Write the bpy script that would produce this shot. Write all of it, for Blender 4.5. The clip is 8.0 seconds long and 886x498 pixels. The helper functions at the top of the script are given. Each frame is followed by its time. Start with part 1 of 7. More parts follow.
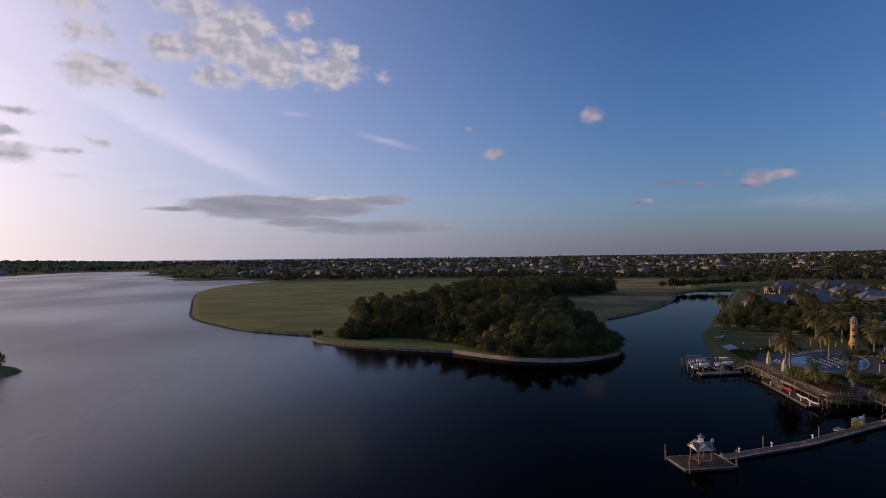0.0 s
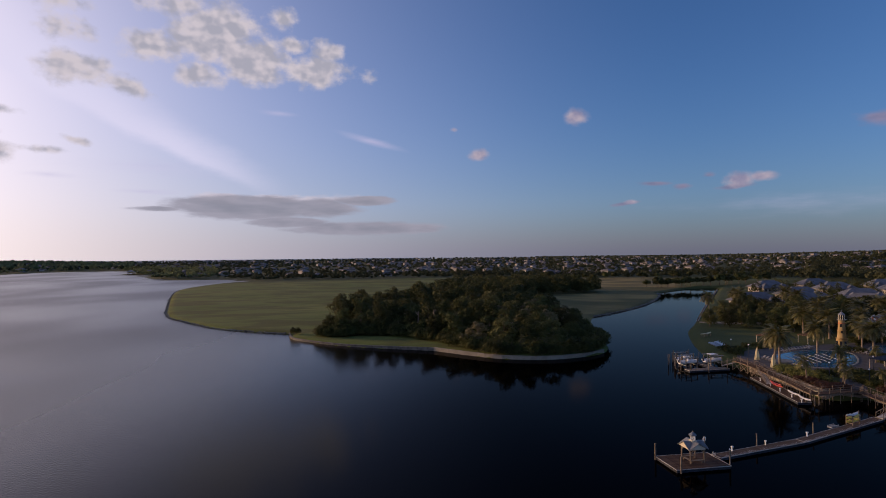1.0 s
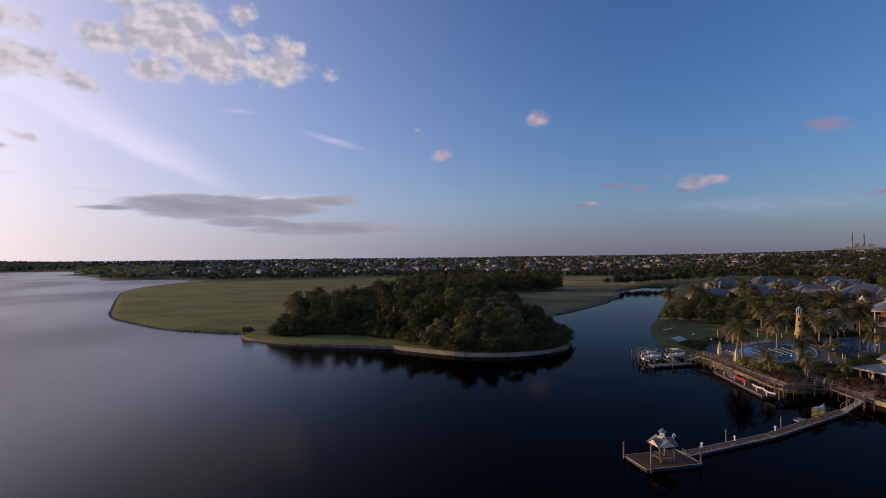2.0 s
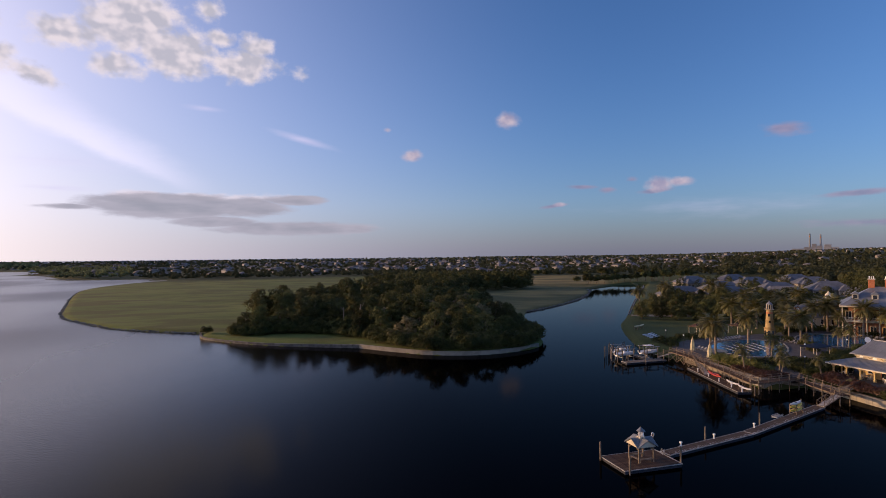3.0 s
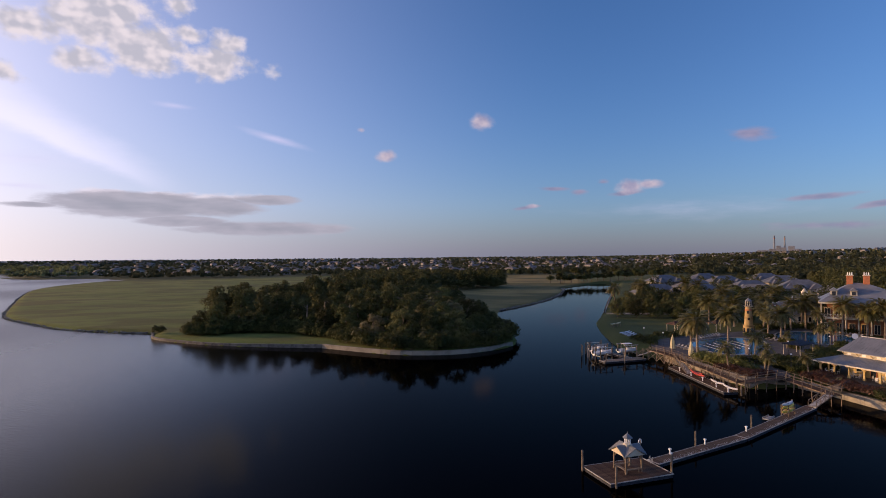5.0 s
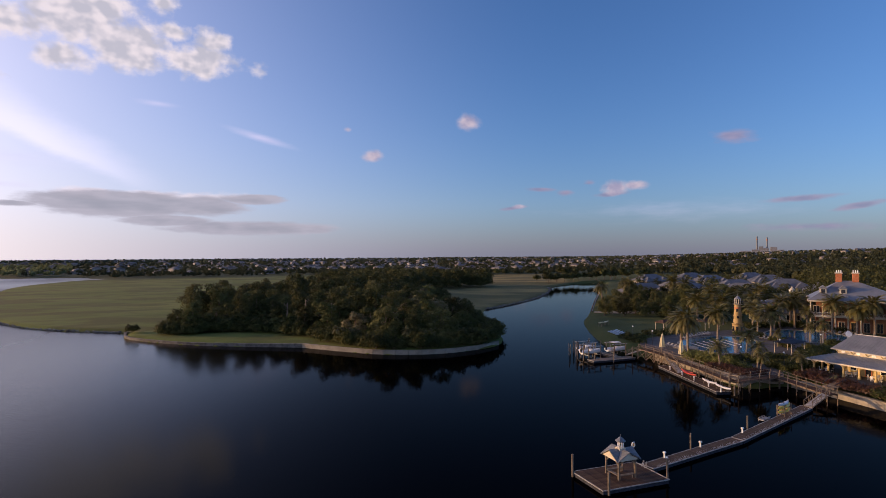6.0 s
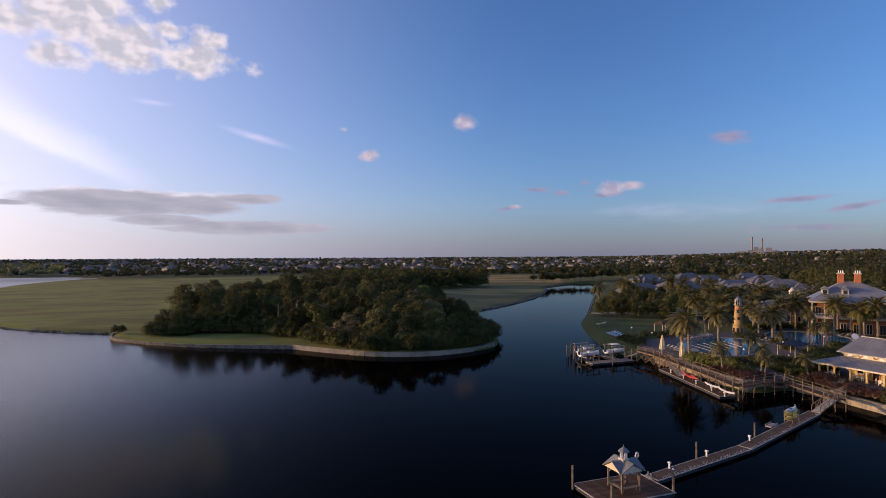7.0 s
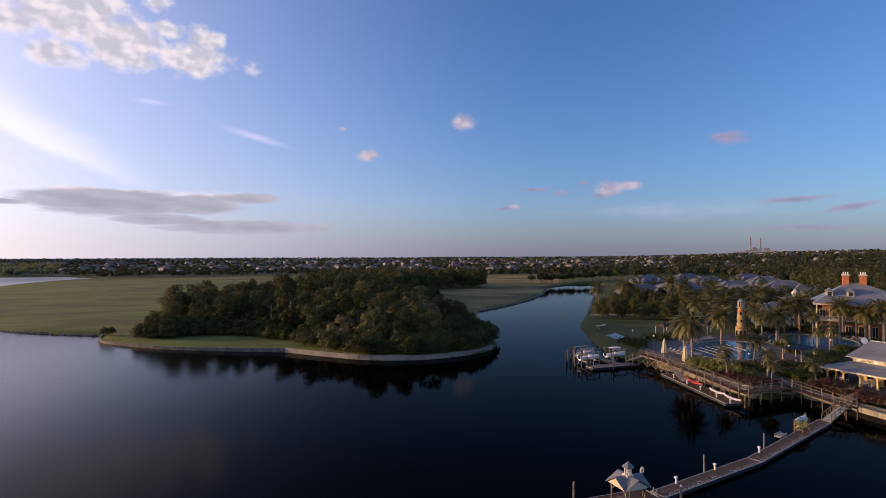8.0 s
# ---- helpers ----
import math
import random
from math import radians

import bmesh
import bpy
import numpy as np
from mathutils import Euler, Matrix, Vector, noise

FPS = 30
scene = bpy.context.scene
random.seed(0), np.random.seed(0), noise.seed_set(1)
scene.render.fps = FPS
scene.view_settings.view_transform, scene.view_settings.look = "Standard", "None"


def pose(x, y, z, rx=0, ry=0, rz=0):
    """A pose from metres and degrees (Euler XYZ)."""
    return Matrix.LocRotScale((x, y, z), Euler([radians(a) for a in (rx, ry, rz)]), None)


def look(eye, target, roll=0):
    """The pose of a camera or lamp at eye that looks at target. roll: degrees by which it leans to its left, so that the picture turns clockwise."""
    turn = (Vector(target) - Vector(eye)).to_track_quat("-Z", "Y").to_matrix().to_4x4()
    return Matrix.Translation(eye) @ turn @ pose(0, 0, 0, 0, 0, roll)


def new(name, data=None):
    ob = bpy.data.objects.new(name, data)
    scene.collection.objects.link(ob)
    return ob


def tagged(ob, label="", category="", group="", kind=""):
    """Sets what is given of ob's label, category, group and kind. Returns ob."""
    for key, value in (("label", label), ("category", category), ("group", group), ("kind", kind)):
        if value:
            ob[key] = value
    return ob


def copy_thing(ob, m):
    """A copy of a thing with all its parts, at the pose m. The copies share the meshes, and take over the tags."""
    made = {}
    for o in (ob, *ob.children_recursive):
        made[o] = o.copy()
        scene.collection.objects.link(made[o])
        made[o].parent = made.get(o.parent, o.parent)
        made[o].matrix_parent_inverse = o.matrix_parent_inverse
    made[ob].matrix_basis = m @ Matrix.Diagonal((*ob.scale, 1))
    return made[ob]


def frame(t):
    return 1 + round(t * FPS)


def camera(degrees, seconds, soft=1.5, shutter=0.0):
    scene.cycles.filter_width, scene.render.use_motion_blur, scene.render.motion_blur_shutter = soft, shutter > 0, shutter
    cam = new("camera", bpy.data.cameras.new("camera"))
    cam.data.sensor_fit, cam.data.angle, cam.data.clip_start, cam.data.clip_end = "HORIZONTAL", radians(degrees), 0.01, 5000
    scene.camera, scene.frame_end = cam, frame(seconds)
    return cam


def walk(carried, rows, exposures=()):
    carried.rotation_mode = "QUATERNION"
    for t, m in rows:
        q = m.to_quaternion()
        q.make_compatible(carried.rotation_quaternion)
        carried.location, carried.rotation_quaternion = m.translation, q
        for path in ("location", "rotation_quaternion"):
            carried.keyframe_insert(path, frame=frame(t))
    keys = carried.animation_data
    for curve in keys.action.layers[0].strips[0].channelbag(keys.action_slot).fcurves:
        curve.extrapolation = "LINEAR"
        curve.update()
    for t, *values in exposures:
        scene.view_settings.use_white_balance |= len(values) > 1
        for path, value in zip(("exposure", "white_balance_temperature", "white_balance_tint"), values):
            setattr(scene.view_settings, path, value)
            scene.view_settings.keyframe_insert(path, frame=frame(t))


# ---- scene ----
# ---------------------------------------------------------------- camera and its flight
cam = camera(75.85, 8.0, soft=0.6)
# seconds, eye x y z, heading (to the left of +y), pitch (up), roll
FLIGHT = [
    (0.0, 0.10, 0.20, 34.85, 0.00, 0.42, -0.66),
    (0.5, 0.80, 3.40, 33.70, -0.72, 0.46, -0.60),
    (1.0, 1.38, 6.30, 32.75, -1.48, 0.47, -0.60),
    (1.5, 1.88, 9.41, 31.80, -3.00, 0.48, -0.58),
    (2.0, 2.47, 12.86, 30.82, -5.23, 0.48, -0.58),
    (3.5, 4.37, 21.30, 28.66, -8.86, 0.50, -0.55),
    (4.0, 4.98, 23.40, 28.31, -9.27, 0.51, -0.52),
    (4.5, 5.60, 25.79, 27.79, -9.88, 0.52, -0.46),
    (5.0, 6.38, 28.25, 27.16, -10.84, 0.55, -0.40),
    (6.5, 8.55, 34.92, 25.88, -12.48, 0.56, -0.23),
    (7.0, 9.12, 36.72, 25.91, -12.59, 0.56, -0.18),
    (7.5, 9.80, 38.52, 26.04, -12.67, 0.54, -0.14),
    (8.0, 10.53, 40.38, 26.15, -12.74, 0.54, -0.11),
]


def flight_pose(x, y, z, yaw, pitch, roll):
    a, p = radians(yaw), radians(pitch)
    ahead = Vector((-math.sin(a) * math.cos(p), math.cos(a) * math.cos(p), math.sin(p)))
    return look((x, y, z), Vector((x, y, z)) + ahead * 10, roll)


EXPOSURES = [(0.0, -0.38, 6150, 27), (2.0, -0.18, 6250, 27), (3.5, 0.08, 6300, 27), (5.0, 0.08, 6300, 27), (8.0, 0.24, 6300, 27)]
walk(cam, [(r[0], flight_pose(*r[1:])) for r in FLIGHT], EXPOSURES)

# ---------------------------------------------------------------- sky, clouds and sun
SUN_AZ, SUN_EL = -67.0, 7.5     # degrees: from +y towards +x, and above the horizon

world = bpy.data.worlds.new("evening_sky")
scene.world = world
world.use_nodes = True
wn = world.node_tree
wn.nodes.clear()


def m_(tree, op, a, b=None, c=None, clamp=False):
    n = tree.nodes.new("ShaderNodeMath")
    n.operation, n.use_clamp = op, clamp
    for i, s in enumerate((a, b, c)):
        if s is None:
            continue
        if isinstance(s, (int, float)):
            n.inputs[i].default_value = s
        else:
            tree.links.new(s, n.inputs[i])
    return n.outputs[0]


def mixc(tree, f, a, b, kind="MIX"):
    n = tree.nodes.new("ShaderNodeMix")
    n.data_type, n.blend_type = "RGBA", kind
    for i, s in ((0, f), (6, a), (7, b)):
        if isinstance(s, (int, float)):
            n.inputs[i].default_value = s
        elif isinstance(s, tuple):
            n.inputs[i].default_value = (*s, 1)[:4]
        else:
            tree.links.new(s, n.inputs[i])
    return n.outputs[2]


def smooth(tree, v, lo, hi):
    n = tree.nodes.new("ShaderNodeMapRange")
    n.interpolation_type = "SMOOTHSTEP"
    tree.links.new(v, n.inputs[0])
    n.inputs[1].default_value, n.inputs[2].default_value = lo, hi
    n.inputs[3].default_value, n.inputs[4].default_value = 0.0, 1.0
    return n.outputs[0]


sky = wn.nodes.new("ShaderNodeTexSky")
sky.sky_type = "NISHITA"
sky.sun_disc = False
sky.sun_elevation, sky.sun_rotation = radians(SUN_EL), radians(SUN_AZ)
sky.altitude, sky.air_density, sky.dust_density, sky.ozone_density = 0, 1.0, 0.5, 4.5

tc = wn.nodes.new("ShaderNodeTexCoord")
sp = wn.nodes.new("ShaderNodeSeparateXYZ")
wn.links.new(tc.outputs["Generated"], sp.inputs[0])
AZ = m_(wn, "MULTIPLY", m_(wn, "ARCTAN2", sp.outputs[0], sp.outputs[1]), 57.29578)
EL = m_(wn, "MULTIPLY", m_(wn, "ARCSINE", sp.outputs[2]), 57.29578)


def sky_noise(scale, detail, sx=1.0, sy=1.0, off=0.0, dx=0.0, dy=0.0):
    cb = wn.nodes.new("ShaderNodeCombineXYZ")
    wn.links.new(m_(wn, "MULTIPLY", m_(wn, "ADD", AZ, dx), sx), cb.inputs[0])
    wn.links.new(m_(wn, "MULTIPLY", m_(wn, "ADD", EL, dy), sy), cb.inputs[1])
    cb.inputs[2].default_value = off
    nz = wn.nodes.new("ShaderNodeTexNoise")
    nz.inputs["Scale"].default_value, nz.inputs["Detail"].default_value = scale, detail
    nz.inputs["Roughness"].default_value = 0.58
    wn.links.new(cb.outputs[0], nz.inputs["Vector"])
    return nz.outputs["Fac"]


def cloud_mass(blobs):
    """The largest of several soft ellipses: az, el, half width, half height, strength and, where it leans, its slope."""
    top = None
    for a, e, sa, se, k, *lean in blobs:
        dx = m_(wn, "SUBTRACT", AZ, a)
        dy = m_(wn, "SUBTRACT", EL, e)
        if lean:
            dy = m_(wn, "SUBTRACT", dy, m_(wn, "MULTIPLY", dx, lean[0]))
        x, y = m_(wn, "DIVIDE", dx, sa), m_(wn, "DIVIDE", dy, se)
        r = m_(wn, "SQRT", m_(wn, "ADD", m_(wn, "MULTIPLY", x, x), m_(wn, "MULTIPLY", y, y)))
        v = m_(wn, "MULTIPLY", m_(wn, "SUBTRACT", 1.0, r), k)
        top = v if top is None else m_(wn, "MAXIMUM", top, v)
    return top


def cloud_layer(colour, blobs, lit, dark, scale, sx, sy, off, edge, rough, puff=1.0, cover=1.0, deep=0.3):
    """One layer of cloud over the sky's colour: its edges are broken by noise, its thick parts turn to the dark colour."""
    body = cloud_mass(blobs)
    n1 = sky_noise(scale, 9.0, sx, sy, off)
    n2 = sky_noise(scale * 0.8, 2.6, sx, sy, off + 3.0)
    n3 = sky_noise(scale * 0.8, 2.6, sx, sy, off + 3.0, 0.5 / max(sx, 0.3), 0.5 / max(sy, 0.3))
    v = m_(wn, "ADD", body, m_(wn, "MULTIPLY", m_(wn, "SUBTRACT", n1, 0.5), rough))
    mask = m_(wn, "MULTIPLY", smooth(wn, v, 0.0, edge), cover)
    form = m_(wn, "ADD", m_(wn, "MULTIPLY", m_(wn, "SUBTRACT", n2, n3), 1.6 * puff), m_(wn, "MULTIPLY", m_(wn, "SUBTRACT", n1, 0.5), 0.18))
    form = m_(wn, "SUBTRACT", form, m_(wn, "MULTIPLY", m_(wn, "SUBTRACT", v, 0.35), deep))
    return mixc(wn, mask, colour, mixc(wn, smooth(wn, form, -0.46, 0.30), dark, lit))


out = sky.outputs[0]
# milky haze that thickens towards the sun and the horizon
haze_el = m_(wn, "POWER", 2.718, m_(wn, "MULTIPLY", m_(wn, "MAXIMUM", EL, 0.0), -0.17))
haze_az = smooth(wn, AZ, 32.0, -55.0)
out = mixc(wn, 1.0, out, mixc(wn, smooth(wn, AZ, 24.0, 54.0), (1.30, 1.38, 1.42), (1.52, 1.56, 1.58)), "MULTIPLY")
milk = m_(wn, "MULTIPLY", m_(wn, "POWER", 2.718, m_(wn, "MULTIPLY", m_(wn, "MAXIMUM", EL, 0.0), -0.040)), m_(wn, "MULTIPLY", smooth(wn, AZ, 26.0, -44.0), 0.86))
out = mixc(wn, milk, out, (4.45, 4.75, 6.0))
veil = m_(wn, "MULTIPLY", haze_el, m_(wn, "ADD", 0.42, m_(wn, "MULTIPLY", haze_az, 0.40)))
out = mixc(wn, veil, out, mixc(wn, haze_az, (2.3, 2.6, 3.85), (6.3, 6.35, 5.5)))
# duller air along the horizon
out = mixc(wn, 1.0, out, mixc(wn, smooth(wn, EL, -0.5, 5.5), mixc(wn, haze_az, (0.74, 0.74, 0.77), (0.96, 0.94, 0.93)), (1.0, 1.0, 1.0)), "MULTIPLY")
# aureole round the low sun
sx, sy, sz = (math.sin(radians(SUN_AZ)) * math.cos(radians(SUN_EL)), math.cos(radians(SUN_AZ)) * math.cos(radians(SUN_EL)), math.sin(radians(SUN_EL)))
near_sun = m_(wn, "ADD", m_(wn, "ADD", m_(wn, "MULTIPLY", sp.outputs[0], sx), m_(wn, "MULTIPLY", sp.outputs[1], sy)), m_(wn, "MULTIPLY", sp.outputs[2], sz))
glow = m_(wn, "POWER", 2.718, m_(wn, "MULTIPLY", m_(wn, "SUBTRACT", near_sun, 1.0), 8.0))
out = mixc(wn, m_(wn, "MULTIPLY", glow, 0.85), out, (19.0, 16.0, 13.0))
# bright streak of cirrus
along = m_(wn, "ADD", m_(wn, "MULTIPLY", AZ, 0.44), EL)
sn = sky_noise(0.35, 6.0, 0.35, 1.0, 4.0)
line = m_(wn, "ADD", along, m_(wn, "MULTIPLY", m_(wn, "SUBTRACT", sn, 0.5), 2.4))
broad = m_(wn, "ADD", 1.7, m_(wn, "MULTIPLY", smooth(wn, AZ, -14.0, -40.0), 4.6))
streak = m_(wn, "MULTIPLY", smooth(wn, line, -1.7, -0.5), smooth(wn, m_(wn, "DIVIDE", line, broad), 1.0, -0.2))
streak = m_(wn, "MULTIPLY", streak, m_(wn, "MULTIPLY", smooth(wn, AZ, -12.0, -24.0), smooth(wn, EL, 3.5, 7.5)))
out = mixc(wn, m_(wn, "MULTIPLY", streak, 0.66), out, (7.0, 7.1, 7.8))
# feathers of cirrus
out = cloud_layer(out, [(-5.4, 11.1, 4.4, 0.55, 0.8, -0.26), (-14.4, 13.5, 2.6, 0.4, 0.7, -0.04), (34.0, 4.0, 14.0, 1.3, 0.3), (-26.1, 5.8, 3.5, 0.35, 0.6), (-33.3, 6.9, 2.4, 0.4, 0.5), (-26.0, 8.0, 9.0, 1.2, 0.35)],
                  (5.6, 5.6, 6.6), (4.6, 4.7, 6.0), 0.5, 0.4, 2.2, 9.0, 1.1, 0.6, 1.0, 0.8)
# bright rim on the grey bars, then the bars near the horizon
out = cloud_layer(out, [(-20.2, 5.35, 3.0, 0.75, 0.9), (-14.5, 5.4, 5.0, 0.5, 0.6), (-9.0, 5.5, 5.0, 0.5, 0.5)],
                  (6.4, 5.9, 5.6), (4.6, 4.3, 4.4), 0.8, 0.6, 1.6, 5.5, 0.5, 1.0, 0.6, 0.7)
out = cloud_layer(out, [(-17.2, 4.6, 8.4, 1.35, 1.3), (-11.0, 4.6, 5.2, 1.1, 1.1), (-25.2, 4.3, 3.2, 0.32, 0.7), (-6.4, 5.3, 3.8, 0.6, 1.0), (-13.7, 3.2, 4.4, 0.65, 1.1), (-6.3, 2.6, 9.0, 0.8, 1.1)],
                  (3.35, 3.4, 3.6), (2.3, 2.48, 2.7), 0.7, 0.42, 2.0, 2.0, 0.40, 0.85, 0.5, 0.94)
# slate scraps over the town
out = cloud_layer(out, [(45.0, 2.2, 6.0, 0.5, 0.6), (44.6, 4.65, 3.7, 0.36, 1.0, 0.045), (48.5, 3.85, 2.7, 0.36, 1.0, 0.16), (28.7, 5.75, 1.9, 0.30, 0.9, 0.06), (21.9, 6.4, 1.9, 0.30, 0.8, -0.06), (24.4, 6.0, 1.1, 0.36, 0.8),
                        (19.2, 4.6, 1.8, 0.26, 0.8, 0.12), (26.7, 6.9, 0.7, 0.34, 0.6), (39.3, 10.4, 2.3, 0.75, 0.8, -0.1)],
                  (2.6, 2.3, 2.9), (1.7, 1.75, 2.5), 0.8, 0.6, 1.8, 12.0, 0.7, 0.9, 0.8, 0.8)
# heaped clouds
out = cloud_layer(out, [(-20.2, 20.1, 5.2, 3.1, 1.2, 0.1), (-16.8, 18.1, 4.4, 2.7, 1.2), (-11.0, 17.5, 3.9, 1.8, 1.15), (-9.8, 19.3, 1.9, 1.4, 0.9), (-21.5, 16.4, 3.0, 1.4, 0.9), (-25.5, 18.4, 3.4, 1.7, 1.0), (-14.0, 21.8, 1.6, 1.15, 0.9),
                        (-23.2, 21.9, 4.0, 1.5, 0.8), (-13.1, 19.6, 1.6, 1.0, 0.8), (-5.9, 17.2, 1.1, 0.7, 0.5), (-31.6, 15.7, 3.4, 1.7, 1.1), (-27.6, 14.9, 2.6, 1.1, 0.9, -0.2), (-31.9, 18.8, 2.8, 1.25, 0.55), (-32.4, 20.8, 3.4, 1.0, 0.6),
                        (-37.2, 8.5, 2.2, 1.1, 1.0), (-37.6, 10.1, 1.6, 0.7, 0.9), (-37.0, 11.8, 1.8, 0.5, 0.8), (-31.4, 9.9, 1.5, 0.5, 0.7, -0.25), (-33.8, 8.9, 2.2, 0.42, 0.6)],
                  (5.9, 5.65, 5.3), (3.75, 3.9, 4.0), 0.50, 1.0, 1.25, 0.0, 0.62, 1.5, 2.0, 0.96, 0.30)
# small evening puffs
out = cloud_layer(out, [(5.2, 9.8, 1.4, 0.74, 1.0), (14.8, 13.1, 1.6, 1.1, 1.0), (29.1, 6.35, 1.6, 0.85, 1.0), (30.9, 6.5, 1.6, 0.55, 0.9), (2.7, 12.3, 0.5, 0.28, 0.5), (19.9, 4.75, 0.8, 0.3, 0.8)],
                  (4.3, 3.85, 3.95), (2.5, 2.45, 3.15), 0.9, 0.9, 1.2, 7.0, 0.75, 0.9, 0.9, 0.92)
bg = wn.nodes.new("ShaderNodeBackground")
bg.inputs["Strength"].default_value = 0.128
wo = wn.nodes.new("ShaderNodeOutputWorld")
wn.links.new(out, bg.inputs["Color"])
wn.links.new(bg.outputs[0], wo.inputs["Surface"])

sun_data = bpy.data.lights.new("sun", "SUN")
sun_data.energy, sun_data.angle, sun_data.color = 4.2, radians(0.6), (1.0, 0.64, 0.28)
sun = new("sun", sun_data)
_sd = Vector((math.sin(radians(SUN_AZ)) * math.cos(radians(SUN_EL)), math.cos(radians(SUN_AZ)) * math.cos(radians(SUN_EL)), math.sin(radians(SUN_EL))))
sun.matrix_world = Matrix.Translation(_sd * 300) @ _sd.to_track_quat("Z", "Y").to_matrix().to_4x4()

# ---------------------------------------------------------------- materials
def material(name, c1, c2, rough=0.7, scale=2.0, fine=14.0, bump=0.15, metal=0.0, rand=0.0, island=0.0, spec=0.4, trans=0.0, coords="Object", stretch=(1, 1, 1)):
    """Two colours mixed by coarse and fine grain, with relief; rand and island vary the value from piece to piece."""
    mt = bpy.data.materials.new(name)
    mt.use_nodes = True
    t = mt.node_tree
    bs = t.nodes["Principled BSDF"]
    co = t.nodes.new("ShaderNodeTexCoord")
    mp = t.nodes.new("ShaderNodeMapping")
    mp.inputs["Scale"].default_value = stretch
    t.links.new(co.outputs[coords], mp.inputs[0])
    ns = []
    for s, d in ((scale, 4.0), (fine, 3.0)):
        n = t.nodes.new("ShaderNodeTexNoise")
        n.inputs["Scale"].default_value, n.inputs["Detail"].default_value = s, d
        t.links.new(mp.outputs[0], n.inputs["Vector"])
        ns.append(n.outputs["Fac"])
    f = smooth(t, m_(t, "ADD", m_(t, "MULTIPLY", ns[0], 0.65), m_(t, "MULTIPLY", ns[1], 0.35)), 0.36, 0.64)
    col = mixc(t, f, c1, c2)
    if rand or island:
        if rand:
            oi = t.nodes.new("ShaderNodeObjectInfo")
            r = oi.outputs["Random"]
            amount = rand
        else:
            ge = t.nodes.new("ShaderNodeNewGeometry")
            r = ge.outputs["Random Per Island"]
            amount = island
        hs = t.nodes.new("ShaderNodeHueSaturation")
        t.links.new(m_(t, "ADD", 1.0 - amount, m_(t, "MULTIPLY", r, 2 * amount)), hs.inputs["Value"])
        t.links.new(m_(t, "ADD", 0.5 - 0.05 * amount, m_(t, "MULTIPLY", m_(t, "FRACT", m_(t, "MULTIPLY", r, 7.31)), 0.10 * amount)), hs.inputs["Hue"])
        t.links.new(col, hs.inputs["Color"])
        col = hs.outputs["Color"]
    t.links.new(col, bs.inputs["Base Color"])
    t.links.new(m_(t, "ADD", rough - 0.08, m_(t, "MULTIPLY", ns[1], 0.16), clamp=True), bs.inputs["Roughness"])
    bs.inputs["Metallic"].default_value = metal
    bs.inputs["Specular IOR Level"].default_value = spec
    if bump:
        b = t.nodes.new("ShaderNodeBump")
        b.inputs["Strength"].default_value = bump
        b.inputs["Distance"].default_value = 0.05
        t.links.new(ns[1], b.inputs["Height"])
        t.links.new(b.outputs[0], bs.inputs["Normal"])
    if trans:
        tr = t.nodes.new("ShaderNodeBsdfTranslucent")
        t.links.new(col, tr.inputs["Color"])
        mx = t.nodes.new("ShaderNodeMixShader")
        mx.inputs[0].default_value = trans
        t.links.new(bs.outputs[0], mx.inputs[1])
        t.links.new(tr.outputs[0], mx.inputs[2])
        t.links.new(mx.outputs[0], t.nodes["Material Output"].inputs["Surface"])
    return mt


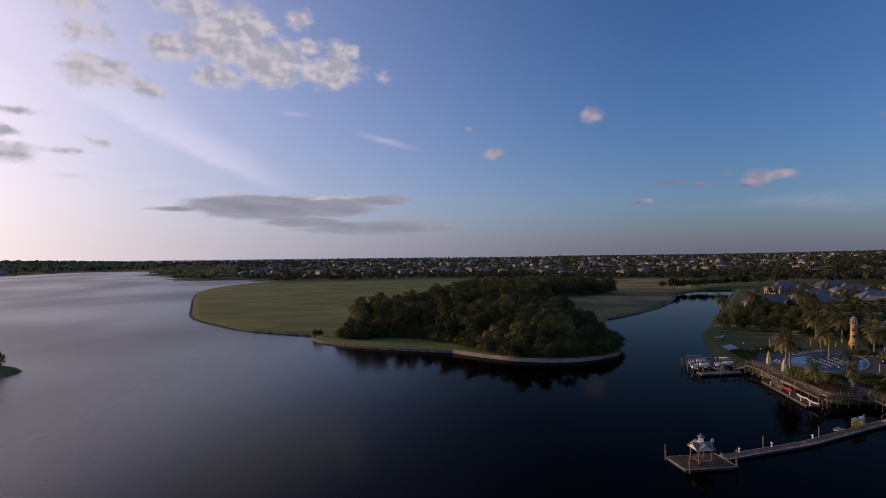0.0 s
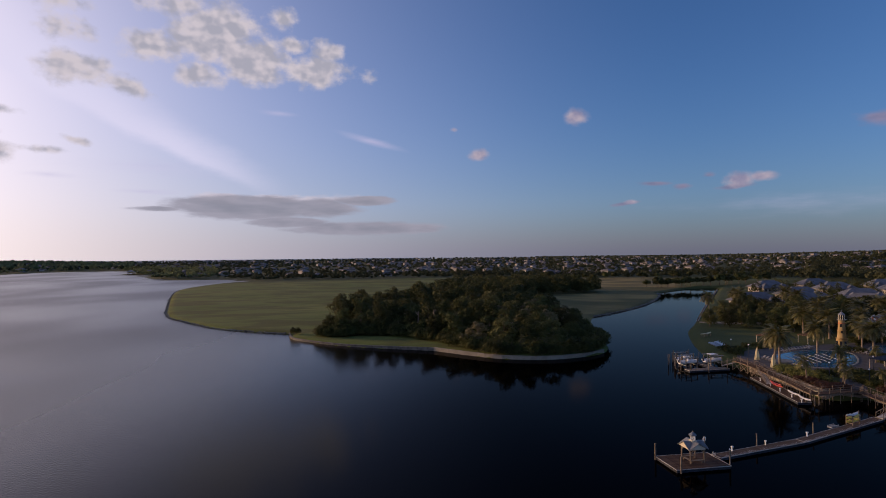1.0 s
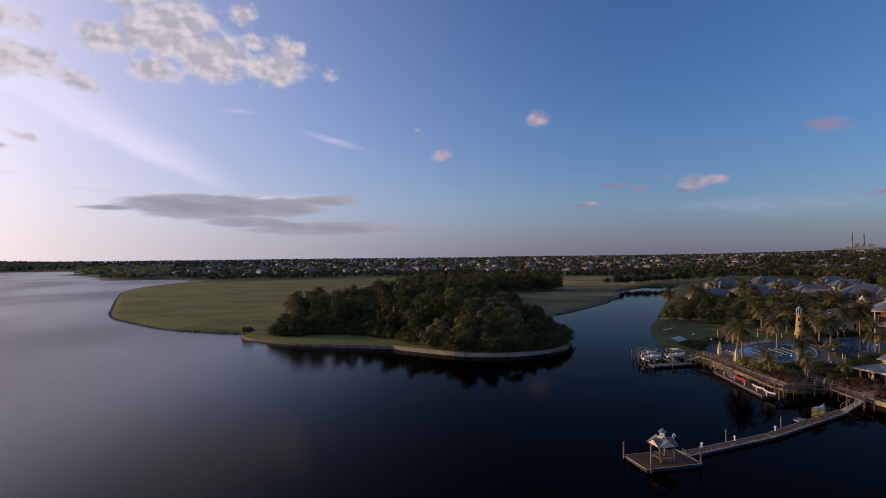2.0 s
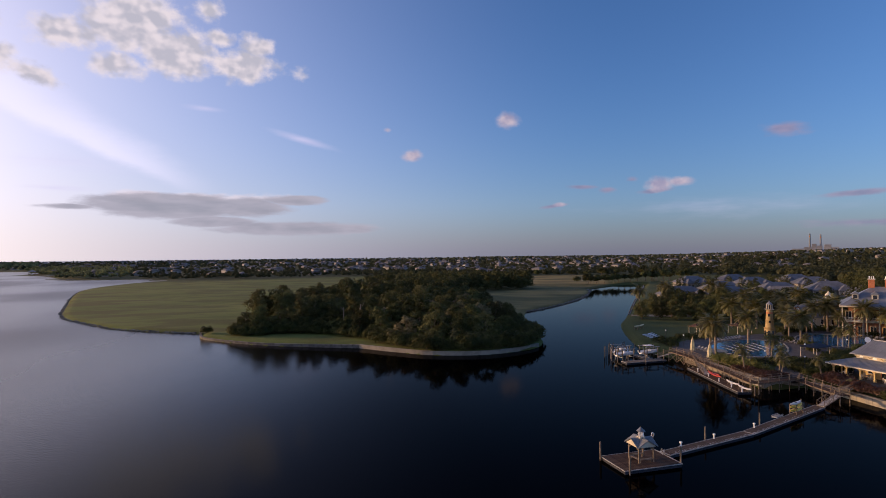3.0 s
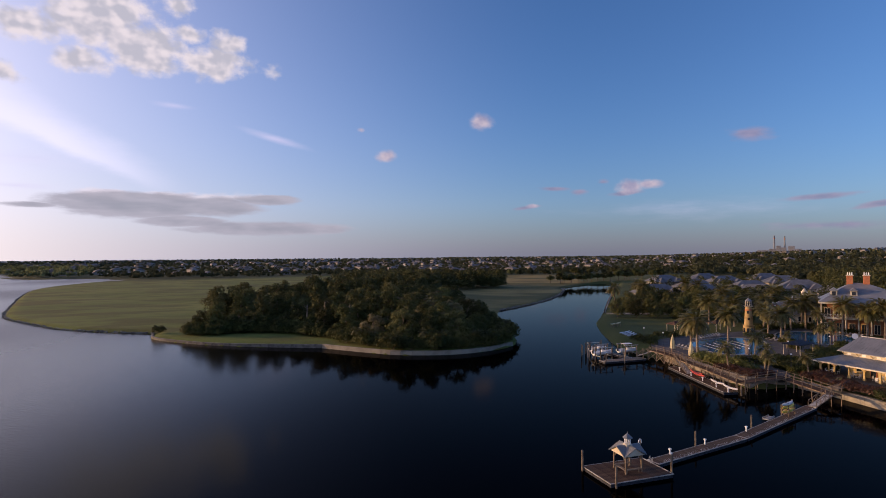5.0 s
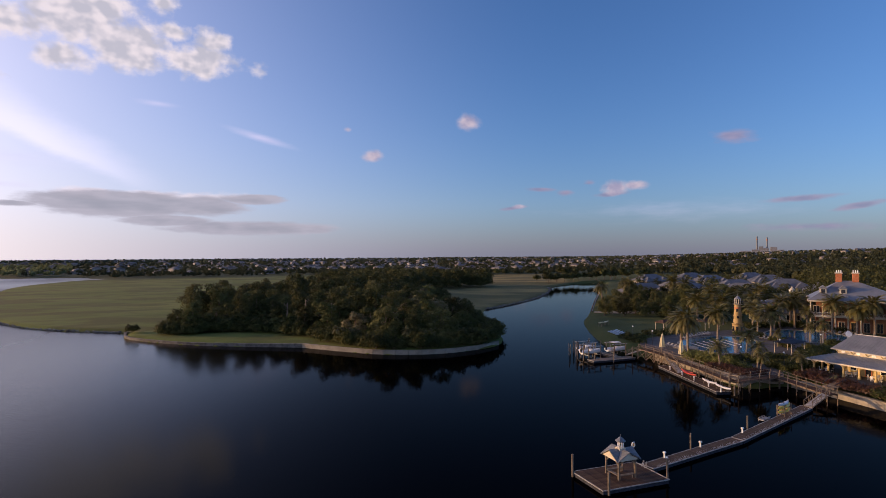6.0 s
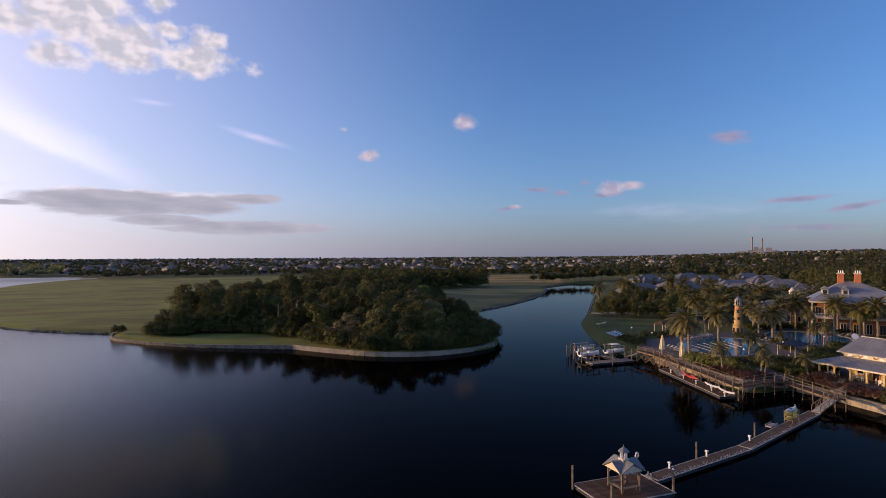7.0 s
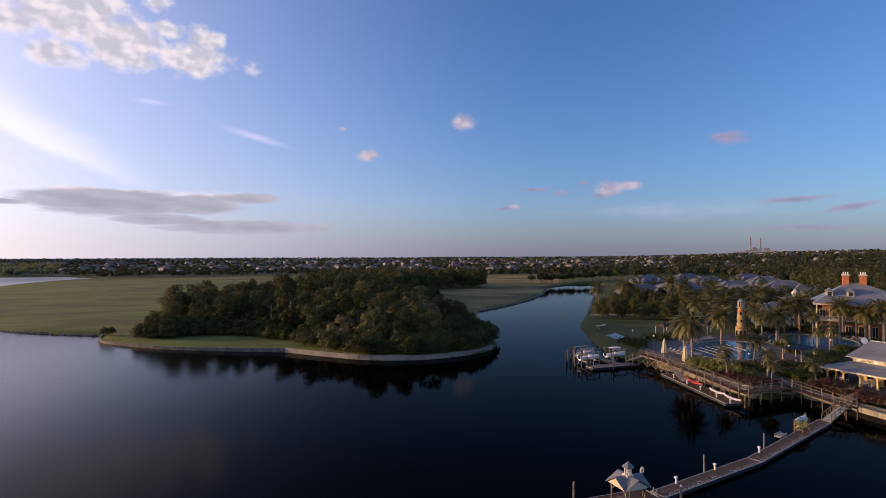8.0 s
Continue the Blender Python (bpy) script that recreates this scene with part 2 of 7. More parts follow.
def water_material(name, body, ripple, tall, rough, spec=0.4, ior=1.33, calm=0.12, lift=0.0):
    mt = bpy.data.materials.new(name)
    mt.use_nodes = True
    t = mt.node_tree
    bs = t.nodes["Principled BSDF"]
    bs.inputs["Base Color"].default_value = (*body, 1)
    bs.inputs["Roughness"].default_value = rough
    bs.inputs["IOR"].default_value = ior
    bs.inputs["Specular IOR Level"].default_value = spec
    co = t.nodes.new("ShaderNodeTexCoord")
    hs = []
    for s, d, sx in ((ripple, 3.0, 0.6), (ripple * 0.13, 2.0, 0.5), (ripple * 0.0035, 2.0, 0.6)):
        mp = t.nodes.new("ShaderNodeMapping")
        mp.inputs["Scale"].default_value = (1.0, sx, 1.0)
        mp.inputs["Rotation"].default_value = (0, 0, 0.5)
        t.links.new(co.outputs["Object"], mp.inputs[0])
        n = t.nodes.new("ShaderNodeTexNoise")
        n.inputs["Scale"].default_value, n.inputs["Detail"].default_value = s, d
        t.links.new(mp.outputs[0], n.inputs["Vector"])
        hs.append(n.outputs["Fac"])
    gust = smooth(t, hs[2], 0.35, 0.68)
    sep = t.nodes.new("ShaderNodeSeparateXYZ")
    t.links.new(co.outputs["Object"], sep.inputs[0])
    # grows to the left: stronger ripple, and the water's painted-in brightness
    ripple_glare = smooth(t, m_(t, "ADD", sep.outputs[0], m_(t, "MULTIPLY", m_(t, "SUBTRACT", hs[2], 0.5), 24.0)), 20.0, -135.0)
    wind = m_(t, "ADD", calm, m_(t, "MULTIPLY", ripple_glare, m_(t, "ADD", 0.62, m_(t, "MULTIPLY", gust, 0.28))))
    h = m_(t, "MULTIPLY", m_(t, "ADD", hs[0], m_(t, "MULTIPLY", hs[1], 0.12)), wind)
    t.links.new(m_(t, "ADD", rough, m_(t, "MULTIPLY", wind, 0.40)), bs.inputs["Roughness"])
    # sunward sheen put into the body colour and IOR, scaled by lift
    t.links.new(mixc(t, m_(t, "MULTIPLY", ripple_glare, lift), body, (0.10, 0.075, 0.055)), bs.inputs["Base Color"])
    t.links.new(m_(t, "ADD", ior, m_(t, "MULTIPLY", ripple_glare, lift)), bs.inputs["IOR"])
    b = t.nodes.new("ShaderNodeBump")
    b.inputs["Strength"].default_value, b.inputs["Distance"].default_value = tall, 0.25
    t.links.new(h, b.inputs["Height"])
    t.links.new(b.outputs[0], bs.inputs["Normal"])
    return mt


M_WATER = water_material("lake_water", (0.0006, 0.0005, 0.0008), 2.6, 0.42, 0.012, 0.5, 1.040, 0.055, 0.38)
M_POOL = water_material("pool_water", (0.012, 0.10, 0.18), 3.0, 0.08, 0.05)
M_CONCRETE = material("concrete", (0.215, 0.188, 0.148), (0.32, 0.285, 0.225), 0.85, 0.6, 6.0, 0.2)
# concrete of the far power station, distance haze mixed into its grey
M_HAZYGREY = material("haze_grey_concrete", (0.17, 0.175, 0.19), (0.24, 0.245, 0.265), 0.9, 0.02, 0.2, 0.0)
M_PAVING = material("pale_paving", (0.062, 0.053, 0.048), (0.105, 0.091, 0.083), 0.85, 0.5, 8.0, 0.15)
M_ROCK = material("riprap_stone", (0.12, 0.115, 0.10), (0.26, 0.24, 0.21), 0.9, 0.8, 5.0, 0.4, island=0.35)
M_STONEWALL = material("dark_wall_stone", (0.085, 0.080, 0.070), (0.19, 0.175, 0.15), 0.9, 0.8, 5.0, 0.4)
M_DECK = material("weathered_boards", (0.052, 0.030, 0.019), (0.115, 0.070, 0.044), 0.85, 1.5, 18.0, 0.25, rand=0.25, spec=0.15)
M_DECKSPECK = material("speckled_boards", (0.056, 0.035, 0.023), (0.130, 0.090, 0.064), 0.85, 5.0, 9.0, 0.25, rand=0.25, spec=0.15)
M_TIMBER = material("silvered_timber", (0.115, 0.086, 0.060), (0.225, 0.172, 0.120), 0.8, 2.0, 20.0, 0.25, rand=0.12)
M_DOCKEDGE = material("pale_dock_edge", (0.20, 0.18, 0.16), (0.42, 0.40, 0.37), 0.7, 1.5, 12.0, 0.15)
M_METALROOF = material("blue_grey_metal_roof", (0.17, 0.178, 0.19), (0.24, 0.248, 0.26), 0.45, 0.35, 5.0, 0.05, metal=0.25)
M_TILEROOF = material("grey_shingles", (0.088, 0.092, 0.105), (0.140, 0.145, 0.162), 0.8, 0.3, 4.0, 0.2, rand=0.12)
M_YELLOW = material("yellow_stucco", (0.50, 0.36, 0.14), (0.60, 0.45, 0.20), 0.85, 0.5, 9.0, 0.1)
M_OCHRE = material("ochre_stucco", (0.33, 0.22, 0.085), (0.43, 0.30, 0.13), 0.85, 0.6, 9.0, 0.12)
M_CREAM = material("cream_paint", (0.50, 0.43, 0.31), (0.60, 0.53, 0.40), 0.7, 0.8, 9.0, 0.08)
M_WHITE = material("white_paint", (0.70, 0.69, 0.66), (0.82, 0.81, 0.79), 0.6, 0.9, 9.0, 0.06)
M_BRICK = material("orange_brick", (0.40, 0.13, 0.055), (0.55, 0.20, 0.085), 0.85, 1.5, 12.0, 0.2)
M_TERRACOTTA = material("terracotta_stucco", (0.27, 0.105, 0.050), (0.36, 0.15, 0.075), 0.85, 0.7, 9.0, 0.12)
M_GLASS = material("dark_window", (0.012, 0.015, 0.02), (0.03, 0.035, 0.045), 0.08, 0.3, 2.0, 0.0, spec=0.6)
M_DARK = material("dark_fabric", (0.015, 0.017, 0.025), (0.035, 0.04, 0.055), 0.85, 2.0, 12.0, 0.1)
M_BARK = material("bark", (0.09, 0.065, 0.045), (0.19, 0.145, 0.105), 0.9, 1.5, 9.0, 0.5)
M_PALMBARK = material("palm_bark", (0.16, 0.12, 0.085), (0.28, 0.22, 0.16), 0.9, 2.0, 7.0, 0.6)
M_LEAF = material("leaves", (0.050, 0.056, 0.018), (0.112, 0.112, 0.037), 0.7, 0.25, 3.0, 0.0, rand=0.42, trans=0.22, spec=0.12)
M_WOOD = material("woodland_leaves", (0.046, 0.052, 0.017), (0.104, 0.104, 0.035), 0.7, 0.05, 0.6, 0.0, island=0.25, trans=0.2, spec=0.12)
M_LEAFDRY = material("dry_leaves", (0.115, 0.100, 0.042), (0.175, 0.150, 0.068), 0.7, 0.3, 3.0, 0.0, rand=0.25, trans=0.2)
M_SHRUB = material("shrub_leaves", (0.040, 0.048, 0.014), (0.088, 0.092, 0.028), 0.7, 0.6, 4.0, 0.0, rand=0.30, trans=0.3, spec=0.12)
M_REDSHRUB = material("russet_leaves", (0.052, 0.024, 0.011), (0.105, 0.042, 0.018), 0.6, 0.6, 4.0, 0.0, rand=0.25, trans=0.2)
M_LIMESHRUB = material("yellow_green_leaves", (0.10, 0.115, 0.020), (0.20, 0.19, 0.040), 0.6, 0.6, 4.0, 0.0, rand=0.15, trans=0.2)
M_FROND = material("palm_fronds", (0.062, 0.064, 0.018), (0.160, 0.140, 0.042), 0.5, 0.5, 5.0, 0.0, rand=0.2, trans=0.2)
M_FARLEAF = material("far_canopy", (0.040, 0.046, 0.022), (0.080, 0.083, 0.040), 0.8, 0.02, 0.3, 0.0, island=0.28, trans=0.25, spec=0.1)
# aerial haze put into the leaf colour: much paler than the other canopies
M_HAZELEAF = material("haze_tinted_leaves", (0.14, 0.160, 0.070), (0.22, 0.235, 0.110), 0.85, 0.15, 0.6, 0.0, island=0.25, trans=0.45, spec=0.1)
M_DROPPINGS = material("white_droppings", (0.42, 0.41, 0.39), (0.60, 0.59, 0.57), 0.9, 2.0, 15.0, 0.1)
M_KAYAKW = material("pale_plastic_hull", (0.48, 0.48, 0.50), (0.62, 0.62, 0.63), 0.35, 1.0, 8.0, 0.0)
M_KAYAKY = material("yellow_plastic_hull", (0.62, 0.46, 0.06), (0.72, 0.56, 0.10), 0.35, 1.0, 8.0, 0.0)
M_KAYAKR = material("red_plastic_hull", (0.40, 0.04, 0.03), (0.50, 0.07, 0.04), 0.35, 1.0, 8.0, 0.0)
M_STEEL = material("galvanised_steel", (0.32, 0.33, 0.34), (0.45, 0.46, 0.47), 0.45, 2.0, 12.0, 0.05, metal=0.7)
M_CANVAS = material("pale_yellow_canvas", (0.56, 0.48, 0.28), (0.68, 0.60, 0.38), 0.85, 1.0, 10.0, 0.1)
M_HOUSE = material("house_stucco", (0.20, 0.185, 0.17), (0.34, 0.31, 0.28), 0.85, 0.2, 3.0, 0.0, rand=0.22)
M_FARHOUSE = material("far_house_stucco", (0.20, 0.185, 0.17), (0.36, 0.33, 0.30), 0.85, 0.2, 3.0, 0.0, island=0.25)
M_FARROOF = material("far_house_roof", (0.080, 0.077, 0.080), (0.16, 0.148, 0.144), 0.85, 0.2, 3.0, 0.0, island=0.4)
M_HOUSEROOF = material("house_roof", (0.085, 0.082, 0.084), (0.17, 0.155, 0.15), 0.85, 0.2, 3.0, 0.0, rand=0.35)


def ground_material():
    """Grass of several states: mown and dry on the headland, darker elsewhere."""
    mt = bpy.data.materials.new("grass_ground")
    mt.use_nodes = True
    t = mt.node_tree
    bs = t.nodes["Principled BSDF"]
    co = t.nodes.new("ShaderNodeTexCoord")

    def nz(scale, detail, sx=1.0, sy=1.0):
        mp = t.nodes.new("ShaderNodeMapping")
        mp.inputs["Scale"].default_value = (sx, sy, 1)
        t.links.new(co.outputs["Object"], mp.inputs[0])
        n = t.nodes.new("ShaderNodeTexNoise")
        n.inputs["Scale"].default_value, n.inputs["Detail"].default_value = scale, detail
        t.links.new(mp.outputs[0], n.inputs["Vector"])
        return n.outputs["Fac"]
    col = mixc(t, smooth(t, nz(0.02, 4.0, 0.5, 1.0), 0.35, 0.65), (0.125, 0.168, 0.034), (0.190, 0.212, 0.052))
    col = mixc(t, m_(t, "MULTIPLY", smooth(t, nz(0.05, 6.0, 0.45, 1.0), 0.48, 0.60), 0.70), col, (0.080, 0.070, 0.026))
    col = mixc(t, m_(t, "MULTIPLY", smooth(t, nz(0.12, 6.0, 0.5, 1.0), 0.50, 0.62), 0.5), col, (0.085, 0.090, 0.026))
    col = mixc(t, m_(t, "MULTIPLY", smooth(t, nz(0.9, 5.0), 0.3, 0.75), 0.35), col, (0.165, 0.165, 0.045))
    col = mixc(t, m_(t, "MULTIPLY", nz(4.0, 3.0), 0.5), col, (0.075, 0.085, 0.028))
    spx = t.nodes.new("ShaderNodeSeparateXYZ")
    t.links.new(co.outputs["Object"], spx.inputs[0])
    right = smooth(t, m_(t, "ADD", spx.outputs[0], m_(t, "MULTIPLY", nz(0.03, 3.0), 30.0)), 66.0, 98.0)
    col = mixc(t, m_(t, "MULTIPLY", right, 0.85), col, mixc(t, smooth(t, nz(0.022, 5.0, 0.45, 1.0), 0.42, 0.60), (0.115, 0.100, 0.042), (0.31, 0.225, 0.085)))
    lawn = m_(t, "MULTIPLY", smooth(t, m_(t, "SUBTRACT", m_(t, "MULTIPLY", spx.outputs[1], 0.44), spx.outputs[0]), 4.0, -4.0), 0.9)
    col = mixc(t, lawn, col, mixc(t, nz(0.3, 4.0), (0.045, 0.062, 0.018), (0.075, 0.090, 0.030)))
    far = m_(t, "SQRT", m_(t, "ADD", m_(t, "MULTIPLY", spx.outputs[0], spx.outputs[0]), m_(t, "MULTIPLY", spx.outputs[1], spx.outputs[1])))
    far = smooth(t, m_(t, "ADD", far, m_(t, "MULTIPLY", nz(0.02, 4.0), 120.0)), 735.0, 800.0)
    col = mixc(t, far, col, mixc(t, nz(0.01, 4.0), (0.040, 0.050, 0.018), (0.085, 0.090, 0.038)))
    t.links.new(col, bs.inputs["Base Color"])
    bs.inputs["Roughness"].default_value = 0.95
    bs.inputs["Specular IOR Level"].default_value = 0.15
    b = t.nodes.new("ShaderNodeBump")
    b.inputs["Strength"].default_value, b.inputs["Distance"].default_value = 0.5, 0.25
    t.links.new(nz(2.5, 4.0), b.inputs["Height"])
    t.links.new(b.outputs[0], bs.inputs["Normal"])
    return mt


M_GROUND = ground_material()

# ---------------------------------------------------------------- building helpers
def box(bm, x0, x1, y0, y1, z0, z1, bevel=0.0):
    r = bmesh.ops.create_cube(bm, size=1.0)
    vs = r["verts"]
    for v in vs:
        v.co = Vector(((x0 + x1) / 2 + v.co.x * (x1 - x0), (y0 + y1) / 2 + v.co.y * (y1 - y0), (z0 + z1) / 2 + v.co.z * (z1 - z0)))
    if bevel:
        es = {e for v in vs for e in v.link_edges}
        bmesh.ops.bevel(bm, geom=list(es), offset=bevel, segments=1, affect="EDGES")
    return vs


def rod(bm, a, b, ra, rb=None, seg=8):
    """A round, tapered bar from a to b."""
    a, b = Vector(a), Vector(b)
    rb = ra if rb is None else rb
    d = b - a
    r = bmesh.ops.create_cone(bm, cap_ends=True, segments=seg, radius1=ra, radius2=rb, depth=d.length)
    bmesh.ops.transform(bm, matrix=Matrix.Translation((a + b) / 2) @ d.to_track_quat("Z", "Y").to_matrix().to_4x4(), verts=r["verts"])
    return r["verts"]


def bar(bm, a, b, w, h):
    """A square bar from a to b."""
    a, b = Vector(a), Vector(b)
    d = b - a
    r = bmesh.ops.create_cube(bm, size=1.0)
    q = d.to_track_quat("X", "Z").to_matrix().to_4x4()
    bmesh.ops.transform(bm, matrix=Matrix.Translation((a + b) / 2) @ q @ Matrix.Diagonal((d.length, w, h, 1)), verts=r["verts"])


def faces(bm, pts, quads):
    vs = [bm.verts.new(p) for p in pts]
    for q in quads:
        bm.faces.new([vs[i] for i in q])
    return vs


def hip(bm, x0, x1, y0, y1, z0, z1, inset, thick=0.25):
    """A hipped roof with a ridge along its longer side; a fascia of the given thickness."""
    w, d = x1 - x0, y1 - y0
    if w >= d:
        r0, r1 = (x0 + inset, (y0 + y1) / 2), (x1 - inset, (y0 + y1) / 2)
    else:
        r0, r1 = ((x0 + x1) / 2, y0 + inset), ((x0 + x1) / 2, y1 - inset)
    p = [(x0, y0, z0), (x1, y0, z0), (x1, y1, z0), (x0, y1, z0), (x0, y0, z0 + thick), (x1, y0, z0 + thick), (x1, y1, z0 + thick), (x0, y1, z0 + thick),
         (*r0, z1), (*r1, z1)]
    if w >= d:
        top = [(4, 5, 9, 8), (6, 7, 8, 9), (5, 6, 9), (7, 4, 8)]
    else:
        top = [(7, 4, 8, 9), (5, 6, 9, 8), (4, 5, 8), (6, 7, 9)]
    faces(bm, p, [(3, 2, 1, 0), (0, 1, 5, 4), (1, 2, 6, 5), (2, 3, 7, 6), (3, 0, 4, 7)] + top)


def gable(bm, x0, x1, y0, y1, z0, z1, thick=0.2):
    """A gabled roof with its ridge along x."""
    ym = (y0 + y1) / 2
    p = [(x0, y0, z0), (x1, y0, z0), (x1, y1, z0), (x0, y1, z0), (x0, y0, z0 + thick), (x1, y0, z0 + thick), (x1, y1, z0 + thick), (x0, y1, z0 + thick), (x0, ym, z1), (x1, ym, z1)]
    faces(bm, p, [(3, 2, 1, 0), (0, 1, 5, 4), (2, 3, 7, 6), (4, 5, 9, 8), (6, 7, 8, 9), (1, 2, 6, 9, 5), (3, 0, 4, 8, 7)])


def mesh_of(name, bm, mtl, soft=False):
    me = bpy.data.meshes.new(name)
    bmesh.ops.recalc_face_normals(bm, faces=bm.faces)
    bm.to_mesh(me)
    bm.free()
    me.materials.append(mtl)
    if soft:
        me.polygons.foreach_set("use_smooth", [True] * len(me.polygons))
    return me


def part(name, bm, mtl, parent, label="", soft=False):
    ob = new(name, mesh_of(name, bm, mtl, soft))
    ob.parent = parent
    return tagged(ob, label)


def piece(name, me, parent, m=None):
    """One more object on a shared mesh."""
    ob = new(name, me)
    ob.parent = parent
    if m is not None:
        ob.matrix_local = m
    return ob


def thing(name, label, category, m=None, group="", kind=""):
    ob = new(name)
    ob.empty_display_size = 0.5
    if m is not None:
        ob.matrix_world = m
    return tagged(ob, label, category, group, kind)


def fast_mesh(name, verts, quads, mtl):
    """A mesh of many separate quads or triangles from arrays."""
    verts, quads = np.ascontiguousarray(verts, np.float32), np.ascontiguousarray(quads, np.int32)
    n, k = quads.shape
    me = bpy.data.meshes.new(name)
    me.vertices.add(len(verts))
    me.vertices.foreach_set("co", verts.ravel())
    me.loops.add(n * k)
    me.loops.foreach_set("vertex_index", quads.ravel())
    me.polygons.add(n)
    me.polygons.foreach_set("loop_start", np.arange(0, n * k, k, dtype=np.int32))
    me.polygons.foreach_set("loop_total", np.full(n, k, np.int32))
    me.update(calc_edges=True)
    me.materials.append(mtl)
    return me


def single(name, bm, mtl, label, category, m=None, group="", kind="", soft=False):
    ob = new(name, mesh_of(name, bm, mtl, soft))
    if m is not None:
        ob.matrix_world = m
    return tagged(ob, label, category, group, kind)


def raw_mesh(name, verts, polys, mtl, soft=False):
    me = bpy.data.meshes.new(name)
    me.from_pydata(verts, [], polys)
    me.materials.append(mtl)
    if soft:
        me.polygons.foreach_set("use_smooth", [True] * len(me.polygons))
    return me


# ---------------------------------------------------------------- the lake and its shore
def curve_through(points, steps, closed=False):
    """Catmull-Rom through the control points."""
    n, res = len(points), []
    for i in range(n if closed else n - 1):
        p = [Vector(points[(i + k) % n] if closed else points[min(max(i + k, 0), n - 1)]) for k in (-1, 0, 1, 2)]
        for s in range(steps):
            u = s / steps
            res.append(0.5 * (2 * p[1] + (p[2] - p[0]) * u + (2 * p[0] - 5 * p[1] + 4 * p[2] - p[3]) * u * u + (3 * p[1] - p[0] - 3 * p[2] + p[3]) * u ** 3))
    if not closed:
        res.append(Vector(points[-1]))
    return res


RESORT_BANK = [(150, -300), (128, 0), (108, 80), (101, 108), (100.5, 119), (97, 127.5), (88, 128), (88, 140), (88.5, 156), (87, 168), (87, 180), (92, 197), (98, 214), (107, 235), (120, 257), (149, 309), (232, 455)]
CHANNEL_END = [(252, 492), (236, 496), (211, 480)]
HEADLAND_EAST = [(180, 446), (168, 415), (140, 362), (110, 320), (84, 291), (70, 240), (64, 206)]
HEADLAND_FRONT = [(58, 190), (49, 183), (37, 179.5), (24, 182), (14, 189), (3, 198.5), (-18, 206), (-34, 214), (-48, 225), (-53, 232)]
HEADLAND_FIELD = [(-56, 243), (-75, 252), (-95, 265), (-119, 291), (-138, 315), (-160, 362), (-214, 491), (-238, 568), (-241, 634), (-236, 695)]
FAR_SHORE = [(-224, 738), (-304, 811), (-392, 825), (-440, 930), (-560, 1080), (-640, 1270), (-760, 1370), (-827, 1310), (-862, 1203), (-846, 1083), (-1100, 900), (-1000, 420),
             (-500, 230), (-230, 212), (-164, 192), (-128, 172), (-157, 150), (-230, 140), (-500, 100), (-700, -300)]
LAKE = RESORT_BANK + CHANNEL_END + HEADLAND_EAST + HEADLAND_FRONT + HEADLAND_FIELD + FAR_SHORE
LAKE_LINE = np.array([(p.x, p.y) for p in curve_through(LAKE, 5, True)])


def lake_distance(px, py):
    """Metres to the lake's edge: positive on land, negative over water."""
    a, b = LAKE_LINE, np.roll(LAKE_LINE, -1, 0)
    best = np.full(px.shape, 1e12)
    inside = np.zeros(px.shape, bool)
    for (ax, ay), (bx, by) in zip(a, b):
        dx, dy = bx - ax, by - ay
        u = np.clip(((px - ax) * dx + (py - ay) * dy) / (dx * dx + dy * dy + 1e-9), 0, 1)
        best = np.minimum(best, (px - ax - u * dx) ** 2 + (py - ay - u * dy) ** 2)
        if ay != by:
            inside ^= ((ay > py) != (by > py)) & (px < ax + (py - ay) / (by - ay) * dx)
    d = np.sqrt(best)
    return np.where(inside, -d, d)


def bumpy(px, py):
    return 0.35 * np.sin(px * 0.021 + 1.3) * np.cos(py * 0.017) + 0.2 * np.sin(px * 0.06 + py * 0.045)


def ramp01(v, lo, hi):
    u = np.clip((v - lo) / (hi - lo), 0, 1)
    return u * u * (3 - 2 * u)


def land_height(px, py):
    px, py = np.asarray(px, float), np.asarray(py, float)
    d = lake_distance(px, py)
    resort = ramp01(px - 0.46 * py, -6, 8)
    z = -1.6 + 2.7 * ramp01(d, -2.2, 1.2) + ramp01(d, 2, 40) * (0.5 + bumpy(px, py)) * (1 - resort)
    z += resort * ramp01(d, 0.3, 2.2) * (1.1 + 0.8 * ramp01(d, 70, 150))
    wood = np.exp(-(((px - 45) / 60) ** 2 + ((py - 330) / 110) ** 2))
    z += wood * ramp01(d, 10, 60) * 3.0
    far = np.hypot(px, py)
    z += ramp01(far, 500, 1500) * ramp01(d, 5, 60)
    az = np.degrees(np.arctan2(px, py))
    z += ramp01(d, 5, 120) * (30 * ramp01(az, 24, 52) * ramp01(far, 800, 2500) + 18 * ramp01(-az, 24, 44) * ramp01(far, 1350, 2600))
    coast = 3500 + 300 * ramp01(-az, 22, 32)
    sea = ramp01(far - coast, 0, 200) * ramp01(-az, -12, -5)
    return z - sea * 24


def height_at(x, y):
    return float(land_height(np.array([x]), np.array([y]))[0])


def axis_steps(lo, dense0, dense1, hi, step):
    mid = np.arange(dense0, dense1 + 1e-6, step)
    res, v, s = [], dense1, step
    while v < hi:
        s *= 1.16
        v += s
        res.append(min(v, hi))
    low, v, s = [], dense0, step
    while v > lo:
        s *= 1.16
        v -= s
        low.append(max(v, lo))
    return np.concatenate([low[::-1], mid, res])


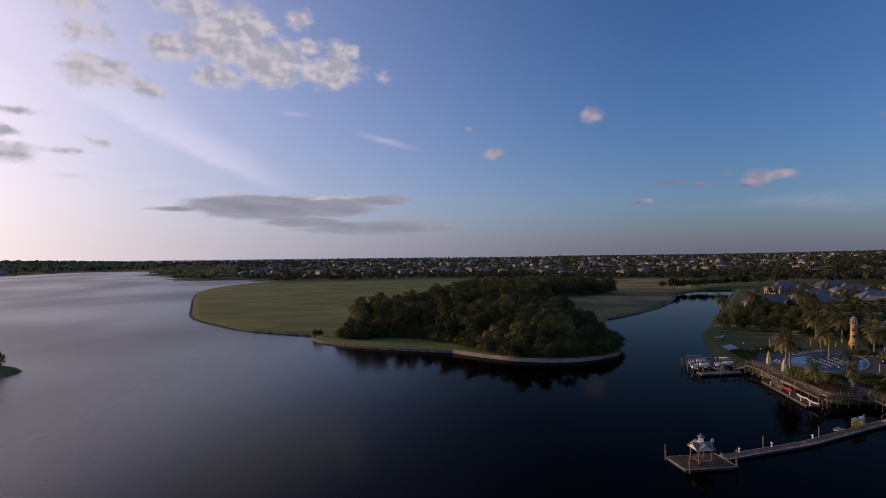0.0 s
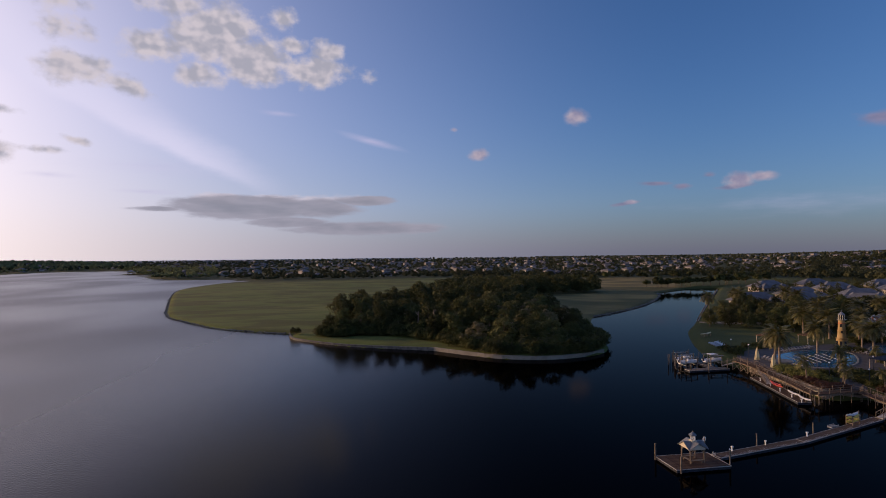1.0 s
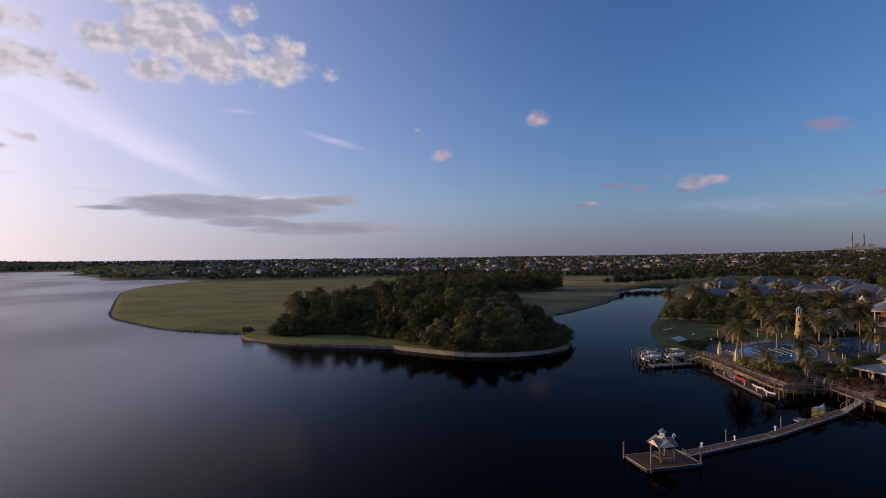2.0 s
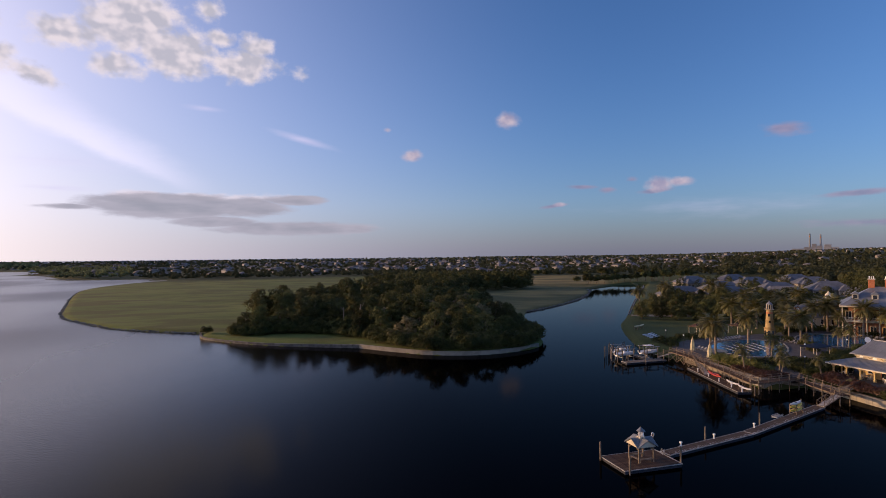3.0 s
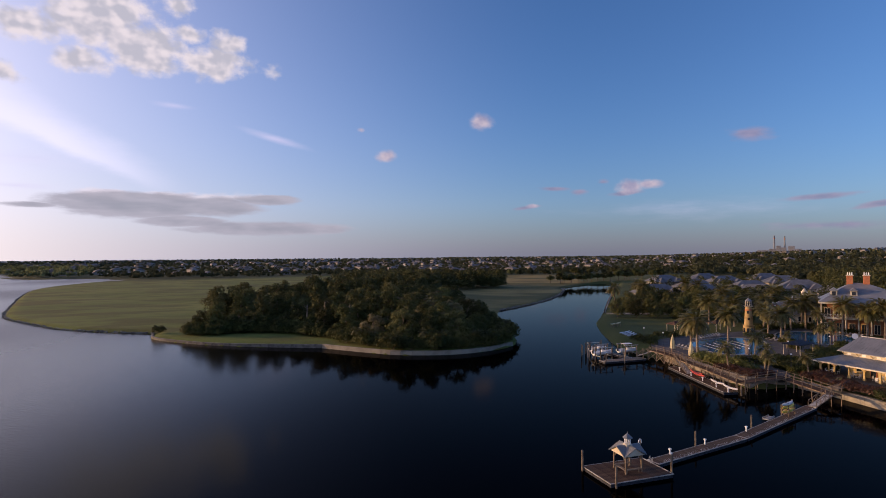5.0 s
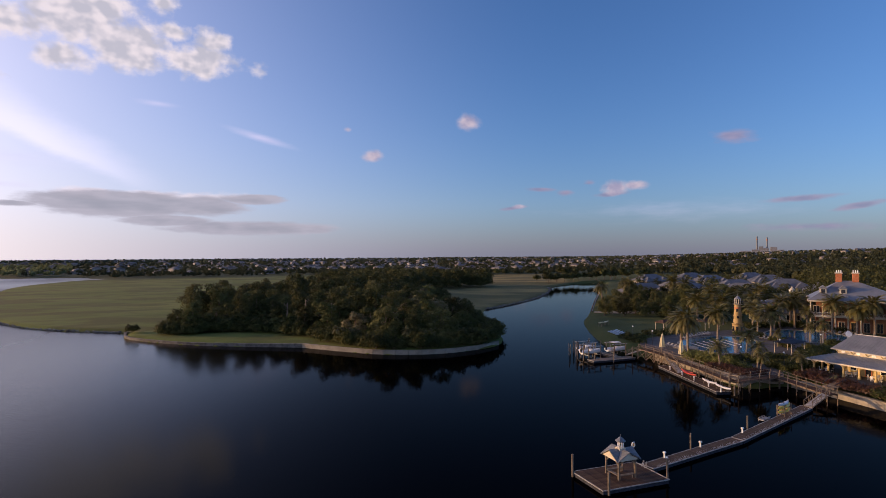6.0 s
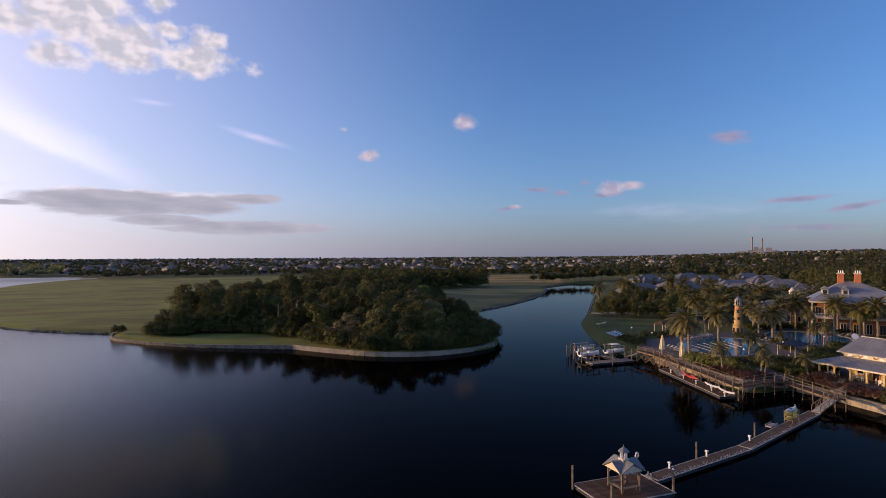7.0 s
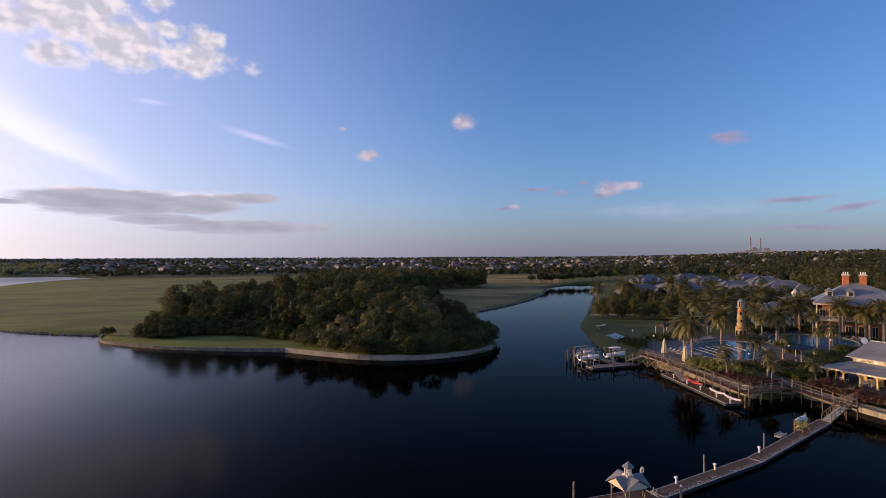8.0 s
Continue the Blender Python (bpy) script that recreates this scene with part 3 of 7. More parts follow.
gx = axis_steps(-4700, -250, 262, 4700, 2.6)
gy = axis_steps(-900, 96, 520, 4700, 2.6)
GX, GY = np.meshgrid(gx, gy)
GZ = land_height(GX, GY)
nx, ny = len(gx), len(gy)
gverts = np.stack([GX, GY, GZ], -1).reshape(-1, 3)
ids = np.arange(nx * ny).reshape(ny, nx)
quads = np.stack([ids[:-1, :-1], ids[:-1, 1:], ids[1:, 1:], ids[1:, :-1]], -1).reshape(-1, 4)
keep = (gverts[quads][:, :, 2] > -1.55).any(1)
ground = new("ground", raw_mesh("ground", gverts.tolist(), quads[keep].tolist(), M_GROUND, True))
tagged(ground, "mown olive and straw-coloured grassland round a lake", "ground", kind="structure")

bm = bmesh.new()
faces(bm, [(-4900, -900, 0), (4900, -900, 0), (4900, 4900, 0), (-4900, 4900, 0)], [(0, 1, 2, 3)])
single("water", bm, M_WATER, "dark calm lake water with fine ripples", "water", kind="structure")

# ---------------------------------------------------------------- plants
def leaf_cloud(rng, blobs, n, size, droop=0.0):
    """Many small leaf sprays on the skins of overlapping blobs (x, y, z, rx, rz): arrays of corners and quads."""
    b = np.array(blobs, float)
    w = b[:, 3] ** 2
    pick = rng.choice(len(b), n, p=w / w.sum())
    d = rng.normal(size=(n, 3))
    d /= np.linalg.norm(d, axis=1)[:, None]
    d[:, 2] = np.where(d[:, 2] < -0.3, -d[:, 2], d[:, 2])
    lump = 1 + 0.22 * np.sin(d[:, 0] * 5 + b[pick, 0]) * np.cos(d[:, 1] * 4 + b[pick, 1] * 2) + 0.12 * np.sin(d[:, 2] * 9 + pick)
    r = (0.62 + 0.42 * rng.random(n) ** 0.6) * lump
    c = b[pick, :3] + d * np.stack([b[pick, 3], b[pick, 3], b[pick, 4]], 1) * r[:, None]
    nor = d * 0.7 + rng.normal(size=(n, 3)) * 0.38 + np.array([0, 0, 0.25])
    nor /= np.linalg.norm(nor, axis=1)[:, None]
    u = np.cross(nor, rng.normal(size=(n, 3)))
    u /= np.linalg.norm(u, axis=1)[:, None]
    v = np.cross(nor, u)
    s = size * (0.6 + 0.8 * rng.random(n))[:, None]
    bend = nor * s * 0.25
    verts = np.stack([c - u * s, c - v * s * 0.6 - bend, c + u * s, c + v * s * 0.6 - bend], 1).reshape(-1, 3)
    return verts, np.arange(n * 4).reshape(n, 4)


CROWNS = []


def tree_proto(name, label, seed, height, spread, trunk, blobs_n, leaves, size, mtl, low=0.35, category="tree"):
    rng = np.random.default_rng(seed)
    root = thing(name, label, category)
    blobs = []
    for i in range(blobs_n):
        a = i * 2.4 + rng.random()
        k = (i + 0.5) / blobs_n
        rad = spread * math.sqrt(rng.random()) * (0.75 if k < 0.7 else 0.4)
        z = height * (low + (0.88 - low) * k)
        rr = spread * (0.34 + 0.22 * rng.random()) * (1.05 - 0.35 * k)
        blobs.append((rad * math.cos(a), rad * math.sin(a), z, rr, rr * 0.8))
    bm = bmesh.new()
    rod(bm, (0, 0, -0.4), (0.1, 0.05, height * 0.34), trunk, trunk * 0.7, 7)
    rod(bm, (0.1, 0.05, height * 0.33), (0, 0.1, height * 0.8), trunk * 0.68, trunk * 0.2, 6)
    part("trunk", bm, M_BARK, root, soft=True)
    bm = bmesh.new()
    for x, y, z, r, q in blobs:
        z0 = max(height * 0.2, min(height * 0.62, z * 0.6))
        rod(bm, (0.05, 0.05, z0), (x * 0.8, y * 0.8, z), trunk * 0.32, trunk * 0.08, 5)
    part("branch", bm, M_BARK, root, soft=True)
    vs, qs = leaf_cloud(rng, blobs, leaves, size)
    ob = new("crown", fast_mesh("crown", vs, qs, mtl))
    ob.parent = root
    CROWNS.append((blobs, size))
    return root


def joined_trees(name, label, places, scales, seed, leaves, mtl, coarse=1.25):
    """Many trees of one wood in one mesh: their crowns as leaf sprays, from the same shapes as the single trees."""
    rng = np.random.default_rng(seed)
    vs, count = [], 0
    xs, ys = np.array([p[0] for p in places]), np.array([p[1] for p in places])
    zs = land_height(xs, ys)
    for x, y, z, s in zip(xs, ys, zs, scales):
        blobs, size = CROWNS[int(rng.integers(0, 4))]
        v, q = leaf_cloud(rng, blobs, leaves, size * coarse)
        a = rng.uniform(0, 6.28)
        c, sn = math.cos(a) * s, math.sin(a) * s
        vs.append(np.stack([v[:, 0] * c - v[:, 1] * sn + x, v[:, 0] * sn + v[:, 1] * c + y, v[:, 2] * s + z], 1))
        count += len(q)
    ob = new(name, fast_mesh(name, np.concatenate(vs), np.arange(count * 4).reshape(count, 4), mtl))
    return tagged(ob, label, "woods", kind="stuff")


def bush_proto(name, label, seed, height, spread, leaves, size, mtl, category="shrub"):
    rng = np.random.default_rng(seed)
    root = thing(name, label, category)
    blobs = [(spread * 0.5 * math.cos(i * 2.1), spread * 0.5 * math.sin(i * 2.1), height * (0.18 + 0.2 * rng.random()), spread * (0.45 + 0.2 * rng.random()), height * 0.50) for i in range(5)]
    bm = bmesh.new()
    for x, y, z, r, q in blobs:
        rod(bm, (0, 0, -0.2), (x, y, z), 0.06, 0.02, 5)
    part("stem", bm, M_BARK, root)
    vs, qs = leaf_cloud(rng, blobs, leaves, size)
    ob = new("foliage", fast_mesh("foliage", vs, qs, mtl))
    ob.parent = root
    return root


def frond_mesh(name, length, width, pairs, lift, drop, mtl):
    """A feather frond along +x: a curved rib with paired leaflets that hang in a shallow V."""
    bm = bmesh.new()

    def rib(u):
        return Vector((length * (u - 0.12 * u * u), 0, length * (lift * u - drop * u * u)))
    for i in range(6):
        rod(bm, rib(i / 6), rib((i + 1) / 6), 0.045 * (1 - i / 7), 0.045 * (1 - (i + 1) / 7), 4)
    for i in range(pairs):
        u = 0.14 + 0.86 * i / (pairs - 1)
        p, q = rib(u), rib(min(u + 0.05, 1.0)) if u < 0.95 else rib(u) + Vector((0.05, 0, -0.05))
        t = (q - p).normalized()
        w = width * math.sin(math.pi * (0.12 + 0.80 * u)) ** 0.7
        for s in (-1, 1):
            tip = p + t * w * 0.75 + Vector((0, s * w, -0.30 * w - 0.10 * w * u))
            mid = (p + tip) / 2 + t * 0.10 + Vector((0, 0, 0.06 * w))
            faces(bm, [p - t * 0.05, mid - t * 0.085, tip, mid + t * 0.085], [(0, 1, 2, 3)])
    return mesh_of(name, bm, mtl)


def palm_proto(name, label, seed, trunk_h, trunk_r, frond, count, lean=0.3):
    rng = np.random.default_rng(seed)
    root = thing(name, label, "palm tree")
    bm = bmesh.new()
    steps = 9
    pts = [Vector((lean * (i / steps) ** 2, 0.2 * lean * math.sin(i * 0.5), trunk_h * i / steps - 0.2)) for i in range(steps + 1)]
    for i in range(steps):
        k = 1 - 0.25 * i / steps
        rod(bm, pts[i], pts[i + 1] + Vector((0, 0, 0.02)), trunk_r * k * (1.25 if i == 0 else 1.0), trunk_r * k * 0.92, 9)
    part("trunk", bm, M_PALMBARK, root)
    bm = bmesh.new()
    for i in range(10):
        a = i * 0.63
        rod(bm, pts[-1] + Vector((0, 0, -0.5)), pts[-1] + Vector((0.35 * math.cos(a), 0.35 * math.sin(a), 0.25)), trunk_r * 0.8, 0.07, 5)
    part("crownshaft", bm, M_PALMBARK, root)
    for i in range(count):
        k = (i + 0.5) / count
        tilt = -(70 - 118 * k ** 0.85) + rng.normal() * 5
        yaw = i * 137.5 + rng.normal() * 6
        s = (0.85 + 0.25 * rng.random()) * (1.0 if k < 0.8 else 0.85)
        piece("frond", frond, root, Matrix.Translation(pts[-1] + Vector((0, 0, 0.15))) @ pose(0, 0, 0, 0, 0, yaw) @ pose(0, 0, 0, 0, tilt, 0) @ Matrix.Scale(s, 4))
    return root


def plant(proto, x, y, turn, size, z=None):
    z = height_at(x, y) if z is None else z
    return copy_thing(proto, Matrix.Translation((x, y, z - 0.05)) @ Matrix.Rotation(turn, 4, "Z") @ Matrix.Scale(size, 4))


def in_polygon(x, y, poly):
    inside = False
    for (ax, ay), (bx, by) in zip(poly, poly[1:] + poly[:1]):
        if (ay > y) != (by > y) and x < ax + (y - ay) / (by - ay) * (bx - ax):
            inside = not inside
    return inside


def scatter(rng, poly, count, gap, taken=None, tries=40):
    """Random places in a polygon, no two nearer than gap."""
    xs, ys = [p[0] for p in poly], [p[1] for p in poly]
    res = list(taken or [])
    first = len(res)
    for _ in range(count * tries):
        if len(res) - first >= count:
            break
        x, y = rng.uniform(min(xs), max(xs)), rng.uniform(min(ys), max(ys))
        if in_polygon(x, y, poly) and all((x - a) ** 2 + (y - b) ** 2 > gap * gap for a, b in res):
            res.append((x, y))
    return res[first:]


TREES = [
    tree_proto("tree", "broad dark green live oak in dense woodland", 11, 12.0, 6.2, 0.34, 15, 3900, 0.30, M_LEAF, 0.17),
    tree_proto("tree", "tall dark green woodland tree with an uneven crown", 12, 14.0, 5.6, 0.32, 16, 3700, 0.30, M_LEAF, 0.18),
    tree_proto("tree", "olive green woodland tree with a low full crown", 13, 10.0, 5.4, 0.28, 13, 3400, 0.29, M_LEAF, 0.14),
    tree_proto("tree", "dark evergreen with a dense rounded crown in woodland", 14, 13.0, 4.9, 0.28, 15, 3400, 0.28, M_LEAF, 0.16),
]
DRY_TREE = tree_proto("tree", "brownish half-bare tree at the wood's edge", 15, 11.0, 4.8, 0.28, 12, 2300, 0.27, M_LEAFDRY, 0.22)
BUSH = bush_proto("bush", "dense dark green bush under the trees", 21, 3.8, 3.0, 1000, 0.26, M_SHRUB, "bush")
# the first of each kind stands in the wood like the rest
WOOD = [(-39, 244), (-30, 236), (-8, 226), (8, 212), (20, 196), (36, 190), (46, 193), (53, 202), (58, 235), (63, 262), (68, 290), (69, 320), (64, 352), (72, 398), (100, 418), (132, 436), (140, 462), (118, 488), (70, 482),
        (26, 440), (2, 372), (-16, 318), (-34, 274)]
rng = np.random.default_rng(5)
front = [(-38, 234), (-33, 232), (-26, 234), (-18, 235), (-6, 230), (3, 219), (10, 211), (18, 201), (26, 194.5), (34, 192), (42, 193), (48, 197), (53, 205), (56, 216), (59, 230), (62, 246), (65, 264), (68, 284)]
spots = front + scatter(rng, WOOD, 300, 6.0, front)
inner = []
singles = 0
for i, (x, y) in enumerate(spots):
    r = rng.random()
    s = rng.uniform(0.82, 1.08) * ((0.62, 0.78, 0.9, 0.9, 0.9, 0.9, 0.95, 0.95)[i] if i < 8 else 1.0)
    s *= 1.0 - 0.36 * float(ramp01(x + 0.10 * (200 - y), 40, 56)) * (y < 350)
    if i < len(front) or (y < 205 + 0.9 * abs(x - 30) * 0.6 + 52 and singles < 105):
        proto = DRY_TREE if (r < 0.05 or i == 7) else TREES[int(rng.integers(0, 4))]
        plant(proto, x, y, rng.uniform(0, 6.28), s)
        singles += 1
    else:
        inner.append((x, y, s))
plant(DRY_TREE, 26.5, 224, 1.1, 1.12)
plant(DRY_TREE, 33.5, 205, 2.7, 1.0)
joined_trees("woodland", "dense dark olive canopy of the headland wood", [(x, y) for x, y, s in inner], [s for x, y, s in inner], 6, 1700, M_WOOD, 1.35)
hedge = curve_through([(-40, 231), (-33, 228), (-24, 230), (-4, 222), (10, 203), (22, 187.5), (37, 182.8), (48, 186), (56, 193.5), (61, 209), (64, 240), (71, 280)], 9)
for p in hedge:
    plant(BUSH, p.x + rng.normal() * 1.0, p.y + rng.normal() * 1.0, rng.uniform(0, 6.28), rng.uniform(0.7, 1.35))
for i in range(34):
    u = rng.random()
    plant(BUSH, -37 + 43 * u + rng.normal() * 2, 234 - 12 * u + abs(rng.normal()) * 6, rng.uniform(0, 6.28), rng.uniform(1.0, 1.7))
plant(BUSH, -52.5, 236.5, 0.4, 0.8)


def snag(x, y, height, seed):
    """A dead standing trunk with a few broken limbs."""
    rng = np.random.default_rng(seed)
    root = thing("dead_tree", "bare grey dead tree trunk standing in the wood", "tree", Matrix.Translation((x, y, height_at(x, y))), "dead trunks")
    bm = bmesh.new()
    rod(bm, (0, 0, -0.3), (0.15, 0.1, height * 0.6), 0.32, 0.24, 8)
    rod(bm, (0.15, 0.1, height * 0.6), (0.3, 0.0, height), 0.24, 0.12, 8)
    part("trunk", bm, M_PALMBARK, root)
    for i in range(4):
        a, z = rng.uniform(0, 6.28), height * rng.uniform(0.55, 0.95)
        bm = bmesh.new()
        rod(bm, (0.2, 0.05, z), (0.2 + 1.3 * math.cos(a), 1.3 * math.sin(a), z + rng.uniform(0.4, 1.2)), 0.09, 0.03, 5)
        part("branch", bm, M_PALMBARK, root)


for i, (x, y, h) in enumerate(((3.0, 222.5, 10.5), (11.0, 214.0, 10.0), (-3.0, 228.0, 9.0), (29.0, 196.0, 8.5))):
    snag(x, y, h, 60 + i)
for proto, (x, y) in zip(TREES + [DRY_TREE, BUSH], [(30, 260), (10, 280), (50, 290), (0, 300), (40, 226), (-38, 238)]):
    proto.matrix_world = Matrix.Translation((x, y, height_at(x, y)))

# ---------------------------------------------------------------- shore works of the headland
def offset_line(line, d):
    res = []
    for i, p in enumerate(line):
        t = (line[min(i + 1, len(line) - 1)] - line[max(i - 1, 0)]).normalized()
        res.append(Vector((p.x - t.y * d, p.y + t.x * d)))
    return res


def wall_run(parent, line, thick, z0, z1, mtl, cap=True):
    """Wall panels along a line, each a piece of its own with a narrow joint and a proud coping."""
    flat = z1
    top = z1 if callable(z1) else (lambda i: flat)
    for i, (a, b) in enumerate(zip(line, line[1:])):
        z1 = top(i)
        d = b - a
        g = d.normalized() * 0.03
        bm = bmesh.new()
        m = (a + b) / 2
        box(bm, -d.length / 2 + 0.03, d.length / 2 - 0.03, -thick / 2, thick / 2, z0, z1 - (0.2 if cap else 0))
        if cap:
            box(bm, -d.length / 2 + 0.02, d.length / 2 - 0.02, -thick / 2 - 0.1, thick / 2 + 0.1, z1 - 0.2, z1)
        bmesh.ops.transform(bm, matrix=Matrix.Translation((m.x, m.y, 0)) @ Matrix.Rotation(math.atan2(d.y, d.x), 4, "Z"), verts=bm.verts)
        part("panel", bm, mtl, parent)


sea_line = curve_through(HEADLAND_FRONT[:6], 4)
seawall = thing("seawall", "pale concrete seawall panels along the wooded headland", "seawall", kind="structure")
wall_run(seawall, sea_line, 0.5, -0.6, 1.2, M_CONCRETE)
far_line = curve_through(HEADLAND_FRONT[5:] + HEADLAND_FIELD[:1], 4)
low_wall = thing("shore_wall", "low grey stone edging along the grass shore", "seawall", kind="structure")
wall_run(low_wall, far_line, 0.5, -0.6, lambda i: max(0.8, 1.14 - 0.06 * i), M_STONEWALL)


def stones(name, label, line, count, size, seed, z=0.35, wide=1.4):
    rng = np.random.default_rng(seed)
    seg = np.array([(b - a).length for a, b in zip(line, line[1:])])
    cum = np.concatenate([[0], np.cumsum(seg)])
    ico = bmesh.new()
    bmesh.ops.create_icosphere(ico, subdivisions=1, radius=1.0)
    base = np.array([v.co[:] for v in ico.verts])
    tri = np.array([[v.index for v in f.verts] for f in ico.faces])
    ico.free()
    vs, fs = [], []
    for i in range(count):
        s = rng.uniform(0, cum[-1])
        k = min(int(np.searchsorted(cum, s)) - 1, len(line) - 2)
        p = line[k].lerp(line[k + 1], (s - cum[k]) / seg[k])
        r = size * rng.uniform(0.5, 1.3)
        j = base * (1 + 0.25 * rng.normal(size=(len(base), 1))) * np.array([r, r * rng.uniform(0.7, 1.2), r * 0.65])
        vs.append(j + np.array([p.x + rng.normal() * wide * 0.5, p.y + rng.normal() * wide * 0.5, z + rng.normal() * 0.2]))
        fs.append(tri + i * len(base))
    ob = new(name, raw_mesh(name, np.concatenate(vs).tolist(), np.concatenate(fs).tolist(), M_ROCK))
    return tagged(ob, label, "stones", kind="stuff")


stones("riprap", "rough grey stones along the field's waterline", curve_through(HEADLAND_FIELD, 5), 2300, 0.36, 3, 0.22, 1.1)
stones("channel_riprap", "dark stones along the channel's waterline", curve_through(HEADLAND_EAST[:5], 5), 1100, 0.36, 4, 0.2)

# ---------------------------------------------------------------- fishing dock with its gazebo
def local_frame(x, y, z, turn):
    return Matrix.Translation((x, y, z)) @ Matrix.Rotation(radians(turn), 4, "Z")


def plank_mesh(name, lx, ly, lz, mtl):
    bm = bmesh.new()
    box(bm, -lx / 2, lx / 2, -ly / 2, ly / 2, -lz / 2, lz / 2)
    return mesh_of(name, bm, mtl)


def pile(parent, x, y, z0, z1, r=0.15, cap=True, name="post"):
    bm = bmesh.new()
    rod(bm, (x, y, z0), (x, y, z1), r, r * 0.92, 9)
    ob = part(name, bm, M_TIMBER, parent)
    if cap:
        bm = bmesh.new()
        rod(bm, (x, y, z1), (x, y, z1 + 0.22), r * 1.12, 0.02, 9)
        part("post_cap", bm, M_WHITE, ob, "white conical cap")
    return ob


def floating_deck(root, x0, x1, y0, y1, z, plank, edge=None, along_x=True):
    """Boards over a frame with pale rub strakes round it."""
    bm = bmesh.new()
    box(bm, x0 + 0.05, x1 - 0.05, y0 + 0.05, y1 - 0.05, z - 0.55, z - 0.07)
    part("float", bm, M_DARK, root, "dark dock float")
    step = 0.3
    n = int(((x1 - x0) if along_x else (y1 - y0)) / step)
    for i in range(n):
        c = (i + 0.5) * step
        p = Matrix.Translation((x0 + c, (y0 + y1) / 2, z - 0.03)) if along_x else Matrix.Translation(((x0 + x1) / 2, y0 + c, z - 0.03))
        piece("plank", plank, root, p)
    for a, b, c, d in ((x0 - 0.06, x1 + 0.06, y0 - 0.06, y0 + 0.05), (x0 - 0.06, x1 + 0.06, y1 - 0.05, y1 + 0.06), (x0 - 0.06, x0 + 0.05, y0 + 0.06, y1 - 0.06), (x1 - 0.05, x1 + 0.06, y0 + 0.06, y1 - 0.06)):
        bm = bmesh.new()
        box(bm, a, b, c, d, z - (0.05 if edge else 0.08), z + 0.015)
        part("rub_strake", bm, edge or M_DOCKEDGE, root)


DOCK = local_frame(41.8, 93.0, 0, 8.0)
dock = thing("floating_platform", "square brown boarded floating dock platform on the lake", "dock", DOCK)
floating_deck(dock, -4.6, 4.3, -2.95, 2.95, 0.50, plank_mesh("plank", 0.285, 5.8, 0.06, M_DECK))
for x, y, h in ((-4.75, 2.7, 2.6), (-4.0, -3.15, 2.5), (4.5, -2.4, 2.7)):
    pile(dock, x, y, -1.2, h, 0.14, cap=(x > 0))
# small cleats and ladder hoops
for x, y in ((3.9, 1.2), (3.9, 0.7)):
    bm = bmesh.new()
    pts = [Vector((x + 0.7 * math.sin(a * 0.4) * 0.5, y, 0.55 + 0.75 * math.sin(a * math.pi / 6))) for a in range(7)]
    for a, b in zip(pts, pts[1:]):
        rod(bm, a, b, 0.035, 0.035, 6)
    part("ladder_rail", bm, M_STEEL, dock, "bright steel ladder hoop")


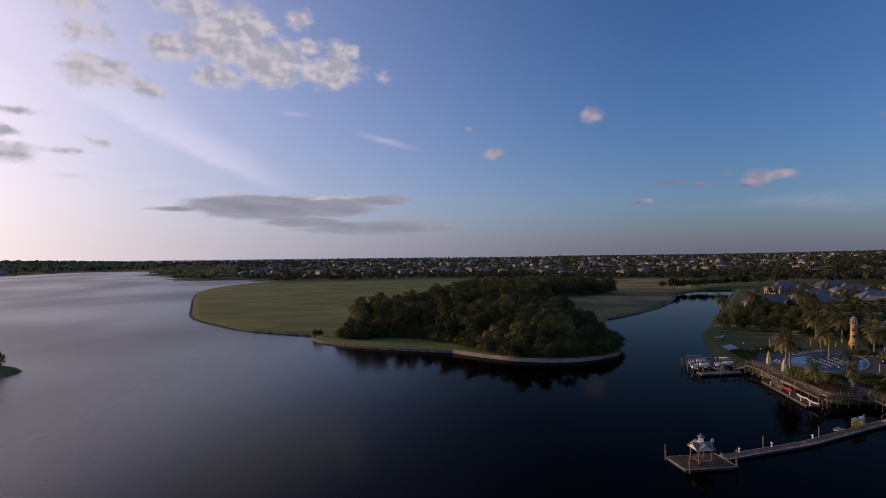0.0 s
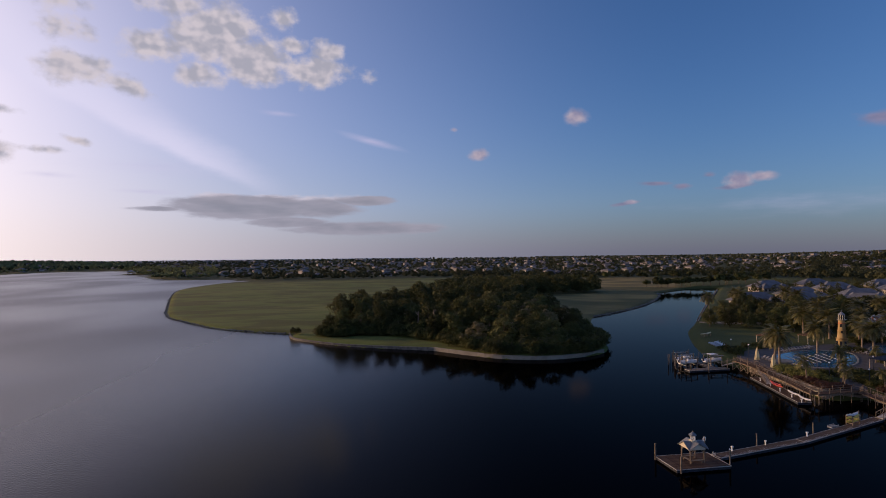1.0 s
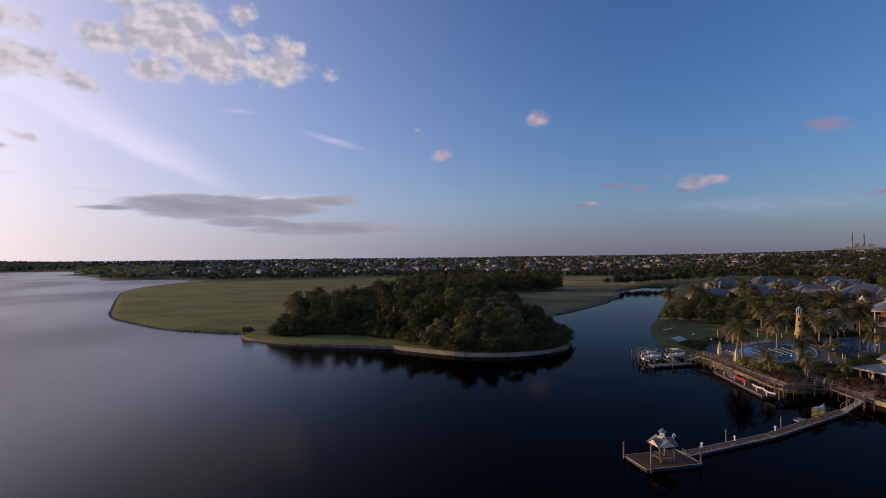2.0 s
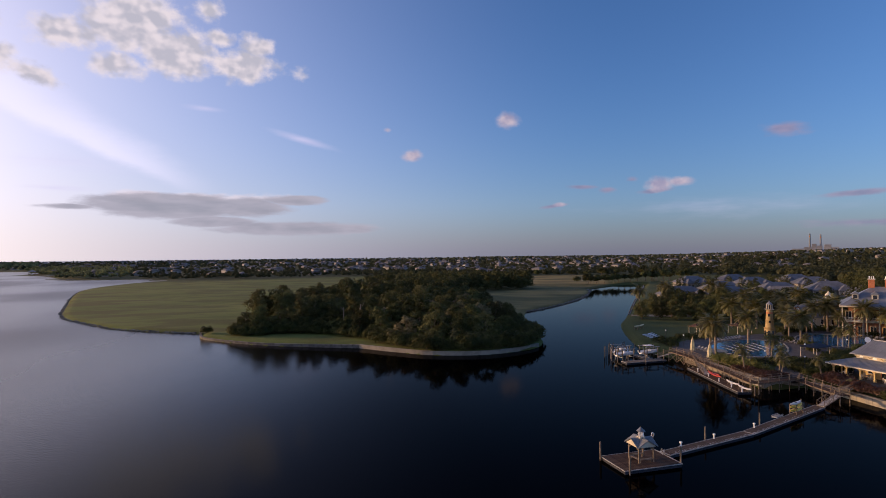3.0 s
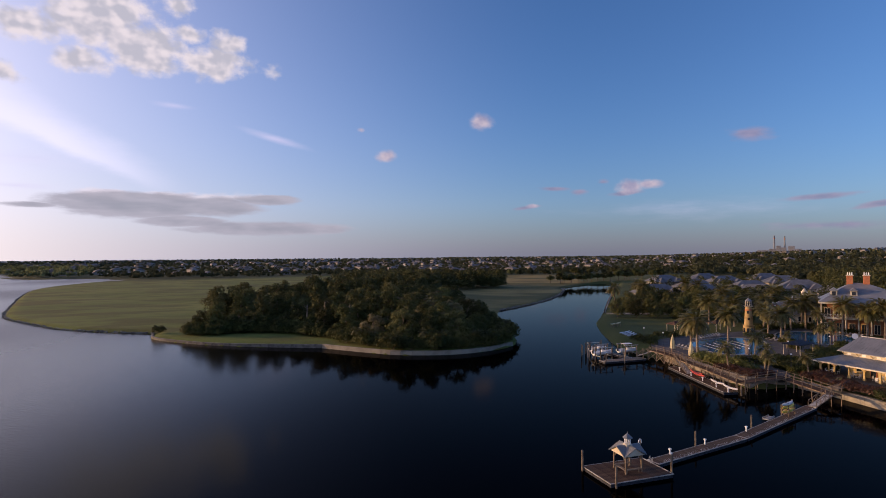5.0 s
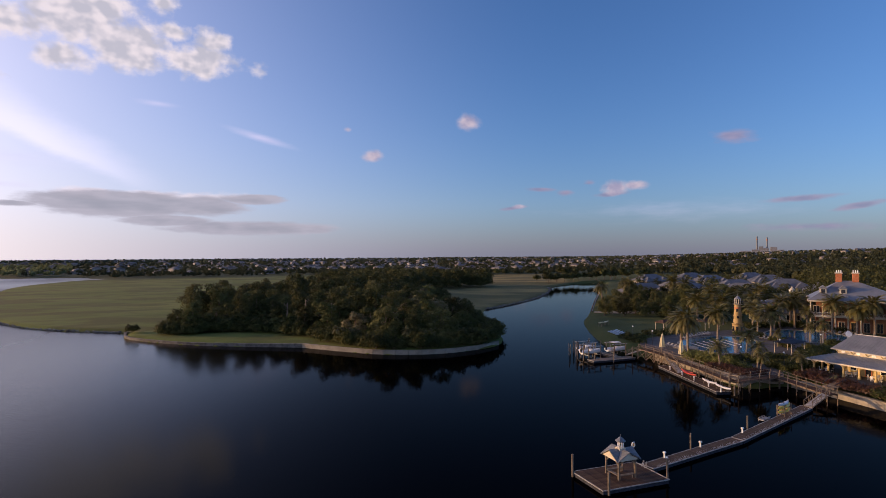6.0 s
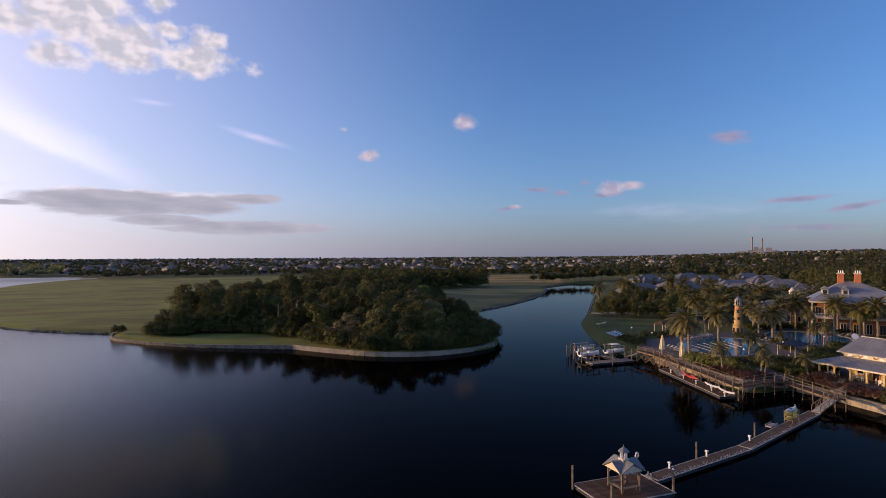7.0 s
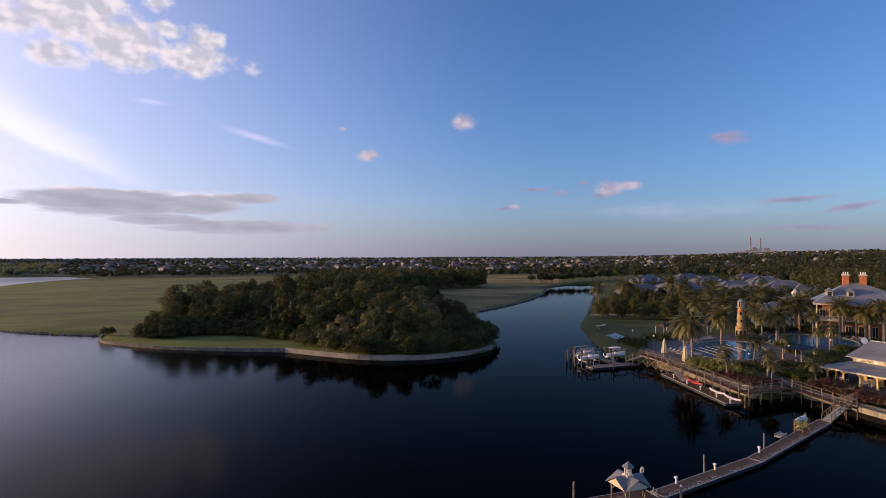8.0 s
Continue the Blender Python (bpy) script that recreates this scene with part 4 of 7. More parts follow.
def gazebo():
    root = thing("gazebo", "small open timber gazebo with grey metal cross-gable roof and cupola", "gazebo", local_frame(41.75, 93.0, 0.50, 8.0))
    h, w = 2.05, 1.15
    for sx in (-1, 1):
        for sy in (-1, 1):
            bm = bmesh.new()
            box(bm, sx * w - 0.08, sx * w + 0.08, sy * w - 0.08, sy * w + 0.08, 0, h)
            ob = part("post", bm, M_TIMBER, root)
            bm = bmesh.new()
            for dx, dy in ((-sx, 0), (0, -sy)):
                bar(bm, (sx * w, sy * w, h - 0.55), (sx * w + dx * 0.55, sy * w + dy * 0.55, h - 0.02), 0.08, 0.10)
            part("bracket", bm, M_TIMBER, ob)
    for a in range(4):
        bm = bmesh.new()
        box(bm, -w - 0.1, w + 0.1, -0.08, 0.08, h, h + 0.24)
        bmesh.ops.transform(bm, matrix=Matrix.Rotation(a * math.pi / 2, 4, "Z") @ Matrix.Translation((0, w, 0)), verts=bm.verts)
        part("beam", bm, M_CREAM, root)
    # four gables meeting in a cross
    e, r, z0, z1 = 1.55, 1.64, h + 0.10, h + 1.02
    for a in range(4):
        rot = Matrix.Rotation(a * math.pi / 2, 4, "Z")
        bm = bmesh.new()
        for s in (-1, 1):
            p = [(s * e, r, z0), (0, r, z1), (0, 0, z1), (s * e, e * 0.999, z0)]
            q = [(x, y, z + 0.07) for x, y, z in p]
            faces(bm, p + q, [(0, 1, 2, 3), (7, 6, 5, 4), (0, 4, 5, 1), (1, 5, 6, 2), (2, 6, 7, 3), (3, 7, 4, 0)])
        bmesh.ops.transform(bm, matrix=rot, verts=bm.verts)
        rg = part("roof_gable", bm, M_METALROOF, root, "ribbed grey metal roof gable")
        for s in (-1, 1):
            for k in range(1, 6):
                u = k / 6
                x = s * e * u
                bm = bmesh.new()
                bar(bm, (x, r - 0.01, z1 - (z1 - z0) * u + 0.09), (x, max(abs(x), 0.05), z1 - (z1 - z0) * u + 0.09), 0.035, 0.05)
                bmesh.ops.transform(bm, matrix=rot, verts=bm.verts)
                part("seam", bm, M_METALROOF, rg)
        bm = bmesh.new()
        y = r - 0.10
        faces(bm, [(-e + 0.25, y, z0 + 0.04), (e - 0.25, y, z0 + 0.04), (0, y, z1 - 0.10), (-e + 0.25, y - 0.08, z0 + 0.04), (e - 0.25, y - 0.08, z0 + 0.04), (0, y - 0.08, z1 - 0.10)],
              [(0, 1, 2), (5, 4, 3), (0, 3, 4, 1), (1, 4, 5, 2), (2, 5, 3, 0)])
        bmesh.ops.transform(bm, matrix=rot, verts=bm.verts)
        part("gable_board", bm, M_CREAM, root)
    # cupola
    cz = z1 - 0.20
    bm = bmesh.new()
    box(bm, -0.42, 0.42, -0.42, 0.42, cz, cz + 0.35, 0.03)
    cup = part("cupola_base", bm, M_CREAM, root)
    for k in range(8):
        a = k * math.pi / 4 + 0.39
        bm = bmesh.new()
        rod(bm, (0.34 * math.cos(a), 0.34 * math.sin(a), cz + 0.35), (0.34 * math.cos(a), 0.34 * math.sin(a), cz + 1.05), 0.05, 0.05, 6)
        part("cupola_post", bm, M_WHITE, cup)
    bm = bmesh.new()
    rod(bm, (0, 0, cz + 1.05), (0, 0, cz + 1.12), 0.60, 0.60, 8)
    rod(bm, (0, 0, cz + 1.12), (0, 0, cz + 1.60), 0.60, 0.05, 8)
    rod(bm, (0, 0, cz + 1.58), (0, 0, cz + 1.82), 0.03, 0.015, 6)
    part("cupola_roof", bm, M_METALROOF, cup, "faceted grey cupola roof")
    # benches inside the posts
    for a in range(3):
        bm = bmesh.new()
        box(bm, -w + 0.1, w - 0.1, w - 0.32, w + 0.10, 0.42, 0.49, 0.01)
        for x in (-w + 0.3, w - 0.3):
            box(bm, x - 0.05, x + 0.05, w - 0.2, w - 0.1, 0, 0.42)
        bmesh.ops.transform(bm, matrix=Matrix.Rotation(a * math.pi / 2, 4, "Z"), verts=bm.verts)
        part("bench", bm, M_TIMBER, root, "slatted bench between the posts")
    return root


gazebo()


def life_ring(m):
    root = thing("life_ring_stand", "white life ring on a slim post", "life ring", m)
    bm = bmesh.new()
    rod(bm, (0, 0, 0), (0, 0, 2.9), 0.05, 0.05, 7)
    part("post", bm, M_TIMBER, root)
    bm = bmesh.new()
    ring = [Vector((0.30 * math.cos(i * math.pi / 8), 0.08, 2.75 + 0.30 * math.sin(i * math.pi / 8))) for i in range(17)]
    for a, b in zip(ring, ring[1:]):
        rod(bm, a, b, 0.08, 0.08, 7)
    part("ring", bm, M_WHITE, root, "white foam ring")


life_ring(local_frame(44.4, 94.6, 0.50, 30))

# gangway in two runs to the landing below the shore
W0, W1, W2 = Vector((46.2, 94.8)), Vector((64.0, 101.2)), Vector((87.0, 112.9))
walk_plank = plank_mesh("plank", 0.285, 1.78, 0.06, M_DECKSPECK)
for a, b in ((W0, W1), (W1, W2)):
    d = b - a
    run = thing("dock_walkway", "long narrow brown boarded floating walkway with pale edges", "dock", local_frame(a.x, a.y, 0, math.degrees(math.atan2(d.y, d.x))), "walkway sections")
    floating_deck(run, 0.1, d.length + 0.05, -0.95, 0.85, 0.50, walk_plank)
    drng = np.random.default_rng(int(a.x))
    vs, qs = [], []
    for i in range(int(d.length * 18)):
        u, v = drng.uniform(0.5, d.length - 0.3), -0.78 + abs(drng.normal()) * 0.26
        if drng.random() > 0.35 + 0.65 * math.sin(u * 0.9 + a.x) ** 2 or v > 0.7:
            continue
        k = len(vs)
        for j in range(6):
            t = j * math.pi / 3
            rr = drng.uniform(0.02, 0.07)
            vs.append((u + rr * math.cos(t), v + rr * 1.25 * math.sin(t), 0.503 + 0.0005 * (i % 5)))
        qs.append(tuple(range(k, k + 6)))
    droppings = new("splash_mark", raw_mesh("splash_mark", vs, qs, M_DROPPINGS))
    droppings.parent = run
    tagged(droppings, "white bird droppings splashed on the boards", kind="stuff")
    for s, h in (((0.53, 2.5),) if a is W0 else ((0.22, 2.4), (0.80, 2.4))):
        pile(run, d.length * s, 1.0, -1.2, h, 0.12, cap=False)


def pedestal(x, y, turn, z=0.50):
    root = thing("power_pedestal", "small white dock power pedestal", "power pedestal", local_frame(x, y, z, turn), "dock pedestals")
    bm = bmesh.new()
    box(bm, -0.09, 0.09, -0.09, 0.09, 0, 0.62, 0.02)
    part("column", bm, M_WHITE, root)
    bm = bmesh.new()
    box(bm, -0.17, 0.17, -0.17, 0.17, 0.62, 0.80, 0.03)
    part("head", bm, M_WHITE, root)


for s, run in ((0.22, (W0, W1)), (0.61, (W0, W1)), (0.12, (W1, W2))):
    p = run[0].lerp(run[1], s)
    d = (run[1] - run[0]).normalized()
    pedestal(p.x - d.y * 0.62, p.y + d.x * 0.62, 25)


def kayak(name, label, m, mtl, length=3.6, width=0.72, group="kayaks", category="kayak"):
    """A pointed hull with a rounded bottom and an open seat well."""
    bm = bmesh.new()
    rows = []
    for i in range(13):
        u = i / 12 * 2 - 1
        w = width / 2 * (1 - abs(u) ** 2.4) + 0.015
        lift = 0.16 * abs(u) ** 2.5
        prof = [(-w, 0.30 + lift), (-w * 0.85, 0.10 + lift), (0, 0.0 + lift * 1.3), (w * 0.85, 0.10 + lift), (w, 0.30 + lift), (w * 0.5, 0.38 + lift), (-w * 0.5, 0.38 + lift)]
        rows.append([bm.verts.new((u * length / 2, y, z)) for y, z in prof])
    for a, b in zip(rows, rows[1:]):
        for k in range(7):
            bm.faces.new([a[k], a[(k + 1) % 7], b[(k + 1) % 7], b[k]])
    bm.faces.new(rows[0])
    bm.faces.new(rows[-1][::-1])
    root = thing(name, label, category, m, group)
    part("hull", bm, mtl, root, soft=True)
    bm = bmesh.new()
    rod(bm, (-0.1, 0, 0.36), (-0.1, 0, 0.42), width * 0.33, width * 0.30, 12)
    part("seat_well", bm, M_DARK, root, "dark seat well")
    return root


def kayak_rack():
    m = local_frame(79.4, 109.5, 0.50, 26)
    root = thing("kayak_rack", "low timber rack on the walkway holding kayaks", "rack", m)
    for x in (-1.2, 1.2):
        bm = bmesh.new()
        for y in (-0.55, 0.55):
            box(bm, x - 0.06, x + 0.06, y - 0.06, y + 0.06, 0, 1.7)
        for z in (0.35, 1.0):
            box(bm, x - 0.05, x + 0.05, -0.65, 0.65, z, z + 0.08)
        part("frame", bm, M_TIMBER, root)
    for z, mt, col in ((0.43, M_KAYAKY, "yellow"), (1.08, M_KAYAKY, "yellow")):
        kayak("kayak", "yellow plastic kayak lying on a timber rack", m @ Matrix.Translation((0, 0.0, z)), mt, 4.3, 0.9)
    kayak("kayak", "pale grey kayak on top of a timber rack", m @ Matrix.Translation((0, 0.1, 1.5)), M_KAYAKW, 3.9, 0.8)


kayak_rack()


def boat_lift_bench(x, y, turn):
    root = thing("kayak_launch", "low white kayak launch frame at the walkway edge", "launch", local_frame(x, y, 0.2, turn) @ Matrix.Scale(0.72, 4))
    for s in (-0.6, 0.6):
        bm = bmesh.new()
        rod(bm, (-1.6, s, 0.45), (1.6, s, 0.45), 0.06, 0.06, 7)
        for u in (-1.4, -0.5, 0.5, 1.4):
            rod(bm, (u, s, -0.2), (u, s, 0.62), 0.04, 0.04, 6)
        rod(bm, (-1.4, s, 0.60), (1.4, s, 0.60), 0.04, 0.04, 6)
        part("rail", bm, M_DOCKEDGE, root)
    bm = bmesh.new()
    box(bm, -1.6, 1.6, -0.6, 0.6, 0.1, 0.3, 0.04)
    part("cradle", bm, M_DOCKEDGE, root)


boat_lift_bench(75.2, 108.9, 26)


# ---------------------------------------------------------------- boardwalks on piles, with rails
def boardwalk(label, pts, width, z, rails=(1, -1), legs=True, brace=False):
    root = thing("boardwalk", label, "boardwalk")
    pl = None
    for a, b in zip(pts, pts[1:]):
        a, b = Vector(a), Vector(b)
        d = b - a
        ang = math.atan2(d.y, d.x)
        t, nrm = d.normalized(), Vector((-d.normalized().y, d.normalized().x))
        n = max(2, int(d.length / 0.3))
        step = d.length / n
        me = plank_mesh("plank", step - 0.015, width, 0.06, M_DECK)
        for i in range(n):
            c = a + t * step * (i + 0.5)
            piece("plank", me, root, local_frame(c.x, c.y, z - 0.03, math.degrees(ang)))
        for s in (-1, 0, 1):
            o = nrm * s * (width / 2 - 0.12)
            bm = bmesh.new()
            bar(bm, (*(a + o), z - 0.20), (*(b + o), z - 0.20), 0.10, 0.26)
            part("joist", bm, M_TIMBER, root)
        k = max(1, int(round(d.length / 2.9)))
        for s in rails:
            o = nrm * s * (width / 2 - 0.04)
            for h in (1.08, 0.60):
                bm = bmesh.new()
                bar(bm, (*(a + o), z + h), (*(b + o), z + h), 0.04 if h < 1 else 0.09, 0.05 if h < 1 else 0.04)
                part("rail", bm, M_TIMBER, root)
        for i in range(k + 1):
            c = a + d * (i / k)
            for s in (-1, 1):
                q = c + nrm * s * (width / 2 - 0.02)
                bm = bmesh.new()
                top = z + 1.15 if s in rails else z + 0.02
                box(bm, -0.05, 0.05, -0.05, 0.05, -1.4 if legs else z - 0.3, top)
                bmesh.ops.transform(bm, matrix=local_frame(q.x, q.y, 0, math.degrees(ang)), verts=bm.verts)
                part("post", bm, M_TIMBER, root)
            if brace and i < k:
                c2 = a + d * ((i + 1) / k)
                for s in (-1, 1):
                    o = nrm * s * (width / 2 + 0.06)
                    for za, zb in ((0.1, z - 0.2), (z - 0.2, 0.1)):
                        bm = bmesh.new()
                        bar(bm, (*(c + o * (1 + 0.03 * (za > 1))), za), (*(c2 + o * (1 + 0.03 * (za > 1))), zb), 0.06, 0.14)
                        part("brace", bm, M_TIMBER, root)
    return root


boardwalk("brown timber boardwalk on braced piles with post-and-rail sides", [(86.4, 161.5), (86.6, 155.0), (86.2, 150.0)], 2.0, 2.4, brace=True)
boardwalk("long brown timber boardwalk above the kayak dock with rails", [(86.2, 150.0), (84.6, 136.0), (82.8, 124.8)], 1.9, 2.3)
boardwalk("brown timber boardwalk along the basin with rails", [(82.8, 124.8), (94.0, 127.2)], 1.9, 2.3)
boardwalk("timber bridge boardwalk across the basin to the pavilion", [(94.9, 128.2), (93.9, 121.0), (92.9, 113.6)], 1.9, 2.0)

# floating kayak dock below the long boardwalk
kd = thing("kayak_dock", "dark boarded floating kayak dock with pale white edge", "dock", local_frame(80.0, 122.0, 0, math.degrees(math.atan2(27.5, 4.2))))
floating_deck(kd, 2.6, 27.0, -1.45, 1.35, 0.6, plank_mesh("plank", 0.285, 2.7, 0.06, M_DECK), M_DOCKEDGE)
for s in (1.8, 8.0, 15.5, 23.5):
    pile(kd, s, -1.62, -1.2, 2.0, 0.14, cap=False)
KD = kd.matrix_world.copy()
for s, y, col, lab, ln in ((3.6, -0.5, M_KAYAKW, "pale grey kayak on low dock chocks", 4.4), (8.2, -0.4, M_KAYAKW, "pale blue-grey kayak on low dock chocks", 4.4), (15.8, -0.2, M_KAYAKR, "red kayak on low dock chocks", 4.6), (17.6, -0.7, M_KAYAKR, "red kayak beside another on the dock", 4.4)):
    m = KD @ local_frame(s, y, 0.95, 6)
    kayak("kayak", lab, m, col, ln, 0.62)
    root = thing("kayak_chock", "timber kayak chocks on the floating dock", "chock", KD @ local_frame(s, y, 0.6, 6), "kayak chocks")
    for u in (-1.2, 1.2):
        bm = bmesh.new()
        box(bm, u - 0.06, u + 0.06, -0.5, 0.5, 0.18, 0.36, 0.01)
        for v in (-0.42, 0.42):
            box(bm, u - 0.05, u + 0.05, v - 0.05, v + 0.05, 0, 0.18)
        part("chock", bm, M_TIMBER, root)
for s, y in ((12.0, 0.7), (2.2, 0.7), (17.0, 0.7), (22.5, 0.7), (6.5, 0.7)):
    p = KD @ Vector((s, y, 0))
    pedestal(p.x, p.y, 80, 0.6)


def gangway(label, a, b, width, mtl):
    """A sloping gangway with side trusses."""
    a, b = Vector(a), Vector(b)
    root = thing("gangway", label, "gangway")
    d = b - a
    nrm = Vector((-d.y, d.x, 0)).normalized()
    bm = bmesh.new()
    bar(bm, a, b, width, 0.12)
    part("tread", bm, M_DOCKEDGE, root)
    n = max(3, int(d.length / 1.4))
    for s in (-1, 1):
        o = nrm * s * width / 2
        bm = bmesh.new()
        up = Vector((0, 0, 1.0))
        bar(bm, a + o + up, b + o + up, 0.09, 0.09)
        bar(bm, a + o, b + o, 0.09, 0.14)
        for i in range(n + 1):
            p = a + d * (i / n) + o
            bar(bm, p, p + up, 0.07, 0.07)
            if i < n:
                q = a + d * ((i + 1) / n) + o
                bar(bm, p if i % 2 else p + up, q + up if i % 2 else q, 0.06, 0.06)
        part("side_truss", bm, mtl, root)


gangway("pale aluminium gangway sloping down to the kayak dock", (86.0, 150.5, 2.2), (82.6, 140.6, 0.75), 1.3, M_TIMBER)
gangway("grey timber ramp from the boardwalk down to the walkway", (92.2, 114.3, 1.92), (86.6, 112.2, 0.66), 1.3, M_TIMBER)
gangway("timber ramp from the boardwalk to the boat dock", (86.2, 160.8, 2.2), (82.4, 162.2, 0.8), 1.2, M_TIMBER)


# ---------------------------------------------------------------- small boat dock
bd = thing("boat_dock", "grey boarded boat dock with finger piers on piles", "dock", local_frame(76.5, 160.4, 0, 8))
floating_deck(bd, -5.6, 6.4, -2.2, 0.4, 0.6, plank_mesh("plank", 0.285, 2.5, 0.06, M_TIMBER))
bd2 = thing("finger_pier", "narrow grey finger pier between boat lifts", "dock", local_frame(79.2, 166.2, 0, 98))
floating_deck(bd2, -5.0, 7.0, -0.7, 0.7, 0.6, plank_mesh("plank", 0.285, 1.35, 0.06, M_TIMBER))


def motorboat(m, length, canopy):
    root = thing("motorboat", "small white motorboat raised on a boat lift", "boat", m, "boats on lifts")
    bm = bmesh.new()
    rows = []
    for i in range(9):
        u = i / 8
        w = 1.05 * (1 - max(0, u - 0.35) ** 2 * 2.2)
        w = max(w, 0.05)
        sheer = 0.95 + 0.35 * u * u
        keel = 0.05 + 0.55 * max(0, u - 0.6) ** 1.5 * 2
        prof = [(-w, sheer), (-w * 0.92, 0.42 + keel * 0.6), (0, keel), (w * 0.92, 0.42 + keel * 0.6), (w, sheer), (w * 0.8, sheer - 0.02), (w * 0.72, 0.55), (-w * 0.72, 0.55), (-w * 0.8, sheer - 0.02)]
        rows.append([bm.verts.new(((u - 0.5) * length, y, z)) for y, z in prof])
    for a, b in zip(rows, rows[1:]):
        for k in range(9):
            bm.faces.new([a[k], a[(k + 1) % 9], b[(k + 1) % 9], b[k]])
    bm.faces.new(rows[0])
    bm.faces.new(rows[-1][::-1])
    part("hull", bm, M_WHITE, root)
    bm = bmesh.new()
    box(bm, -0.4, 0.5, -0.35, 0.35, 0.55, 1.35, 0.06)
    con = part("console", bm, M_WHITE, root)
    bm = bmesh.new()
    faces(bm, [(0.5, -0.33, 1.35), (0.5, 0.33, 1.35), (0.25, 0.28, 1.75), (0.25, -0.28, 1.75)], [(0, 1, 2, 3)])
    bmesh.ops.solidify(bm, geom=bm.faces[:], thickness=0.02)
    part("windscreen", bm, M_GLASS, con)
    bm = bmesh.new()
    box(bm, -length / 2 - 0.35, -length / 2 + 0.02, -0.22, 0.22, 0.55, 1.35, 0.08)
    part("outboard", bm, M_DARK, root, "dark outboard motor")
    if canopy:
        bm = bmesh.new()
        box(bm, -1.3, 1.0, -0.9, 0.9, 2.35, 2.45, 0.03)
        part("canopy", bm, M_WHITE, root)
        bm = bmesh.new()
        for x in (-1.1, 0.8):
            for y in (-0.8, 0.8):
                rod(bm, (x, y, 0.9), (x, y, 2.36), 0.03, 0.03, 6)
        part("canopy_frame", bm, M_STEEL, root)


def boat_lift(x, y, turn, length=5.4, canopy=False):
    m = local_frame(x, y, 0, turn)
    root = thing("boat_lift", "four-post timber and steel boat lift", "boat lift", m, "boat lifts")
    for sx in (-1.7, 1.7):
        for sy in (-1.65, 1.65):
            pile(root, sx, sy, -1.3, 3.3, 0.15, cap=False)
        bm = bmesh.new()
        bar(bm, (sx, -1.65, 0.95), (sx, 1.65, 0.95), 0.12, 0.2)
        part("cross_beam", bm, M_STEEL, root)
    for sy in (-1.65, 1.65):
        bm = bmesh.new()
        bar(bm, (-2.2, sy, 3.15), (2.2, sy, 3.15), 0.12, 0.2)
        part("top_beam", bm, M_STEEL, root)
    motorboat(m @ Matrix.Translation((0, 0, 1.0)), length, canopy)


boat_lift(74.0, 164.4, 8)
boat_lift(75.4, 169.6, 8, 4.8)
boat_lift(82.0, 166.4, 8, 5.6, True)
for x, y, h in ((70.6, 161.4, 3.0), (72.0, 158.3, 2.6), (82.4, 159.2, 3.4), (84.6, 160.6, 2.4), (71.2, 166.9, 3.2), (73.0, 172.4, 3.0), (78.0, 173.6, 3.4), (80.4, 171.4, 3.0), (76.4, 157.4, 2.8), (70.0, 163.6, 2.9), (70.4, 169.2, 3.1), (71.6, 170.9, 2.6), (74.2, 174.4, 3.2), (76.0, 175.6, 2.8), (79.6, 176.2, 3.0), (83.2, 172.0, 2.7), (85.2, 169.6, 3.1), (73.4, 167.2, 3.3), (78.6, 162.2, 3.0)):
    bm = bmesh.new()
    rod(bm, (0, 0, -1.3), (0, 0, h), 0.12, 0.10, 9)
    single("mooring_post", bm, M_TIMBER, "weathered timber mooring pile standing in the water", "pile", Matrix.Translation((x, y, 0)), "mooring posts")

# kayaks and a rack on the lawn
for i in range(4):
    x, y = 95.4 - i * 0.35, 192.3 - i * 2.1
    rack_z = height_at(x, y)
    kayak("kayak", "white kayak lying upturned on the grass bank", local_frame(x, y, rack_z + 0.05, 33), M_KAYAKW, 6.2, 0.95, "kayaks on the lawn")
rk = thing("canoe_stand", "timber stand with a long tan canoe on the lawn", "stand", local_frame(100.2, 207.2, height_at(100.2, 207.2), 36))
bm = bmesh.new()
for u in (-2.4, 0, 2.4):
    box(bm, u - 0.08, u + 0.08, -0.6, 0.6, 0.8, 0.95)
    for v in (-0.5, 0.5):
        box(bm, u - 0.07, u + 0.07, v - 0.07, v + 0.07, -0.2, 0.8)
part("trestle", bm, M_TIMBER, rk)
kayak("canoe", "long tan canoe lying on a timber stand", local_frame(100.2, 207.2, height_at(100.2, 207.2) + 0.95, 36), M_CANVAS, 7.2, 1.0, "", "canoe")

# ---------------------------------------------------------------- resort grounds
def slab(name, label, category, outline, z0, z1, mtl, kind="structure"):
    """A flat slab with the given outline."""
    bm = bmesh.new()
    lo = [bm.verts.new((p[0], p[1], z0)) for p in outline]
    hi = [bm.verts.new((p[0], p[1], z1)) for p in outline]
    bm.faces.new(hi)
    bm.faces.new(lo[::-1])
    n = len(outline)
    for i in range(n):
        bm.faces.new([lo[i], lo[(i + 1) % n], hi[(i + 1) % n], hi[i]])
    bmesh.ops.triangulate(bm, faces=[f for f in bm.faces if len(f.verts) > 4])
    return single(name, bm, mtl, label, category, kind=kind)


def ring(points, steps=5):
    return [(p.x, p.y) for p in curve_through(points, steps, True)]


